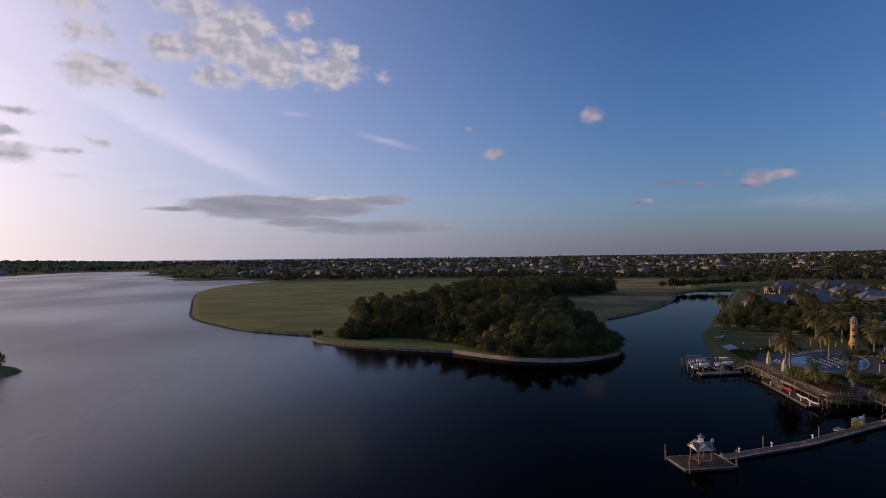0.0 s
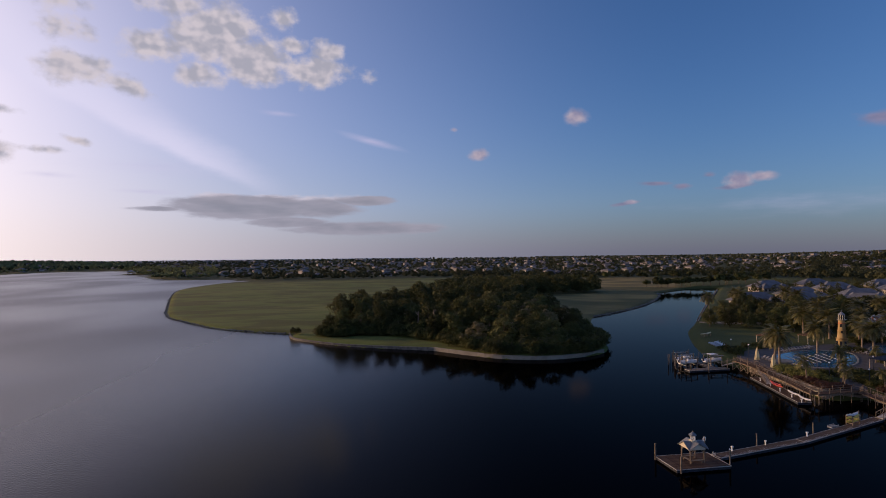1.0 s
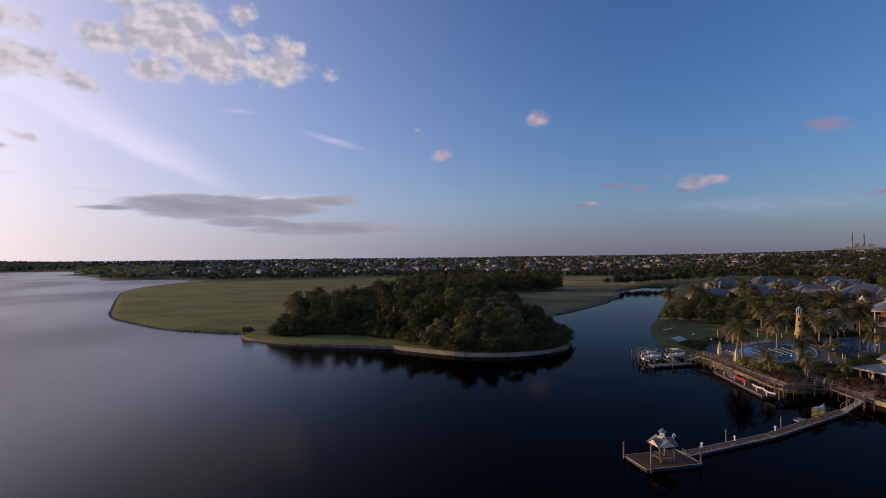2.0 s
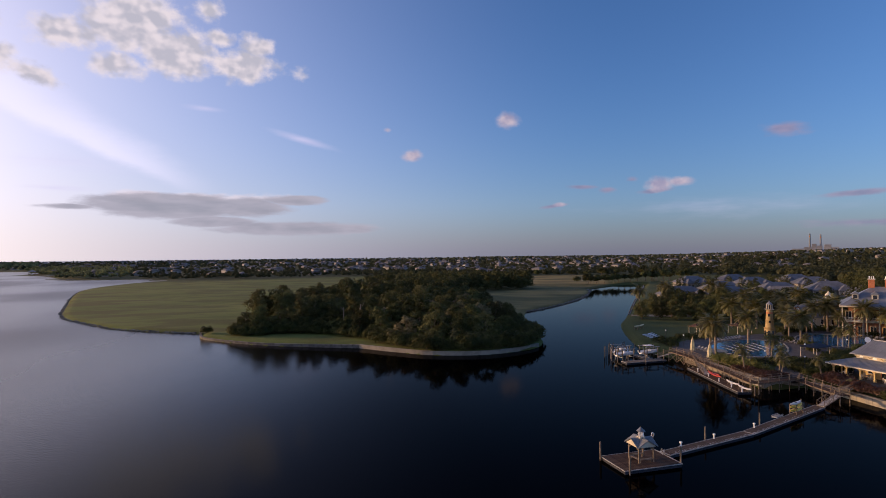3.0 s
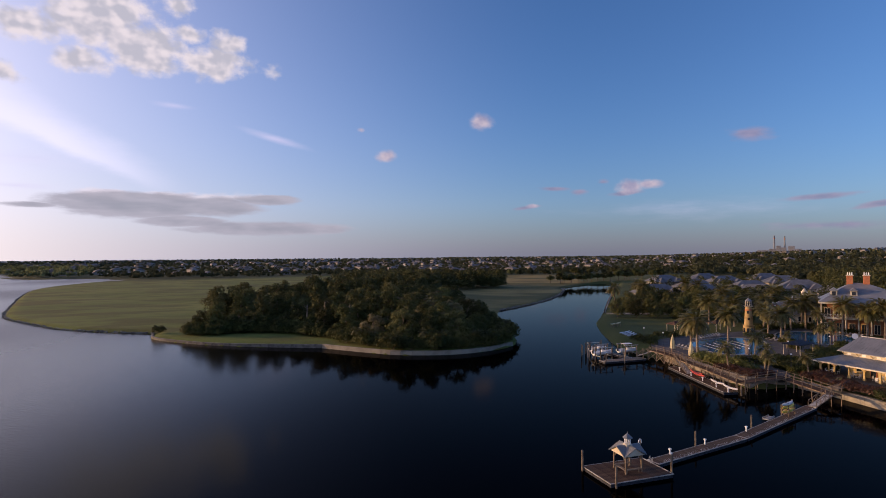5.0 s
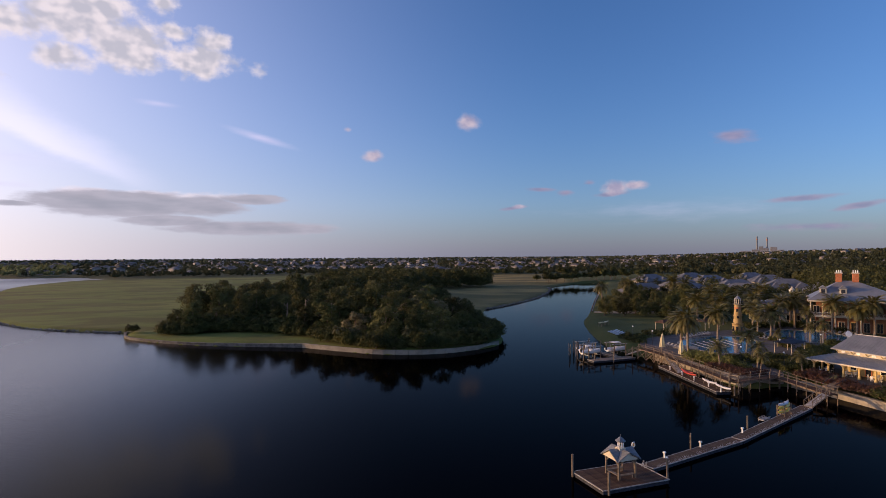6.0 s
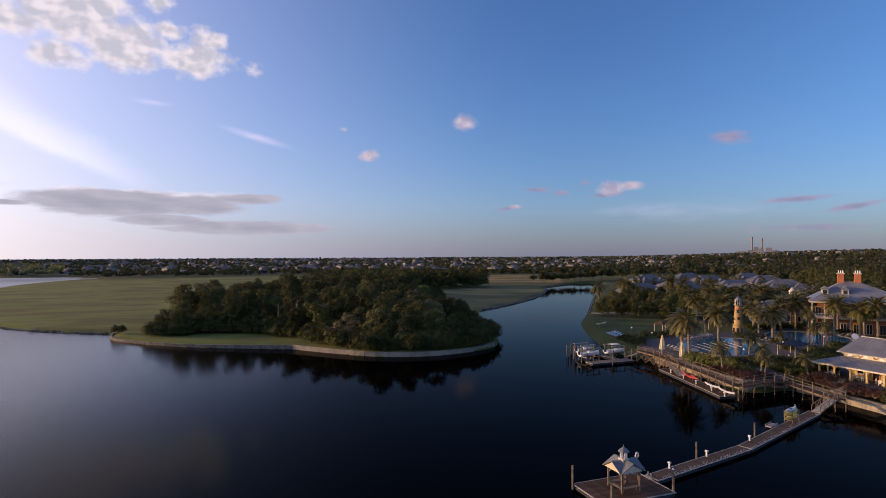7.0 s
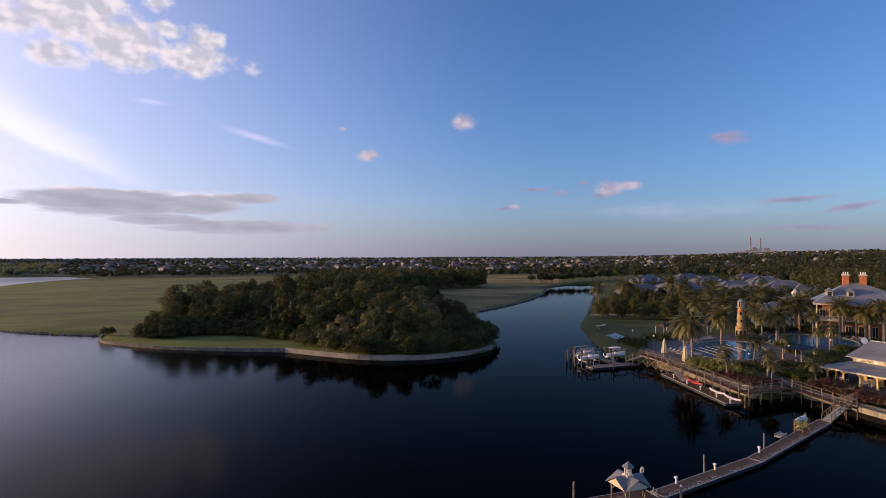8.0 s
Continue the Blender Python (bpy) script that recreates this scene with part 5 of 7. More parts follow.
RES_Z = 2.2
slab("pool_terrace", "pale stone pool terrace between palms", "pavement", ring([(90, 148), (90, 168), (103, 180), (128, 186), (158, 190), (160, 170), (150, 152), (128, 146), (112, 142), (98, 141)]), 1.2, RES_Z + 0.06, M_PAVING)
slab("pavilion_terrace", "pale paved terrace round the waterside pavilion", "pavement", [(101.8, 99), (101.8, 127), (103, 135), (119, 135), (119, 96), (102, 96)], 1.0, RES_Z + 0.10, M_PAVING)
slab("garden_path", "pale curving garden path between red shrubs", "pavement", ring([(93.5, 128.2), (96.8, 128.2), (99, 132), (101, 137), (106, 141), (104, 143), (98, 138), (94.5, 132.5)], 4), 1.0, RES_Z + 0.075, M_PAVING)
slab("lawn_path", "pale paved strip behind the lawn trees", "pavement", [(117, 247), (121, 240.5), (142, 235), (141, 241)], 1.4, RES_Z + 0.40, M_CONCRETE)


def pool(label, outline):
    root = thing("swimming_pool", label, "swimming pool", kind="")
    bm = bmesh.new()
    z = RES_Z + 0.02
    vs = [bm.verts.new((x, y, z + 0.055)) for x, y in outline]
    f = bm.faces.new(vs)
    bmesh.ops.triangulate(bm, faces=[f])
    part("water_surface", bm, M_POOL, root, "clear blue pool water")
    c = Vector((sum(p[0] for p in outline) / len(outline), sum(p[1] for p in outline) / len(outline)))
    for i in range(len(outline)):
        a, b = Vector(outline[i]), Vector(outline[(i + 1) % len(outline)])
        oa, ob = a + (a - c).normalized() * 0.5, b + (b - c).normalized() * 0.5
        bm = bmesh.new()
        p = [(*a, z), (*b, z), (*ob, z), (*oa, z), (*a, z + 0.14), (*b, z + 0.14), (*ob, z + 0.14), (*oa, z + 0.14)]
        faces(bm, p, [(3, 2, 1, 0), (4, 5, 6, 7), (0, 1, 5, 4), (1, 2, 6, 5), (2, 3, 7, 6), (3, 0, 4, 7)])
        part("coping", bm, M_CONCRETE, root)
    return root


big_pool = pool("large blue swimming pool with pale coping", ring([(104.5, 171), (99.5, 164), (100, 153), (107, 150.5), (117, 157.5), (125, 171), (117, 176)], 4))
pool("smaller blue lagoon pool before the clubhouse", ring([(136, 177), (131, 167), (137, 158.5), (147, 160), (155, 169), (153, 179), (145, 183)], 4))

for i in range(6):
    a, b = Vector((103.8 + 2.5 * i, 167.0 + 0.65 * i)), Vector((102.6 + 2.35 * i, 155.4 + 1.1 * i))
    bm = bmesh.new()
    rod(bm, (*a, RES_Z + 0.10), (*b, RES_Z + 0.10), 0.06, 0.06, 6)
    part("lane_rope", bm, M_DOCKEDGE, big_pool, "pale floating lane rope")
slab("round_pool_deck", "pale round deck at the pool's edge", "pavement", [(98.2 + 2.9 * math.cos(k * math.pi / 12), 160.6 + 2.9 * math.sin(k * math.pi / 12)) for k in range(24)], 1.5, RES_Z + 0.20, M_CONCRETE)

# waterside retaining wall by the pavilion
quay = thing("quay_wall", "pale block retaining wall at the water below the pavilion", "seawall", kind="structure")
wall_run(quay, [Vector(p) for p in ((99.6, 82), (99.2, 90), (98.9, 98), (98.6, 106), (98.4, 113), (98.2, 120), (97.2, 126.5))], 0.6, -1.2, 1.5, M_CONCRETE)
basin = thing("basin_wall", "shadowed concrete wall round the small basin", "seawall", kind="structure")
wall_run(basin, [Vector(p) for p in ((96.6, 128.2), (92, 128.4), (87.6, 128.6), (87.4, 134), (87.7, 142), (88.0, 150), (88.0, 158))], 0.5, -1.2, 2.15, M_CONCRETE)


def pavilion():
    """Waterside pavilion: verandah on posts round a room, with a skirt roof, a clerestory and a main roof. Front towards -y locally."""
    root = thing("pavilion", "yellow waterside pavilion with verandah posts and grey ribbed metal roofs", "pavilion", local_frame(114.3, 119.0, RES_Z + 0.1, -80))
    L, D = 12.0, 9.6          # half length, depth of the verandah footprint
    y0 = -8.2
    for i in range(9):
        x = -L + 0.5 + i * (2 * L - 1.0) / 8
        bm = bmesh.new()
        box(bm, x - 0.14, x + 0.14, y0 + 0.4, y0 + 0.68, 0, 2.34)
        box(bm, x - 0.22, x + 0.22, y0 + 0.32, y0 + 0.76, 0, 0.5, 0.02)
        ob = part("post", bm, M_YELLOW, root)
        bm = bmesh.new()
        for s in (-1, 1):
            bar(bm, (x, y0 + 0.54, 1.7), (x + s * 0.75, y0 + 0.54, 2.30), 0.10, 0.14)
        part("bracket", bm, M_YELLOW, ob)
    for x in (-L + 0.5,):
        for y in (-5.2, -2.0, 1.2):
            bm = bmesh.new()
            box(bm, x - 0.14, x + 0.14, y - 0.14, y + 0.14, 0, 2.34)
            part("post", bm, M_YELLOW, root)
    bm = bmesh.new()
    box(bm, -L + 0.3, L - 0.3, y0 + 0.36, y0 + 0.72, 2.34, 2.56)
    box(bm, -L + 0.3, -L + 0.66, y0 + 0.74, 4.0, 2.34, 2.56)
    part("verandah_beam", bm, M_CREAM, root)
    # room with doors and windows
    bm = bmesh.new()
    box(bm, -L + 4.2, L - 0.8, -4.2, 4.6, 0, 3.7)
    room = part("wall", bm, M_YELLOW, root)
    for i in range(6):
        x = -L + 6.0 + i * 2.7
        bm = bmesh.new()
        box(bm, x - 0.62, x + 0.62, -4.32, -4.21, 0.1 if i % 2 else 0.9, 2.5)
        fr = part("window_frame", bm, M_BRICK if i % 2 else M_WHITE, root, "terracotta door frame" if i % 2 else "white window frame")
        bm = bmesh.new()
        box(bm, x - 0.48, x + 0.48, -4.36, -4.325, 0.25 if i % 2 else 1.0, 2.38)
        part("pane", bm, M_GLASS, fr)
    # skirt roof: sloping plates on four sides
    zo, zi = 2.50, 3.72
    o = (-L - 0.6, L + 0.6, y0 - 0.5, 6.2)
    n = (-L + 3.0, L - 0.5, -4.5, 4.9)
    oc = [(o[0], o[2]), (o[1], o[2]), (o[1], o[3]), (o[0], o[3])]
    ic = [(n[0], n[2]), (n[1], n[2]), (n[1], n[3]), (n[0], n[3])]
    for k in range(4):
        a, b, c, d = oc[k], oc[(k + 1) % 4], ic[(k + 1) % 4], ic[k]
        bm = bmesh.new()
        p = [(*a, zo), (*b, zo), (*c, zi), (*d, zi), (*a, zo + 0.12), (*b, zo + 0.12), (*c, zi + 0.12), (*d, zi + 0.12)]
        faces(bm, p, [(3, 2, 1, 0), (4, 5, 6, 7), (0, 1, 5, 4), (1, 2, 6, 5), (2, 3, 7, 6), (3, 0, 4, 7)])
        A, B, C, Dv = (Vector((*q, 0)) for q in (a, b, c, d))
        cnt, seams = int((B - A).length / 0.75), []
        for i in range(1, cnt):
            u = i / cnt
            lo, hi = A.lerp(B, u), Dv.lerp(C, u)
            seams.append(((lo.x, lo.y, zo + 0.14), (hi.x, hi.y, zi + 0.14)))
        sk = part("skirt_roof", bm, M_METALROOF, root, "ribbed grey metal skirt roof")
        for p0, p1 in seams:
            bm = bmesh.new()
            bar(bm, p0, p1, 0.05, 0.06)
            part("seam", bm, M_METALROOF, sk)
        bm = bmesh.new()
        bar(bm, (*a, zo - 0.05), (*b, zo - 0.05), 0.12, 0.24)
        part("fascia", bm, M_CREAM, root)
    # clerestory
    bm = bmesh.new()
    box(bm, -L + 3.1, L - 0.6, -4.4, 4.8, 3.75, 4.55)
    cl = part("clerestory_wall", bm, M_CREAM, root)
    for i in range(7):
        x = -L + 4.2 + i * 2.8
        bm = bmesh.new()
        box(bm, x - 0.35, x + 0.35, -4.47, -4.41, 4.02, 4.42)
        part("vent", bm, M_WHITE, cl)
    for i in range(8):
        x = -L + 3.3 + i * 2.7
        bm = bmesh.new()
        bar(bm, (x, -4.45, 4.0), (x, -5.15, 4.5), 0.10, 0.14)
        part("eave_bracket", bm, M_YELLOW, cl)
    # main gabled roof with standing seams
    e0, e1, zr = -5.05, 5.9, 7.2
    ym = (e0 + e1) / 2
    for s, ye in ((-1, e0), (1, e1)):
        bm = bmesh.new()
        xa, xb = -L + 2.1, L + 0.5
        p = [(xa, ye, 4.55), (xb, ye, 4.55), (xb, ym, zr), (xa + 1.2, ym, zr)]
        q = [(x, y, z + 0.14) for x, y, z in p]
        faces(bm, p + q, [(3, 2, 1, 0), (4, 5, 6, 7), (0, 1, 5, 4), (1, 2, 6, 5), (2, 3, 7, 6), (3, 0, 4, 7)])
        seams = []
        for i in range(1, 34):
            x = xa + (xb - xa) * i / 34
            u = 1.0 if x > xa + 1.2 else (x - xa) / 1.2
            seams.append(((x, ye, 4.71), (x, ye + (ym - ye) * u, 4.71 + (zr - 4.55) * u)))
        rf = part("roof", bm, M_METALROOF, root, "standing-seam grey metal roof slope")
        for p0, p1 in seams:
            bm = bmesh.new()
            bar(bm, p0, p1, 0.05, 0.07)
            part("seam", bm, M_METALROOF, rf)
    bm = bmesh.new()
    faces(bm, [(-L + 2.1, e0, 4.57), (-L + 2.1, e1, 4.57), (-L + 3.3, ym, zr), (-L + 2.25, e0, 4.57), (-L + 2.25, e1, 4.57), (-L + 3.42, ym, zr)],
          [(0, 1, 2), (5, 4, 3), (0, 3, 4, 1), (1, 4, 5, 2), (2, 5, 3, 0)])
    part("hip_end", bm, M_METALROOF, root)
    bm = bmesh.new()
    rod(bm, (-L + 3.3, ym, zr + 0.16), (L + 0.5, ym, zr + 0.16), 0.10, 0.10, 7)
    part("ridge_cap", bm, M_METALROOF, root)
    return root


pavilion()
# satellite dish on the pavilion's far gable
dish = thing("satellite_dish", "small white satellite dish on a roof mast", "satellite dish", local_frame(113.0, 129.0, 8.4, 20))
bm = bmesh.new()
rod(bm, (0, 0, -0.6), (0, 0, 0.9), 0.05, 0.05, 6)
part("mast", bm, M_STEEL, dish)
bm = bmesh.new()
rod(bm, (-0.1, -0.1, 1.0), (-0.35, -0.35, 1.12), 0.15, 0.62, 14)
part("reflector", bm, M_WHITE, dish)


def steps(m, width, n):
    root = thing("garden_steps", "pale stone garden steps with side rails", "steps", m)
    for i in range(n):
        bm = bmesh.new()
        box(bm, i * 0.34, (i + 1) * 0.34 + 0.02, -width / 2, width / 2, -0.6, -0.17 * i, 0.015)
        part("step", bm, M_PAVING, root)
    for s in (-1, 1):
        bm = bmesh.new()
        y = s * (width / 2 + 0.05)
        bar(bm, (0, y, 0.95), (n * 0.34, y, 0.95 - n * 0.17), 0.07, 0.07)
        for i in range(0, n + 1, 2):
            bar(bm, (i * 0.34, y, -0.5), (i * 0.34, y, 0.95 - i * 0.17), 0.06, 0.06)
        part("handrail", bm, M_DARK, root)


steps(local_frame(98.6, 117.6, 2.85, 180), 2.4, 7)


def table_set(x, y, turn):
    root = thing("patio_table", "white patio table on the verandah", "table", local_frame(x, y, RES_Z + 0.1, turn), "verandah tables")
    bm = bmesh.new()
    rod(bm, (0, 0, 0.70), (0, 0, 0.75), 0.55, 0.55, 14)
    part("tabletop", bm, M_WHITE, root)
    bm = bmesh.new()
    rod(bm, (0, 0, 0), (0, 0, 0.70), 0.05, 0.05, 7)
    rod(bm, (0, 0, 0), (0, 0, 0.05), 0.32, 0.28, 12)
    part("pedestal", bm, M_WHITE, root)
    for k in range(4):
        patio_chair(local_frame(x, y, RES_Z + 0.1, turn) @ Matrix.Rotation(k * math.pi / 2 + 0.6, 4, "Z") @ Matrix.Translation((0.95, 0, 0)))


CHAIR = []


def patio_chair(m):
    if CHAIR:
        return copy_thing(CHAIR[0], m)
    root = thing("patio_chair", "white slatted patio chair", "chair", m, "verandah chairs")
    bm = bmesh.new()
    box(bm, -0.24, 0.24, -0.24, 0.24, 0.42, 0.46, 0.01)
    part("seat", bm, M_WHITE, root)
    bm = bmesh.new()
    for i in range(5):
        box(bm, 0.22, 0.25, -0.23 + i * 0.10, -0.17 + i * 0.10, 0.46, 0.95)
    box(bm, 0.215, 0.255, -0.25, 0.25, 0.92, 0.98)
    part("backrest", bm, M_WHITE, root)
    for x in (-0.2, 0.2):
        for y in (-0.2, 0.2):
            bm = bmesh.new()
            box(bm, x - 0.02, x + 0.02, y - 0.02, y + 0.02, 0, 0.42)
            part("leg", bm, M_WHITE, root)
    CHAIR.append(root)
    return root


for x, y, a in ((106.4, 127.7, 10), (107.6, 123.4, 40), (108.1, 119.0, 70), (109.3, 114.8, 20), (109.9, 110.6, 15)):
    table_set(x, y, a)


def clubhouse():
    """Two storeys under a great hipped roof with dormers and two chimneys; front towards -y locally."""
    root = thing("clubhouse", "grand two-storey cream clubhouse with grey hipped roof, dormers and orange chimneys", "clubhouse", local_frame(168.3, 176.0, RES_Z, -44))
    W, D, EZ, RZ = 13.0, 10.2, 9.3, 15.2
    RX = -2.6
    bm = bmesh.new()
    box(bm, -W + 2.2, W - 2.2, -D + 3.0, D - 1.5, 0, EZ)
    part("wall", bm, M_TERRACOTTA, root, "terracotta stucco wall")
    bm = bmesh.new()
    e = EZ + 0.35
    faces(bm, [(-W, -D, EZ), (W, -D, EZ), (W, D, EZ), (-W, D, EZ), (-W, -D, e), (W, -D, e), (W, D, e), (-W, D, e), (RX - 2.0, 0, RZ), (RX + 2.0, 0, RZ)],
          [(3, 2, 1, 0), (0, 1, 5, 4), (1, 2, 6, 5), (2, 3, 7, 6), (3, 0, 4, 7), (4, 5, 9, 8), (6, 7, 8, 9), (5, 6, 9), (7, 4, 8)])
    part("roof", bm, M_METALROOF, root, "broad grey hipped roof")
    bm = bmesh.new()
    for s in (-1, 1):
        bar(bm, (-W, s * D, EZ + 0.1), (W, s * D, EZ + 0.1), 0.25, 0.42)
        bar(bm, (s * W, -D, EZ + 0.1), (s * W, D, EZ + 0.1), 0.25, 0.42)
    part("fascia", bm, M_CREAM, root)
    # verandah of two storeys on white columns
    bm = bmesh.new()
    box(bm, -W + 0.4, W - 0.4, -D + 0.3, -D + 2.98, 4.55, 4.95)
    box(bm, -W + 0.3, -W + 2.18, -D + 2.99, D - 2.0, 4.55, 4.95)
    part("balcony_floor", bm, M_CREAM, root)
    n = 9
    for i in range(n):
        x = -W + 0.7 + i * (2 * W - 1.4) / (n - 1)
        bm = bmesh.new()
        rod(bm, (x, -D + 0.6, 0), (x, -D + 0.6, 4.55), 0.24, 0.20, 10)
        rod(bm, (x, -D + 0.6, 4.95), (x, -D + 0.6, EZ), 0.20, 0.17, 10)
        box(bm, x - 0.3, x + 0.3, -D + 0.3, -D + 0.9, 0, 0.5, 0.03)
        part("column", bm, M_CREAM, root)
        if i < n - 1:
            x2 = x + (2 * W - 1.4) / (n - 1)
            bm = bmesh.new()
            for h in (5.10, 6.0):
                bar(bm, (x + 0.2, -D + 0.55, h), (x2 - 0.2, -D + 0.55, h), 0.10, 0.10)
            for k in range(1, 14):
                xx = x + 0.2 + (x2 - x - 0.4) * k / 14
                bar(bm, (xx, -D + 0.55, 5.1), (xx, -D + 0.55, 6.0), 0.04, 0.04)
            part("balustrade", bm, M_WHITE, root)
            for z0, tall in ((0.2, 3.0), (5.1, 2.7)):
                xm = (x + x2) / 2
                bm = bmesh.new()
                box(bm, xm - 0.80, xm + 0.80, -D + 2.86, -D + 2.98, z0, z0 + tall)
                fr = part("window_frame", bm, M_YELLOW if i % 2 else M_CREAM, root)
                for s in (-1, 1):
                    bm = bmesh.new()
                    box(bm, xm + s * 0.36 - 0.30, xm + s * 0.36 + 0.30, -D + 2.82, -D + 2.855, z0 + 0.15, z0 + tall - 0.15)
                    part("pane", bm, M_GLASS, fr)
    # left return of the balcony
    bm = bmesh.new()
    for h in (5.10, 6.0):
        bar(bm, (-W + 0.5, -D + 0.9, h), (-W + 0.5, D - 2.2, h), 0.10, 0.10)
    for k in range(40):
        y = -D + 0.9 + k * (2 * D - 3.1) / 40
        bar(bm, (-W + 0.5, y, 5.1), (-W + 0.5, y, 6.0), 0.04, 0.04)
    part("balustrade", bm, M_WHITE, root)
    # dormers
    slope = (RZ - EZ - 0.35) / D
    for x in (RX - 6.4, RX - 1.4):
        y = -D + 3.6
        z = EZ + 0.35 + slope * 3.6
        bm = bmesh.new()
        box(bm, x - 0.85, x + 0.85, y, y + 3.0, z - 0.3, z + 1.35)
        dm = part("dormer", bm, M_CREAM, root, "small gabled cream dormer")
        bm = bmesh.new()
        gable(bm, -0.3, 3.2, -1.1, 1.1, 0, 0.95, 0.1)
        bmesh.ops.transform(bm, matrix=Matrix.Translation((x, y, z + 1.36)) @ Matrix.Rotation(math.pi / 2, 4, "Z"), verts=bm.verts)
        part("dormer_roof", bm, M_METALROOF, dm)
        bm = bmesh.new()
        box(bm, x - 0.5, x + 0.5, y - 0.06, y - 0.003, z + 0.1, z + 1.2)
        part("pane", bm, M_GLASS, dm)
    # chimneys with pots
    for x in (RX - 2.1, RX + 2.1):
        bm = bmesh.new()
        box(bm, x - 0.8, x + 0.8, -0.7, 0.7, RZ - 2.0, RZ + 2.2, 0.03)
        ch = part("chimney", bm, M_BRICK, root, "orange rendered chimney stack")
        bm = bmesh.new()
        box(bm, x - 1.0, x + 1.0, -0.9, 0.9, RZ + 2.2, RZ + 2.5, 0.03)
        part("chimney_cap", bm, M_CREAM, ch)
        for k in (-0.55, 0.0, 0.55):
            bm = bmesh.new()
            rod(bm, (x + k, 0, RZ + 2.5), (x + k, 0, RZ + 3.3), 0.18, 0.14, 9)
            part("chimney_pot", bm, M_WHITE, ch)
    return root


clubhouse()


def wing(m, lx, ly, h, rz, cupola=False):
    """Lower wing with a hipped roof, small dormers and windows."""
    root = thing("clubhouse_wing", "lower cream clubhouse wing with grey hipped roof", "building", m, "clubhouse wings")
    bm = bmesh.new()
    box(bm, -lx + 0.8, lx - 0.8, -ly + 0.8, ly - 0.8, 0, h)
    part("wall", bm, M_CREAM, root)
    bm = bmesh.new()
    hip(bm, -lx, lx, -ly, ly, h, rz, min(lx, ly), 0.3)
    part("roof", bm, M_METALROOF, root, "grey hipped roof")
    for i in range(3):
        x = -lx * 0.5 + i * lx * 0.5
        bm = bmesh.new()
        y = -ly * 0.55
        z = h + 0.3 + (rz - h) * 0.42
        box(bm, x - 0.7, x + 0.7, y, y + 2.2, z - 0.5, z + 1.1)
        dm = part("dormer", bm, M_BRICK, root, "small orange gabled dormer")
        bm = bmesh.new()
        gable(bm, -0.25, 2.3, -0.95, 0.95, 0, 0.8, 0.1)
        bmesh.ops.transform(bm, matrix=Matrix.Translation((x, y, z + 1.12)) @ Matrix.Rotation(math.pi / 2, 4, "Z"), verts=bm.verts)
        part("dormer_roof", bm, M_METALROOF, dm)
        bm = bmesh.new()
        box(bm, x - 0.4, x + 0.4, y - 0.05, y - 0.003, z + 0.1, z + 0.95)
        part("pane", bm, M_WHITE, dm)
    n = int(lx / 1.6)
    for i in range(n):
        x = -lx + 1.8 + i * (2 * lx - 3.6) / max(1, n - 1)
        bm = bmesh.new()
        box(bm, x - 0.5, x + 0.5, -ly + 0.72, -ly + 0.79, 0.9, 2.7)
        fr = part("window_frame", bm, M_WHITE, root)
        bm = bmesh.new()
        box(bm, x - 0.38, x + 0.38, -ly + 0.68, -ly + 0.715, 1.0, 2.6)
        part("pane", bm, M_GLASS, fr)
    if cupola:
        bm = bmesh.new()
        box(bm, -0.9, 0.9, -0.9, 0.9, rz - 0.6, rz + 1.2, 0.05)
        cp = part("cupola", bm, M_WHITE, root, "white louvred cupola")
        bm = bmesh.new()
        rod(bm, (0, 0, rz + 1.2), (0, 0, rz + 1.5), 1.25, 1.1, 8)
        rod(bm, (0, 0, rz + 1.5), (0, 0, rz + 2.6), 0.9, 0.12, 8)
        part("cupola_roof", bm, M_CREAM, cp)
    return root


wing(local_frame(164, 204, RES_Z, -32), 8.0, 6.0, 3.2, 7.6)
wing(local_frame(181, 214, RES_Z, -32), 8.0, 6.5, 4.2, 8.6, True)


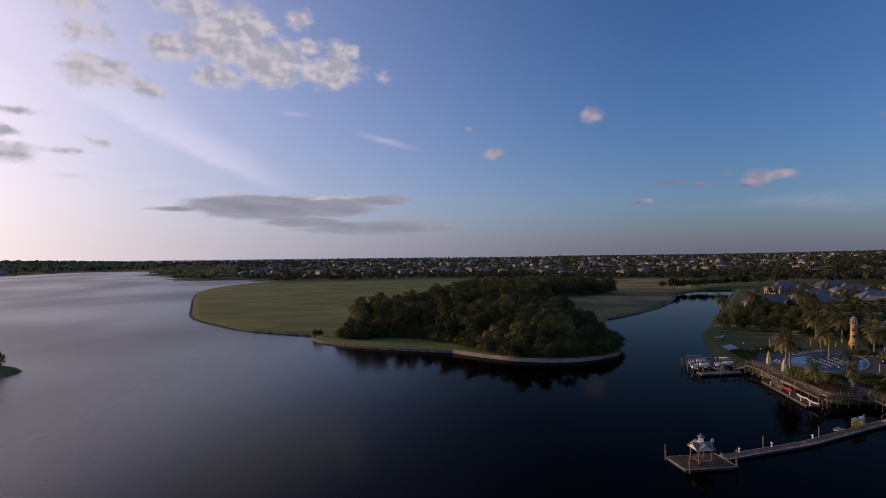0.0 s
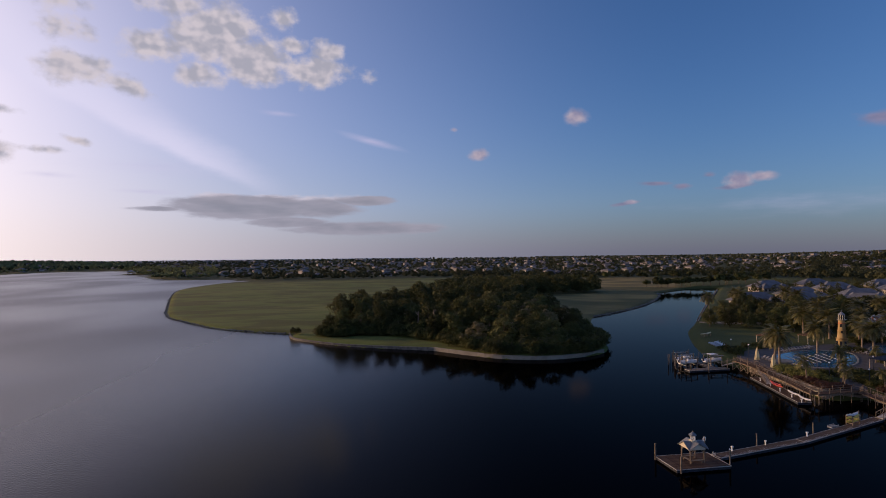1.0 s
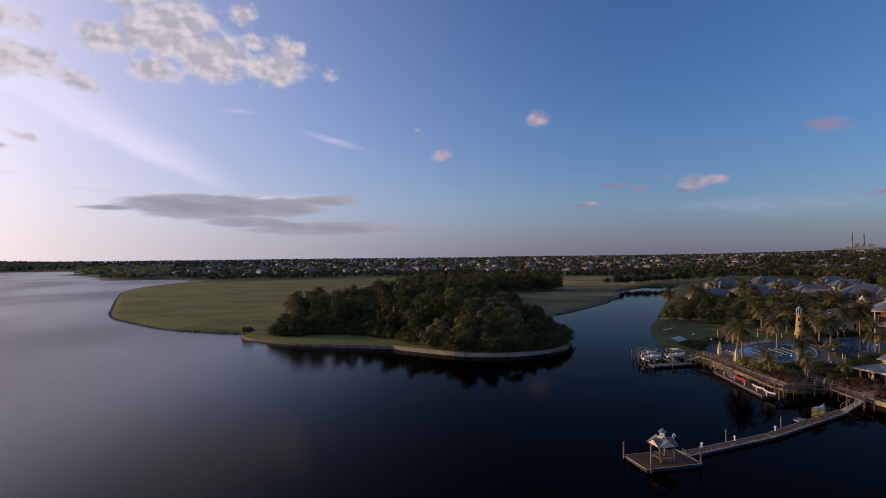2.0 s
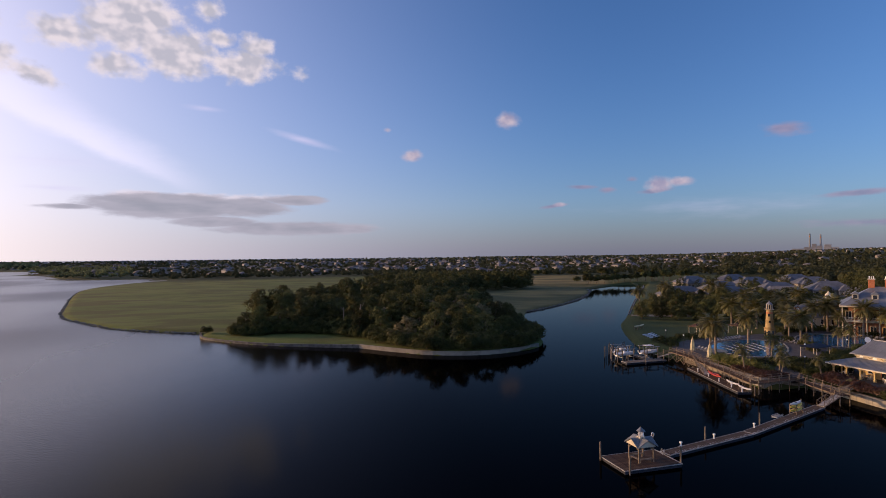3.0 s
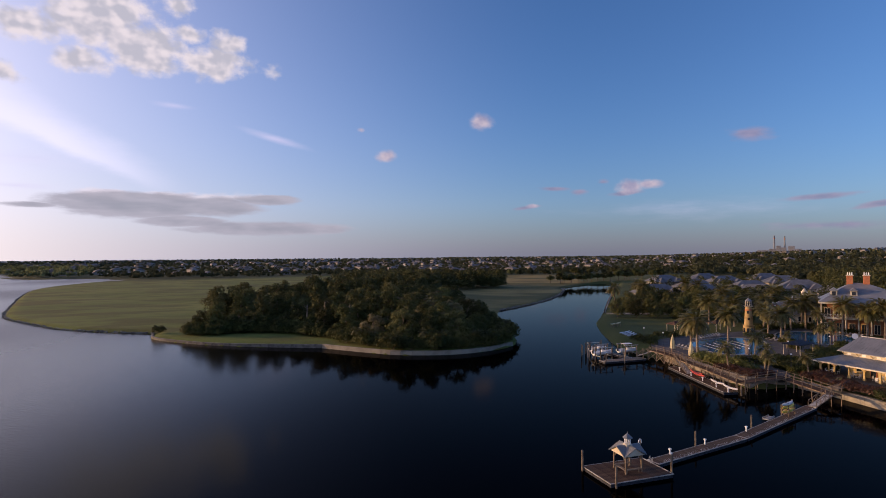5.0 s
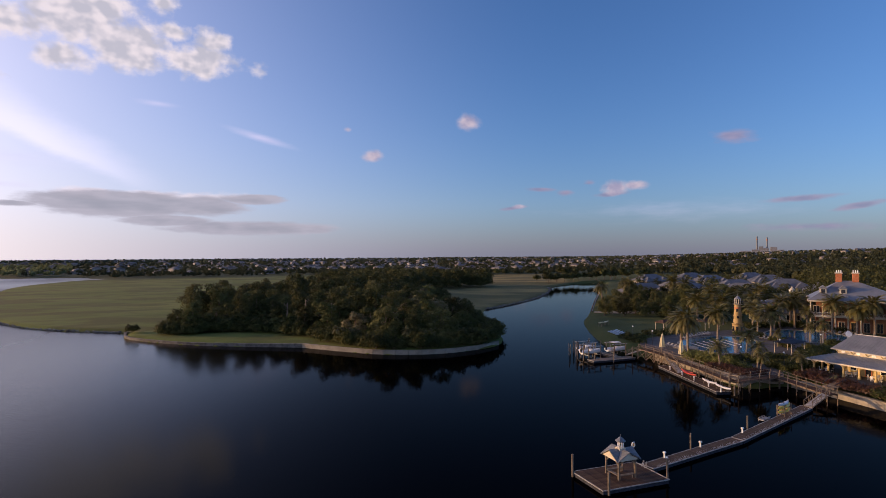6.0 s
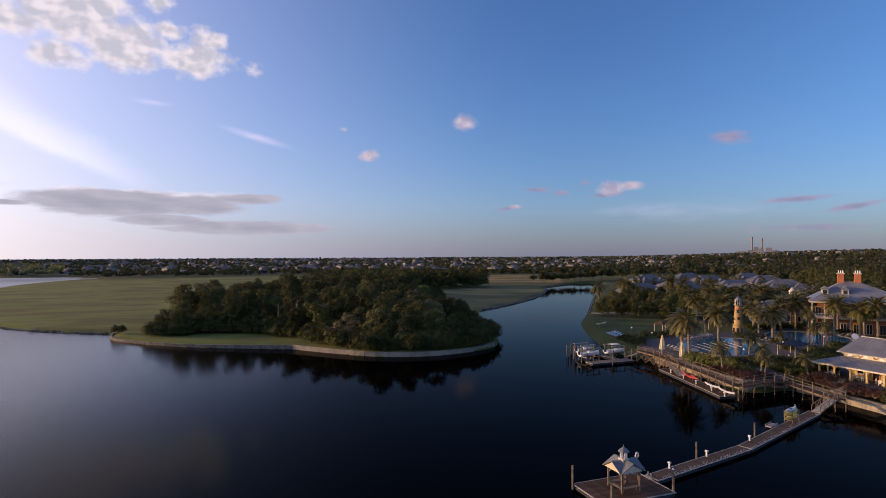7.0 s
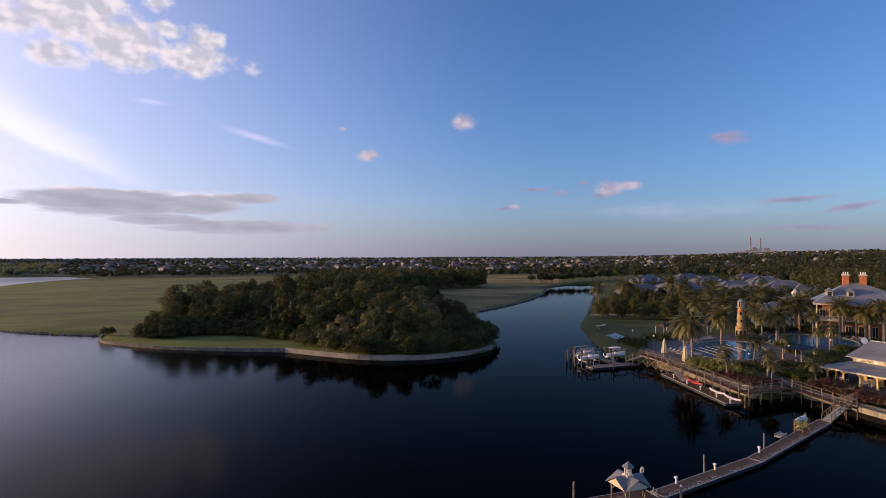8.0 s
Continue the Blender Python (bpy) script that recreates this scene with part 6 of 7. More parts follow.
def lighthouse(x, y):
    """A tapered ornamental lighthouse."""
    root = thing("lighthouse", "tapered ochre ornamental lighthouse with railed lantern top", "lighthouse", local_frame(x, y, RES_Z, 0))
    bm = bmesh.new()
    rod(bm, (0, 0, 0), (0, 0, 8.2), 1.42, 0.86, 20)
    tw = part("tower", bm, M_OCHRE, root, soft=False)
    for z, r in ((2.4, 1.66), (4.9, 1.28)):
        bm = bmesh.new()
        rod(bm, (0, 0, z - 0.35), (0, 0, z), r - 0.45, r, 20)
        rod(bm, (0, 0, z), (0, 0, z + 0.18), r, r, 20)
        part("ledge", bm, M_OCHRE, tw, "moulded ledge")
    bm = bmesh.new()
    rod(bm, (0, 0, 0), (0, 0, 2.2), 1.65, 1.5, 20)
    part("plinth", bm, M_OCHRE, root)
    for k in range(8):
        a = k * math.pi / 4
        bm = bmesh.new()
        box(bm, 1.50, 1.64, -0.32, 0.32, 0.3, 1.7, 0.02)
        bmesh.ops.transform(bm, matrix=Matrix.Rotation(a, 4, "Z"), verts=bm.verts)
        part("window", bm, M_GLASS, root)
    for z, a in ((2.2, -2.4), (4.6, -2.2), (6.6, -2.4)):
        r = 1.42 - 0.56 * z / 8.2
        bm = bmesh.new()
        box(bm, r - 0.05, r + 0.08, -0.28, 0.28, z - 0.45, z + 0.45, 0.02)
        bmesh.ops.transform(bm, matrix=Matrix.Rotation(a, 4, "Z"), verts=bm.verts)
        part("window", bm, M_GLASS, tw)
    bm = bmesh.new()
    rod(bm, (0, 0, 7.0), (0, 0, 7.5), 0.97, 0.94, 20)
    part("band", bm, M_BRICK, tw, "terracotta band")
    bm = bmesh.new()
    rod(bm, (0, 0, 8.2), (0, 0, 8.45), 1.05, 1.45, 20)
    part("gallery", bm, M_CREAM, root)
    for k in range(10):
        a = k * math.pi / 5
        bm = bmesh.new()
        rod(bm, (1.42 * math.cos(a), 1.42 * math.sin(a), 8.45), (1.42 * math.cos(a), 1.42 * math.sin(a), 9.25), 0.035, 0.035, 5)
        b = a + math.pi / 5
        rod(bm, (1.42 * math.cos(a), 1.42 * math.sin(a), 9.22), (1.42 * math.cos(b), 1.42 * math.sin(b), 9.22), 0.035, 0.035, 5)
        part("railing", bm, M_DARK, root)
    bm = bmesh.new()
    rod(bm, (0, 0, 8.45), (0, 0, 9.9), 0.80, 0.80, 10)
    lan = part("lantern", bm, M_GLASS, root, "dark glazed lantern")
    for k in range(10):
        a = k * math.pi / 5
        bm = bmesh.new()
        rod(bm, (0.82 * math.cos(a), 0.82 * math.sin(a), 8.45), (0.82 * math.cos(a), 0.82 * math.sin(a), 9.92), 0.09, 0.09, 6)
        part("glazing_bar", bm, M_CREAM, lan)
    bm = bmesh.new()
    rod(bm, (0, 0, 9.9), (0, 0, 10.15), 1.0, 0.95, 10)
    rod(bm, (0, 0, 10.15), (0, 0, 10.9), 0.85, 0.12, 10)
    rod(bm, (0, 0, 10.9), (0, 0, 11.5), 0.05, 0.02, 6)
    part("lantern_roof", bm, M_METALROOF, root)


lighthouse(131.8, 183.0)


def folded_umbrella(x, y, stripe=False):
    root = thing("umbrella", "tall closed pale yellow canvas umbrella by the pool", "umbrella", local_frame(x, y, RES_Z, 20), "closed umbrellas")
    bm = bmesh.new()
    rod(bm, (0, 0, 0), (0, 0, 4.0), 0.045, 0.04, 8)
    part("pole", bm, M_TIMBER, root)
    bm = bmesh.new()
    n = 16
    prev = None
    for k, (z, r) in enumerate(((0.55, 0.74), (1.5, 0.64), (2.6, 0.47), (3.5, 0.25), (3.95, 0.06))):
        cur = [bm.verts.new((r * (1.0 if i % 2 else 0.72) * math.cos(i * 2 * math.pi / n), r * (1.0 if i % 2 else 0.72) * math.sin(i * 2 * math.pi / n), z)) for i in range(n)]
        if prev:
            for i in range(n):
                bm.faces.new([prev[i], prev[(i + 1) % n], cur[(i + 1) % n], cur[i]])
        prev = cur
    bm.faces.new(prev)
    part("canopy", bm, M_CANVAS, root, "pleated pale yellow canvas")
    bm = bmesh.new()
    rod(bm, (0, 0, 3.95), (0, 0, 4.2), 0.08, 0.02, 8)
    part("finial", bm, M_BRICK, root)
    bm = bmesh.new()
    rod(bm, (0, 0, 0), (0, 0, 0.16), 0.42, 0.36, 12)
    part("base", bm, M_CONCRETE, root)


folded_umbrella(91.3, 160.3)
folded_umbrella(89.5, 150.0)


def lounger_mesh():
    root = thing("sun_lounger", "pale grey sun lounger on the pool terrace", "sun lounger", local_frame(118, 178.5, RES_Z + 0.06, 60), "pool loungers")
    bm = bmesh.new()
    box(bm, -0.95, 0.35, -0.32, 0.32, 0.30, 0.38, 0.02)
    part("seat", bm, M_DOCKEDGE, root)
    bm = bmesh.new()
    bar(bm, (0.35, 0, 0.35), (0.95, 0, 0.75), 0.64, 0.08)
    part("backrest", bm, M_DOCKEDGE, root)
    for x in (-0.8, 0.5):
        for y in (-0.25, 0.25):
            bm = bmesh.new()
            box(bm, x - 0.03, x + 0.03, y - 0.03, y + 0.03, 0, 0.30)
            part("leg", bm, M_DOCKEDGE, root)
    return root


LOUNGER = lounger_mesh()
loungers = [(107 + i * 1.35, 174.6 + i * 0.62, 115) for i in range(11)] + [(127.2 + i * 0.3, 173.5 - i * 1.5, 20) for i in range(5)] + [(155 + i * 0.45, 176 - i * 1.5, 25) for i in range(6)] + [(95.5, 165 - i * 1.5, 0) for i in range(4)]
for x, y, a in loungers:
    copy_thing(LOUNGER, local_frame(x, y, RES_Z + 0.06, a))


def shade_shelter(x, y, turn, mtl, w=3.2):
    root = thing("shade_shelter", "dark flat-topped poolside shade shelter", "shelter", local_frame(x, y, RES_Z + 0.06, turn), "shade shelters")
    bm = bmesh.new()
    hip(bm, -w, w, -w * 0.7, w * 0.7, 2.5, 3.4, w * 0.7, 0.15)
    part("roof", bm, mtl, root)
    for sx in (-1, 1):
        for sy in (-1, 1):
            bm = bmesh.new()
            rod(bm, (sx * (w - 0.3), sy * (w * 0.7 - 0.3), 0), (sx * (w - 0.3), sy * (w * 0.7 - 0.3), 2.55), 0.09, 0.09, 8)
            part("post", bm, M_CREAM, root)


shade_shelter(117.5, 148.5, 20, M_DARK)
shade_shelter(126.5, 190.0, 10, M_DECK, 3.2)
shade_shelter(112.0, 190.5, 15, M_DECK, 2.6)


def lamp_post(x, y, h=3.6):
    z = height_at(x, y)
    root = thing("garden_lamp", "slim dark garden lamp post with pale globe", "lamp post", local_frame(x, y, z, 0), "garden lamps")
    bm = bmesh.new()
    rod(bm, (0, 0, 0), (0, 0, h), 0.06, 0.045, 8)
    part("post", bm, M_DARK, root)
    bm = bmesh.new()
    bmesh.ops.create_icosphere(bm, subdivisions=2, radius=0.2, matrix=Matrix.Translation((0, 0, h + 0.15)))
    part("globe", bm, M_WHITE, root, "white glass globe", True)


for x, y in ((96.2, 139.0), (99.4, 130.8), (104.8, 146.0), (92.2, 166.0), (92.5, 176.0), (112, 145.5), (128, 150)):
    lamp_post(x, y)

# ---------------------------------------------------------------- planting in the grounds
FROND_BIG = frond_mesh("frond", 4.4, 0.95, 28, 0.48, 0.72, M_FROND)
FROND_SMALL = frond_mesh("frond", 2.6, 0.70, 18, 0.55, 0.85, M_FROND)
PALMS = [palm_proto("palm_tree", "tall date palm with a full arching olive crown", 31, 7.4, 0.34, FROND_BIG, 42),
         palm_proto("palm_tree", "date palm with a broad dense olive crown", 32, 8.8, 0.32, FROND_BIG, 40, 0.5),
         palm_proto("palm_tree", "slender young palm with a loose crown", 33, 5.4, 0.19, FROND_SMALL, 20, 0.5)]
PALM_AT = [(93.8, 156.4, 0, 1.22), (90.6, 149.0, 1, 0.82), (88.9, 136.5, 2, 1.0), (94.9, 132.9, 2, 0.86), (93.1, 129.9, 2, 0.60), (101.7, 144.0, 2, 1.12), (99.6, 126.6, 2, 0.78), (98.7, 119.4, 2, 0.74),
           (116.0, 171.7, 0, 0.92), (130.2, 168.3, 0, 1.0), (121.2, 156.2, 2, 0.72), (133.2, 158.6, 2, 0.9), (134.9, 156.8, 2, 0.95), (155.0, 172.4, 1, 0.98), (158.0, 167.2, 0, 1.0), (161.0, 164.4, 1, 0.98),
           (150.0, 186.5, 1, 0.95), (155.0, 186.0, 1, 1.0), (157.5, 182.5, 0, 1.05), (140.5, 187.0, 0, 0.92), (134.6, 178.2, 0, 0.86), (146.0, 193.0, 1, 1.0), (138.5, 198.0, 0, 1.0), (163.0, 196.0, 0, 1.0), (170.0, 200.0, 1, 1.0),
           (152.0, 178.0, 2, 1.1), (146.0, 184.5, 2, 1.1), (166.5, 160.0, 0, 1.0), (134.0, 205.0, 0, 1.0), (142.0, 208.0, 1, 1.1), (162.0, 300.0, 0, 1.2), (154.0, 282.0, 1, 1.0), (178.0, 283.0, 0, 1.25), (170.0, 262.0, 1, 1.1),
           (131.0, 266.0, 2, 1.7), (190.0, 240.0, 0, 1.1), (172.0, 228.0, 0, 1.1), (160.0, 232.0, 1, 1.05)]
rng = np.random.default_rng(9)
for i, (x, y, k, s) in enumerate(PALM_AT):
    if i < 3:
        k2 = (0, 1, 2)[i]
        PALMS[k2].matrix_world = Matrix.Translation((x, y, height_at(x, y))) @ Matrix.Rotation(rng.uniform(0, 6), 4, "Z")
    else:
        plant(PALMS[k], x, y, rng.uniform(0, 6.28), s * rng.uniform(0.94, 1.06))

SHRUB = bush_proto("shrub", "rounded dark green garden shrub", 41, 1.7, 1.6, 420, 0.16, M_SHRUB)
RED = bush_proto("shrub", "low russet red garden shrub", 42, 1.2, 1.3, 360, 0.14, M_REDSHRUB)
LIME = bush_proto("shrub", "rounded yellow-green garden shrub", 43, 1.6, 1.6, 420, 0.15, M_LIMESHRUB)
SHRUB.matrix_world = Matrix.Translation((101, 138, RES_Z))
RED.matrix_world = Matrix.Translation((90.5, 131, RES_Z))
LIME.matrix_world = Matrix.Translation((91.4, 143.6, RES_Z))


def bed(proto, line, n, wander, lo, hi):
    pts = curve_through(line, 12)
    for i in range(n):
        p = pts[int(i * (len(pts) - 1) / max(1, n - 1))]
        x, y = p.x + rng.normal() * wander, p.y + rng.normal() * wander
        plant(proto, x, y, rng.uniform(0, 6.28), rng.uniform(lo, hi), max(height_at(x, y), RES_Z - 0.15))


for i in range(16):
    u = i / 15
    plant(PALMS[2], 14 + 36 * u + rng.normal() * 1.2, 197.5 - 9.5 * math.sin(u * 2.6) + rng.normal() * 1.2, rng.uniform(0, 6.28), rng.uniform(0.45, 0.85))
bed(LIME, [(90.2, 148), (91.2, 142), (92.4, 137)], 11, 0.7, 1.2, 1.9)
bed(RED, [(89.2, 139), (89.2, 133), (89.6, 130), (93, 130.2)], 26, 0.6, 0.8, 1.3)
bed(RED, [(99.8, 125.5), (99.8, 119), (99.8, 112), (99.8, 102)], 40, 0.6, 0.9, 1.5)
bed(RED, [(101.4, 126.5), (101.6, 122)], 12, 0.7, 0.9, 1.5)
bed(SHRUB, [(100.6, 130), (104, 132.5), (109, 133)], 14, 0.8, 0.9, 1.5)
bed(SHRUB, [(101.2, 112), (101.2, 100)], 16, 0.5, 0.7, 1.0)
bed(SHRUB, [(100.6, 126), (100.6, 119)], 8, 0.7, 0.6, 0.9)
bed(SHRUB, [(91, 138), (91.4, 132)], 8, 0.9, 0.6, 0.9)
bed(SHRUB, [(97.5, 142), (104, 138.5), (110, 138), (117, 141)], 22, 1.6, 0.9, 1.6)
bed(SHRUB, [(99.5, 133.5), (104, 136), (110, 135.5)], 12, 0.8, 0.8, 1.3)
bed(SHRUB, [(119, 146), (128, 148), (138, 151)], 20, 1.6, 0.8, 1.4)
bed(SHRUB, [(126, 176), (129, 170), (127, 160), (123, 155)], 13, 1.0, 0.8, 1.2)
bed(SHRUB, [(99.8, 100), (99.8, 110)], 10, 0.6, 0.7, 1.0)
bed(SHRUB, [(91, 172), (94, 178), (104, 182), (116, 186)], 18, 1.2, 0.8, 1.5)
bed(SHRUB, [(140, 185), (152, 190), (158, 186), (162, 172)], 24, 1.6, 0.9, 1.6)

GROVE = [(126, 248), (124, 236), (128, 226), (136, 210), (150, 204), (158, 226), (176, 240), (196, 236), (214, 260), (208, 292), (186, 282), (168, 280), (168, 304), (154, 284), (139, 258)]
spots = [(115, 234), (121.5, 231)] + scatter(rng, GROVE, 85, 5.8, [(115, 234), (121.5, 231)])
for x, y in spots:
    plant(TREES[int(rng.integers(0, 3))], x, y, rng.uniform(0, 6.28), rng.uniform(0.58, 0.82))
east = scatter(rng, [(176, 190), (190, 150), (230, 170), (320, 240), (420, 330), (380, 400), (300, 330), (230, 250)], 190, 7.6)
joined_trees("resort_woods", "dense olive woods behind the clubhouse", east, rng.uniform(0.75, 1.15, len(east)), 8, 700, M_WOOD, 1.6)

# ---------------------------------------------------------------- town houses behind the grove
def townhouse(seed):
    rng = np.random.default_rng(seed)
    root = thing("townhouse", "pale townhouse block under broad blue-grey hipped roofs", "house", Matrix(), "townhouse blocks")
    w, d, h = 12.0, 8.0, 3.5
    bm = bmesh.new()
    box(bm, -w + 0.8, w - 0.8, -d + 0.8, d - 0.8, -0.5, h)
    part("wall", bm, M_HOUSE, root)
    bm = bmesh.new()
    hip(bm, -w - 0.4, w + 0.4, -d - 0.4, d + 0.4, h, h + 4.9, d, 0.3)
    part("roof", bm, M_TILEROOF, root, "blue-grey hipped roof")
    for s in (-0.55, 0.5):
        bm = bmesh.new()
        hip(bm, w * s - 3.6, w * s + 3.6, -d - 3.0, -d + 5.0, h - 0.4, h + 3.0, 3.4, 0.3)
        part("bay_roof", bm, M_TILEROOF, root)
        bm = bmesh.new()
        box(bm, w * s - 3.0, w * s + 3.0, -d - 2.4, -d + 0.79, -0.5, h - 0.4)
        part("bay_wall", bm, M_HOUSE, root)
        for k in (-1.4, 1.4):
            for z in (0.9,):
                bm = bmesh.new()
                box(bm, w * s + k - 0.6, w * s + k + 0.6, -d - 2.47, -d - 2.403, z, z + 1.5)
                part("window", bm, M_GLASS, root)
    for z in (0.9,):
        for k in range(5):
            bm = bmesh.new()
            y = -d + 2.4 + k * 2.7
            box(bm, -w + 0.73, -w + 0.797, y - 0.5, y + 0.5, z, z + 1.5)
            part("window", bm, M_GLASS, root)
    return root


TH = townhouse(1)
th_at = [(176, 306, 30), (196, 296, 40), (222, 288, -10), (226, 345, 35), (248, 325, 25), (276, 318, 10), (252, 420, 40), (282, 392, 30), (312, 372, 20), (340, 352, 12), (300, 440, 35), (335, 415, 28),
         (372, 372, 10), (395, 412, 20), (262, 275, 0), (300, 290, -5)]
for i, (x, y, a) in enumerate(th_at):
    m = local_frame(x, y, height_at(x, y), a - 40)
    if i == 0:
        TH.matrix_world = m
    else:
        copy_thing(TH, m)
rng = np.random.default_rng(77)
th_pos = [(x, y) for x, y, a in th_at]
between = [p for p in scatter(rng, [(165, 320), (200, 265), (300, 260), (410, 350), (400, 430), (290, 470), (220, 400)], 120, 7.0) if all(math.hypot(p[0] - a, p[1] - b) > 15 for a, b in th_pos)]
joined_trees("townhouse_trees", "dark garden trees between the townhouses", between, rng.uniform(0.5, 0.75, len(between)), 18, 560, M_WOOD, 1.6)

# timber bulkhead with posts along the channel
bulk = thing("bulkhead", "dark timber bulkhead with pale capping along the channel", "seawall", kind="structure")
bl = curve_through([(120.5, 256), (149, 308), (190, 381), (231, 454)], 12)
for a, b in zip(bl, bl[1:]):
    d = b - a
    bm = bmesh.new()
    bar(bm, (a.x, a.y, 0.4), (b.x, b.y, 0.4), 0.4, 2.4)
    part("panel", bm, M_TIMBER, bulk)
    bm = bmesh.new()
    bar(bm, (a.x, a.y, 1.68), (b.x, b.y, 1.68), 0.9, 0.16)
    part("capping", bm, M_DOCKEDGE, bulk)
    bm = bmesh.new()
    rod(bm, (a.x, a.y, -0.8), (a.x, a.y, 2.6), 0.2, 0.18, 7)
    part("post", bm, M_TIMBER, bulk)

# round-headed trees along the channel's end
ROUND = tree_proto("tree", "round-headed dark street tree on the bank", 17, 7.0, 3.6, 0.2, 9, 520, 0.6, M_LEAF, 0.42)
row = curve_through([(196, 492), (214, 500), (236, 508), (262, 508), (285, 520), (330, 545)], 4)
ROUND.matrix_world = Matrix.Translation((190, 494, height_at(190, 494)))
for p in row:
    plant(ROUND, p.x + rng.normal(), p.y + rng.normal(), rng.uniform(0, 6.28), rng.uniform(1.0, 1.5))
for i in range(34):
    u = i / 33
    x, y = 120 + 420 * u + rng.normal() * 5, 620 + 40 * math.sin(u * 5) + rng.normal() * 5
    plant(ROUND, x, y, rng.uniform(0, 6.28), rng.uniform(0.8, 1.3))


# ---------------------------------------------------------------- the far suburb
def house_proto(kind):
    root = thing("house", "pale stucco suburban house with a hipped roof", "house", Matrix(), "suburban houses")
    w, d, h = ((8.5, 6.5, 3.2), (7.5, 6.5, 6.0), (10.0, 7.0, 3.4), (8.0, 7.5, 6.2))[kind]
    bm = bmesh.new()
    box(bm, -w, w, -d, d, -1.0, h)
    if kind in (1, 2):
        box(bm, w * 0.2, w * 0.9, -d - 3.0, -d - 0.003, -1.0, 3.0)
    part("wall", bm, M_HOUSE, root)
    bm = bmesh.new()
    hip(bm, -w - 0.6, w + 0.6, -d - 0.6, d + 0.6, h, h + 3.0, d, 0.25)
    if kind in (1, 2):
        gable_bm = bm
        hip(gable_bm, w * 0.2 - 0.5, w * 0.9 + 0.5, -d - 3.6, -d + 3.5, 3.0, 5.2, 2.4, 0.25)
    part("roof", bm, M_HOUSEROOF, root)
    return root


HOUSES = [house_proto(k) for k in range(4)]
rng = np.random.default_rng(123)
house_at = []   # x, y of every house
cand_r = 680 * (3300 / 680) ** rng.random(6500)
cand_a = np.radians(rng.uniform(-46, 62, 6500))
cx, cy = cand_r * np.sin(cand_a), cand_r * np.cos(cand_a)
cd = lake_distance(cx, cy)
for x, y, d, r, a in zip(cx, cy, cd, cand_r, np.degrees(cand_a)):
    if d < 18 or len(house_at) >= 950:
        continue
    if r < 825 + 50 * math.sin(a * 0.3) or (a > 30 and r < 900) or (a < -28 and r < 1150):
        continue
    if any((x - p) ** 2 + (y - q) ** 2 < (19 + r * 0.004) ** 2 for p, q in house_at):
        continue
    house_at.append((x, y))
house_at.sort(key=lambda p: math.hypot(*p))
NEAR_HOUSES, far_houses = house_at[:300], house_at[300:]
hz = land_height(np.array([p[0] for p in NEAR_HOUSES]), np.array([p[1] for p in NEAR_HOUSES]))
for i, ((x, y), z) in enumerate(zip(NEAR_HOUSES, hz)):
    k = int(rng.integers(0, 4))
    m = local_frame(x, y, float(z), rng.choice([0, 90, 180, 270]) + rng.normal() * 18 + 20) @ Matrix.Scale(rng.uniform(0.78, 1.05), 4)
    if i < 4:
        HOUSES[i].matrix_world = m
    else:
        copy_thing(HOUSES[k], m)


def joined_houses(name, label, places, seed):
    """Far houses in one mesh: walls and hipped roofs with eaves, each of its own size and turn."""
    rng = np.random.default_rng(seed)
    px_, py_ = np.array([p[0] for p in places]), np.array([p[1] for p in places])
    pz = land_height(px_, py_)
    vs, fs, which = [], [], []
    for x, y, z in zip(px_, py_, pz):
        a = math.radians(20 + 90 * rng.integers(0, 2) + rng.normal() * 16)
        w, d, h, rise = rng.uniform(6.5, 10), rng.uniform(5, 7), rng.choice([3.2, 5.8]), rng.uniform(2.4, 3.6)
        e = 0.6
        loc = [(-w, -d, -1), (w, -d, -1), (w, d, -1), (-w, d, -1), (-w, -d, h), (w, -d, h), (w, d, h), (-w, d, h)]
        loc += [(-w - e, -d - e, h), (w + e, -d - e, h), (w + e, d + e, h), (-w - e, d + e, h), (-w + d, 0, h + rise), (w - d, 0, h + rise)]
        k, c, sn = len(vs), math.cos(a), math.sin(a)
        vs += [(x + u * c - v * sn, y + u * sn + v * c, z + q) for u, v, q in loc]
        for f in ((0, 1, 5, 4), (1, 2, 6, 5), (2, 3, 7, 6), (3, 0, 4, 7)):
            fs.append([k + i for i in f])
            which.append(0)
        for f in ((8, 9, 13, 12), (10, 11, 12, 13), (9, 10, 13), (11, 8, 12), (11, 10, 9, 8)):
            fs.append([k + i for i in f])
            which.append(1)
    me = raw_mesh(name, vs, fs, M_FARHOUSE)
    me.materials.append(M_FARROOF)
    me.polygons.foreach_set("material_index", which)
    return tagged(new(name, me), label, "houses", kind="stuff")


joined_houses("far_suburb_houses", "pale hip-roofed houses of the distant suburb", far_houses, 31)

# ---------------------------------------------------------------- far woods as joined canopies
_ico = bmesh.new()
bmesh.ops.create_icosphere(_ico, subdivisions=2, radius=1.0)
ICO_V = np.array([v.co[:] for v in _ico.verts])
ICO_F = np.array([[v.index for v in f.verts] for f in _ico.faces])
_ico.free()
_ico = bmesh.new()
bmesh.ops.create_icosphere(_ico, subdivisions=1, radius=1.0)
ICO1_V = np.array([v.co[:] for v in _ico.verts])
ICO1_F = np.array([[v.index for v in f.verts] for f in _ico.faces])
_ico.free()


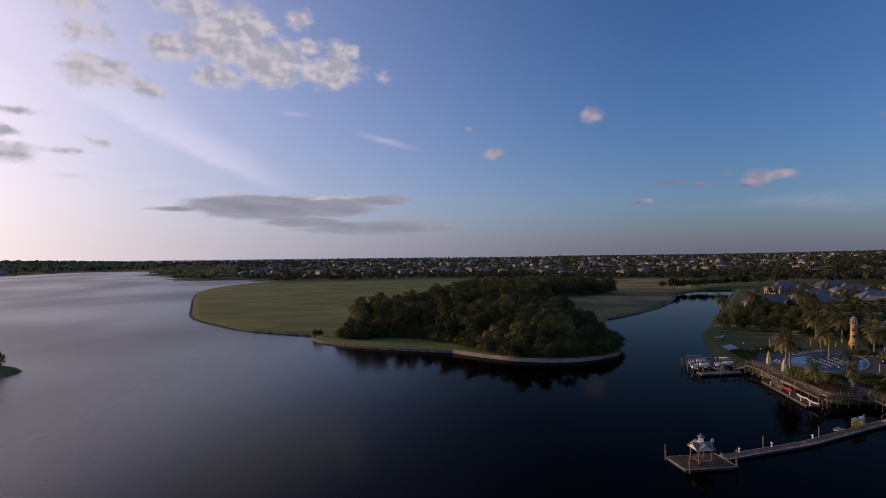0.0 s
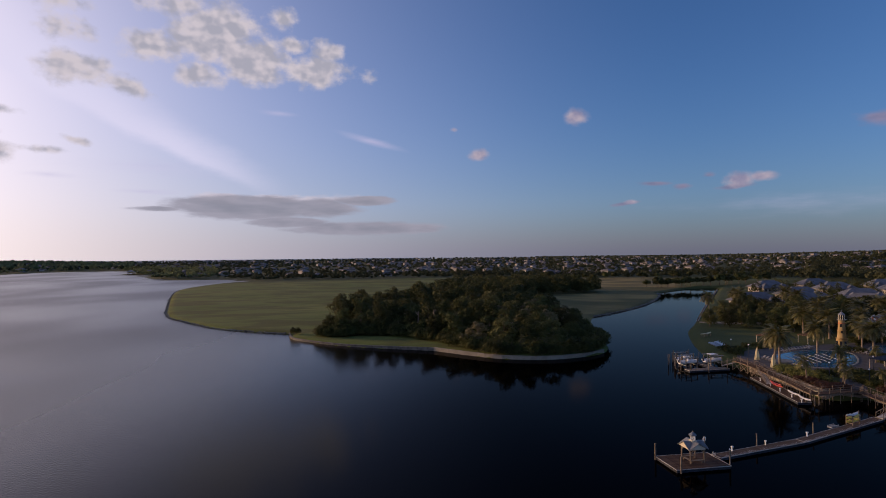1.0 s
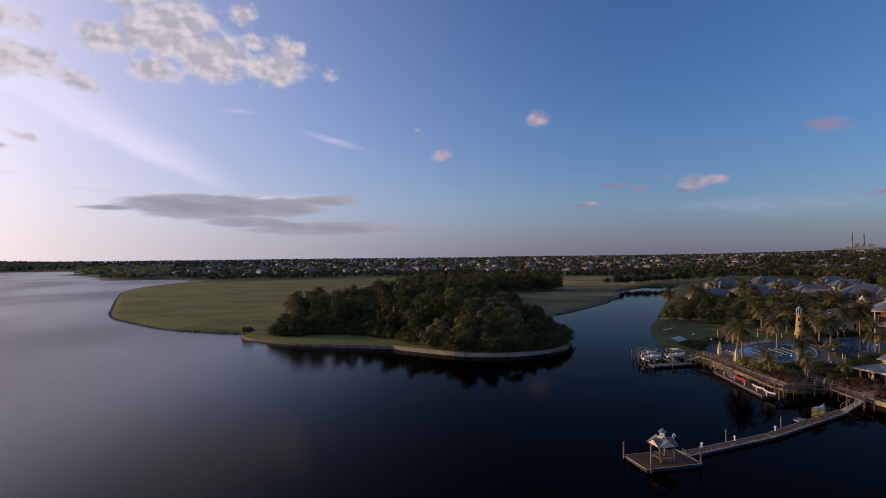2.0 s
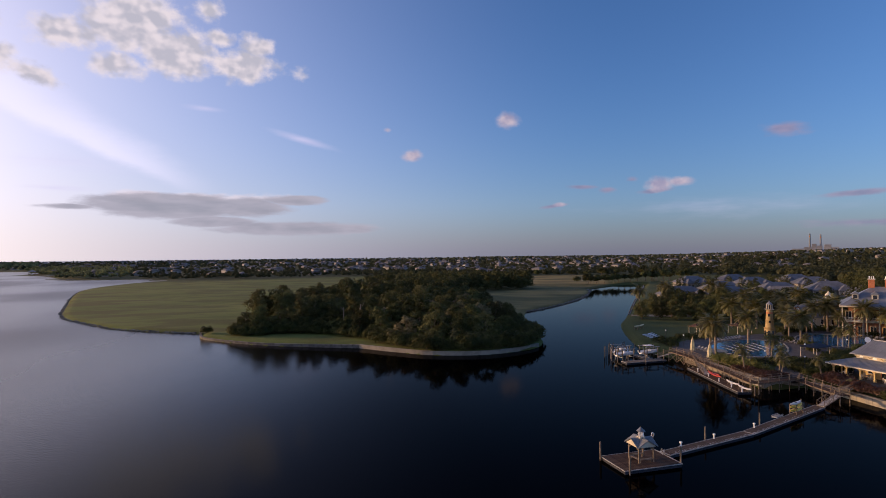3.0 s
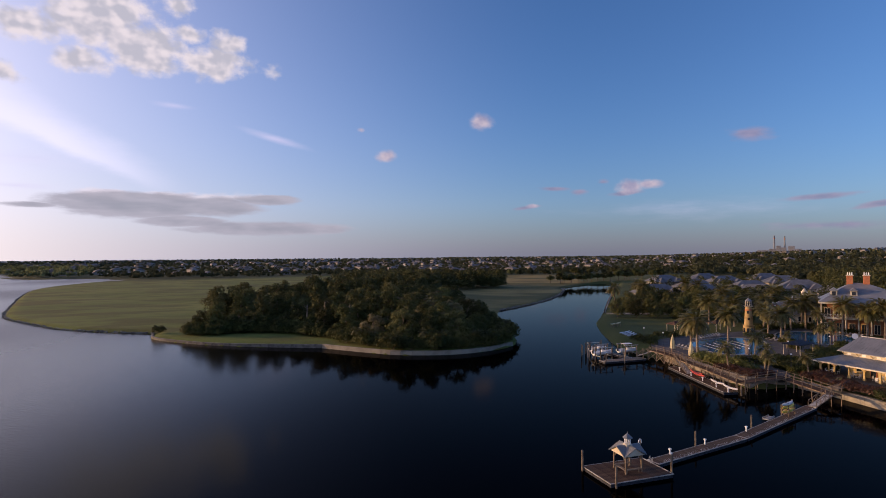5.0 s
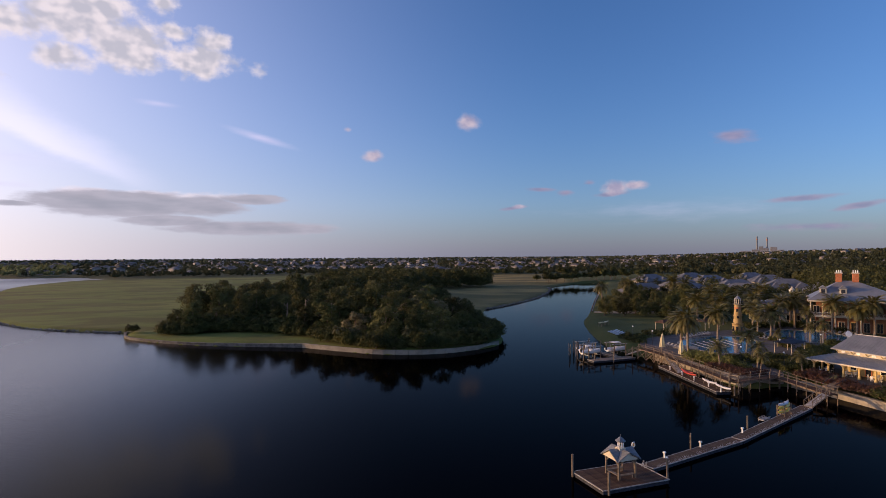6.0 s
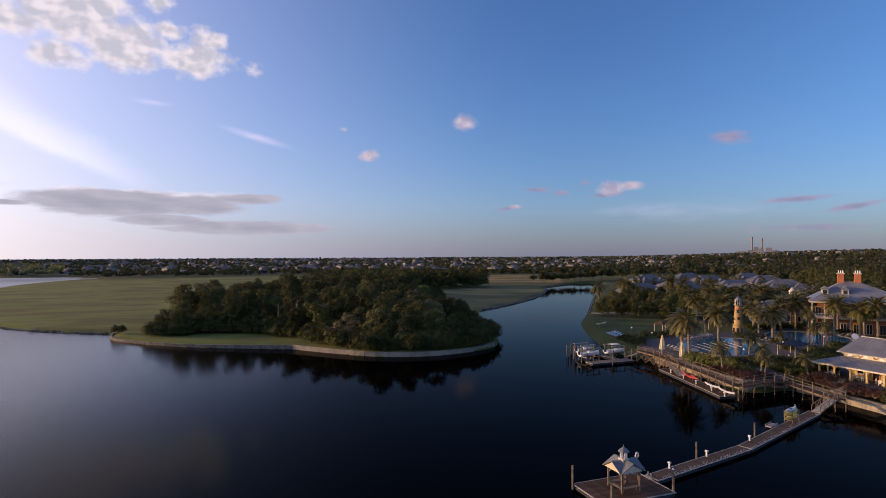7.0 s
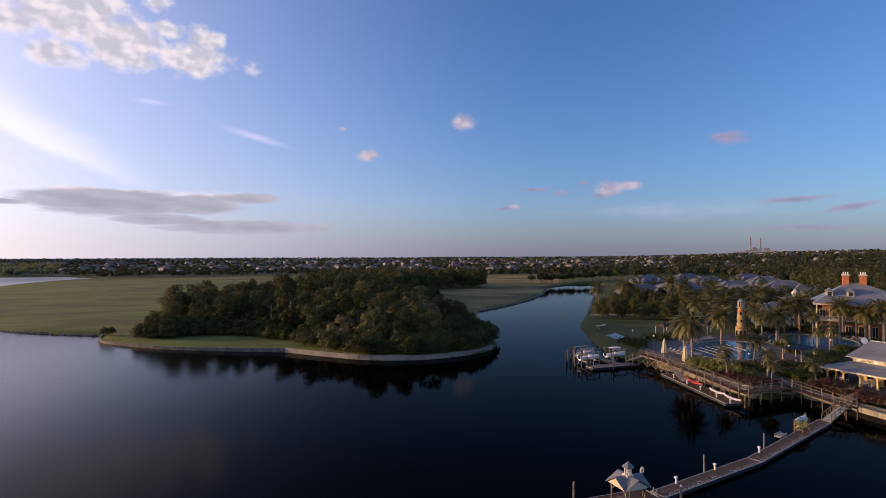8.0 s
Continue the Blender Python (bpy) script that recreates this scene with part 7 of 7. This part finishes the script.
def canopy(name, label, xs, ys, seed, lo, hi, fine, mtl=M_FARLEAF):
    rng = np.random.default_rng(seed)
    base, tri = (ICO_V, ICO_F) if fine else (ICO1_V, ICO1_F)
    n = len(xs)
    zs = land_height(xs, ys)
    h = rng.uniform(lo, hi, n)
    w = h * rng.uniform(0.36, 0.62, n)
    jit = 1 + 0.30 * rng.normal(size=(n, len(base), 1)).clip(-1.6, 1.6)
    v = base[None] * jit * np.stack([w, w, h * 0.45], 1)[:, None, :]
    v = v + np.stack([xs, ys, zs + h * 0.52], 1)[:, None, :]
    f = tri[None] + (np.arange(n) * len(base))[:, None, None]
    ob = new(name, raw_mesh(name, v.reshape(-1, 3).tolist(), f.reshape(-1, 3).tolist(), mtl))
    return tagged(ob, label, "woods", kind="stuff")


def spread_points(seed, n, r0, r1, a0, a1, shore, keep=None, houses=11.0):
    rng = np.random.default_rng(seed)
    r = r0 * (r1 / r0) ** rng.random(n)
    a = np.radians(rng.uniform(a0, a1, n))
    x, y = r * np.sin(a), r * np.cos(a)
    ok = lake_distance(x, y) > shore
    if keep is not None:
        ok &= keep(x, y, r, np.degrees(a))
    if houses:
        hp = np.array(house_at)
        near = np.full(n, False)
        for hx, hy in hp:
            near |= (x - hx) ** 2 + (y - hy) ** 2 < houses ** 2
        ok &= ~near
    return x[ok], y[ok]


def clumps(x, y):
    return np.sin(x * 0.011 + 2) * np.cos(y * 0.013) + 0.6 * np.sin(x * 0.031 - y * 0.027)


def leafy_woods(name, label, xs, ys, seed, lo, hi, leaves, size, mtl=M_FARLEAF):
    """Distant trees of one wood, each a handful of leaf masses, in one mesh."""
    rng = np.random.default_rng(seed)
    n = len(xs)
    zs = land_height(xs, ys)
    h = rng.uniform(lo, hi, n)
    d = rng.normal(size=(n, leaves, 3))
    d /= np.linalg.norm(d, axis=2)[:, :, None]
    d[:, :, 2] = np.abs(d[:, :, 2]) * 1.25 - 0.25
    lump = 1 + 0.25 * np.sin(d[:, :, 0] * 4 + xs[:, None]) * np.cos(d[:, :, 1] * 5 + ys[:, None])
    r = (0.55 + 0.5 * rng.random((n, leaves))) * lump
    w = h * rng.uniform(0.36, 0.58, n)
    c = d * r[:, :, None] * np.stack([w, w, h * 0.46], 1)[:, None, :] + np.stack([xs, ys, zs + h * 0.5], 1)[:, None, :]
    c, d = c.reshape(-1, 3), d.reshape(-1, 3)
    m = len(c)
    nor = d * 0.8 + rng.normal(size=(m, 3)) * 0.3
    nor /= np.linalg.norm(nor, axis=1)[:, None]
    u = np.cross(nor, rng.normal(size=(m, 3)))
    u /= np.linalg.norm(u, axis=1)[:, None]
    v = np.cross(nor, u)
    s = size * (0.6 + 0.8 * rng.random(m))[:, None]
    vs = np.stack([c - u * s, c - v * s * 0.7, c + u * s, c + v * s * 0.7], 1).reshape(-1, 3)
    ob = new(name, fast_mesh(name, vs, np.arange(m * 4).reshape(m, 4), mtl))
    return tagged(ob, label, "woods", kind="stuff")


leafy_woods("suburb_trees", "dark garden trees between far suburban houses", *spread_points(1, 4200, 740, 1750, -44, 62, 6, lambda x, y, r, a: (a < 33) | (r > 760), 10.0), 1, 4.5, 8.0, 80, 0.8)
canopy("far_suburb_trees", "dark tree cover over the distant suburb", *spread_points(2, 7000, 1600, 4300, -60, 70, 10, lambda x, y, r, a: (r < 3480) | (a > 7), 13.0), 2, 6.0, 10.0, False)
canopy("far_shore_woods", "green woods far beyond the lake, leaves tinted pale for haze", *spread_points(3, 2000, 1650, 2750, -62, -27, 4, None, 9.0), 3, 8, 13, False, M_HAZELEAF)
leafy_woods("shore_woods", "green woods beyond the lake's far shore, leaves tinted pale for haze", *spread_points(6, 2400, 860, 1750, -62, -20, 4, None, 8.0), 6, 5.0, 9.0, 60, 1.4, M_HAZELEAF)
leafy_woods("eastern_woods", "dense dark woods behind the resort", *spread_points(4, 2600, 420, 1600, 34, 66, 12, lambda x, y, r, a: (r > 500) & ((clumps(x, y) > -0.5) | (a > 50)), 14.0), 4, 8, 13, 115, 1.15)
leafy_woods("bank_woods", "dark trees between field and suburb", *spread_points(5, 2000, 640, 900, -32, 40, 5, lambda x, y, r, a: (r > 750 - np.maximum(a, -6) * 1.2) & (clumps(x * 2, y * 2) > -0.75), 8.0), 5, 3.0, 6.0, 80, 0.9)

spx, spy = np.array([-160, -170, -150, -185, -139.0, -200, -230, -156, -145]), np.array([184, 172, 168, 180, 174.0, 186, 190, 160, 168])
for x, y in zip(spx, spy):
    plant(BUSH, float(x), float(y), float(x), 1.5)


# ---------------------------------------------------------------- boathouse on the far shore, power station
def boathouse(x, y, turn, s):
    root = thing("boathouse", "small open boathouse on piles off the far shore", "boathouse", local_frame(x, y, 0, turn) @ Matrix.Scale(s, 4))
    for sx in (-3, 3):
        for sy in (-4, 0, 4):
            bm = bmesh.new()
            rod(bm, (sx, sy, -1.5), (sx, sy, 4.5), 0.2, 0.2, 7)
            part("pile", bm, M_TIMBER, root)
    bm = bmesh.new()
    hip(bm, -4, 4, -5.2, 5.2, 4.4, 7.0, 4.0, 0.25)
    part("roof", bm, M_METALROOF, root)
    bm = bmesh.new()
    box(bm, -3.2, 3.2, -4.6, 4.6, 0.7, 0.95)
    box(bm, 3.2, 26.0, -1.0, 1.0, 0.7, 0.95)
    part("deck", bm, M_DECK, root)
    motor = local_frame(x, y, 0.95 * s, turn + 90)
    motorboat(motor, 5.6, False)


boathouse(-540, 1055, 15, 1.3)


def power_station(az, r):
    a = radians(az)
    root = thing("power_station", "distant grey power station with two tall stacks", "power station", local_frame(r * math.sin(a), r * math.cos(a), 27, -az))
    for x, h in ((-22, 98), (30, 92)):
        bm = bmesh.new()
        rod(bm, (x, 0, 0), (x, 0, h), 5.0, 3.8, 14)
        st = part("stack", bm, M_HAZYGREY, root, "tall pale chimney stack")
        bm = bmesh.new()
        rod(bm, (x, 0, h * 0.8), (x, 0, h * 0.86), 4.1, 4.0, 14)
        part("stack_band", bm, M_BRICK, st)
    for x0, x1, h in ((-50, -14, 20), (-13, 10, 38), (11, 38, 28), (46, 80, 34), (81, 115, 18), (-110, -52, 12)):
        bm = bmesh.new()
        box(bm, x0, x1, -14, 22, 0, h, 1.0)
        part("boiler_house", bm, M_HAZYGREY, root)


power_station(41.2, 3900)
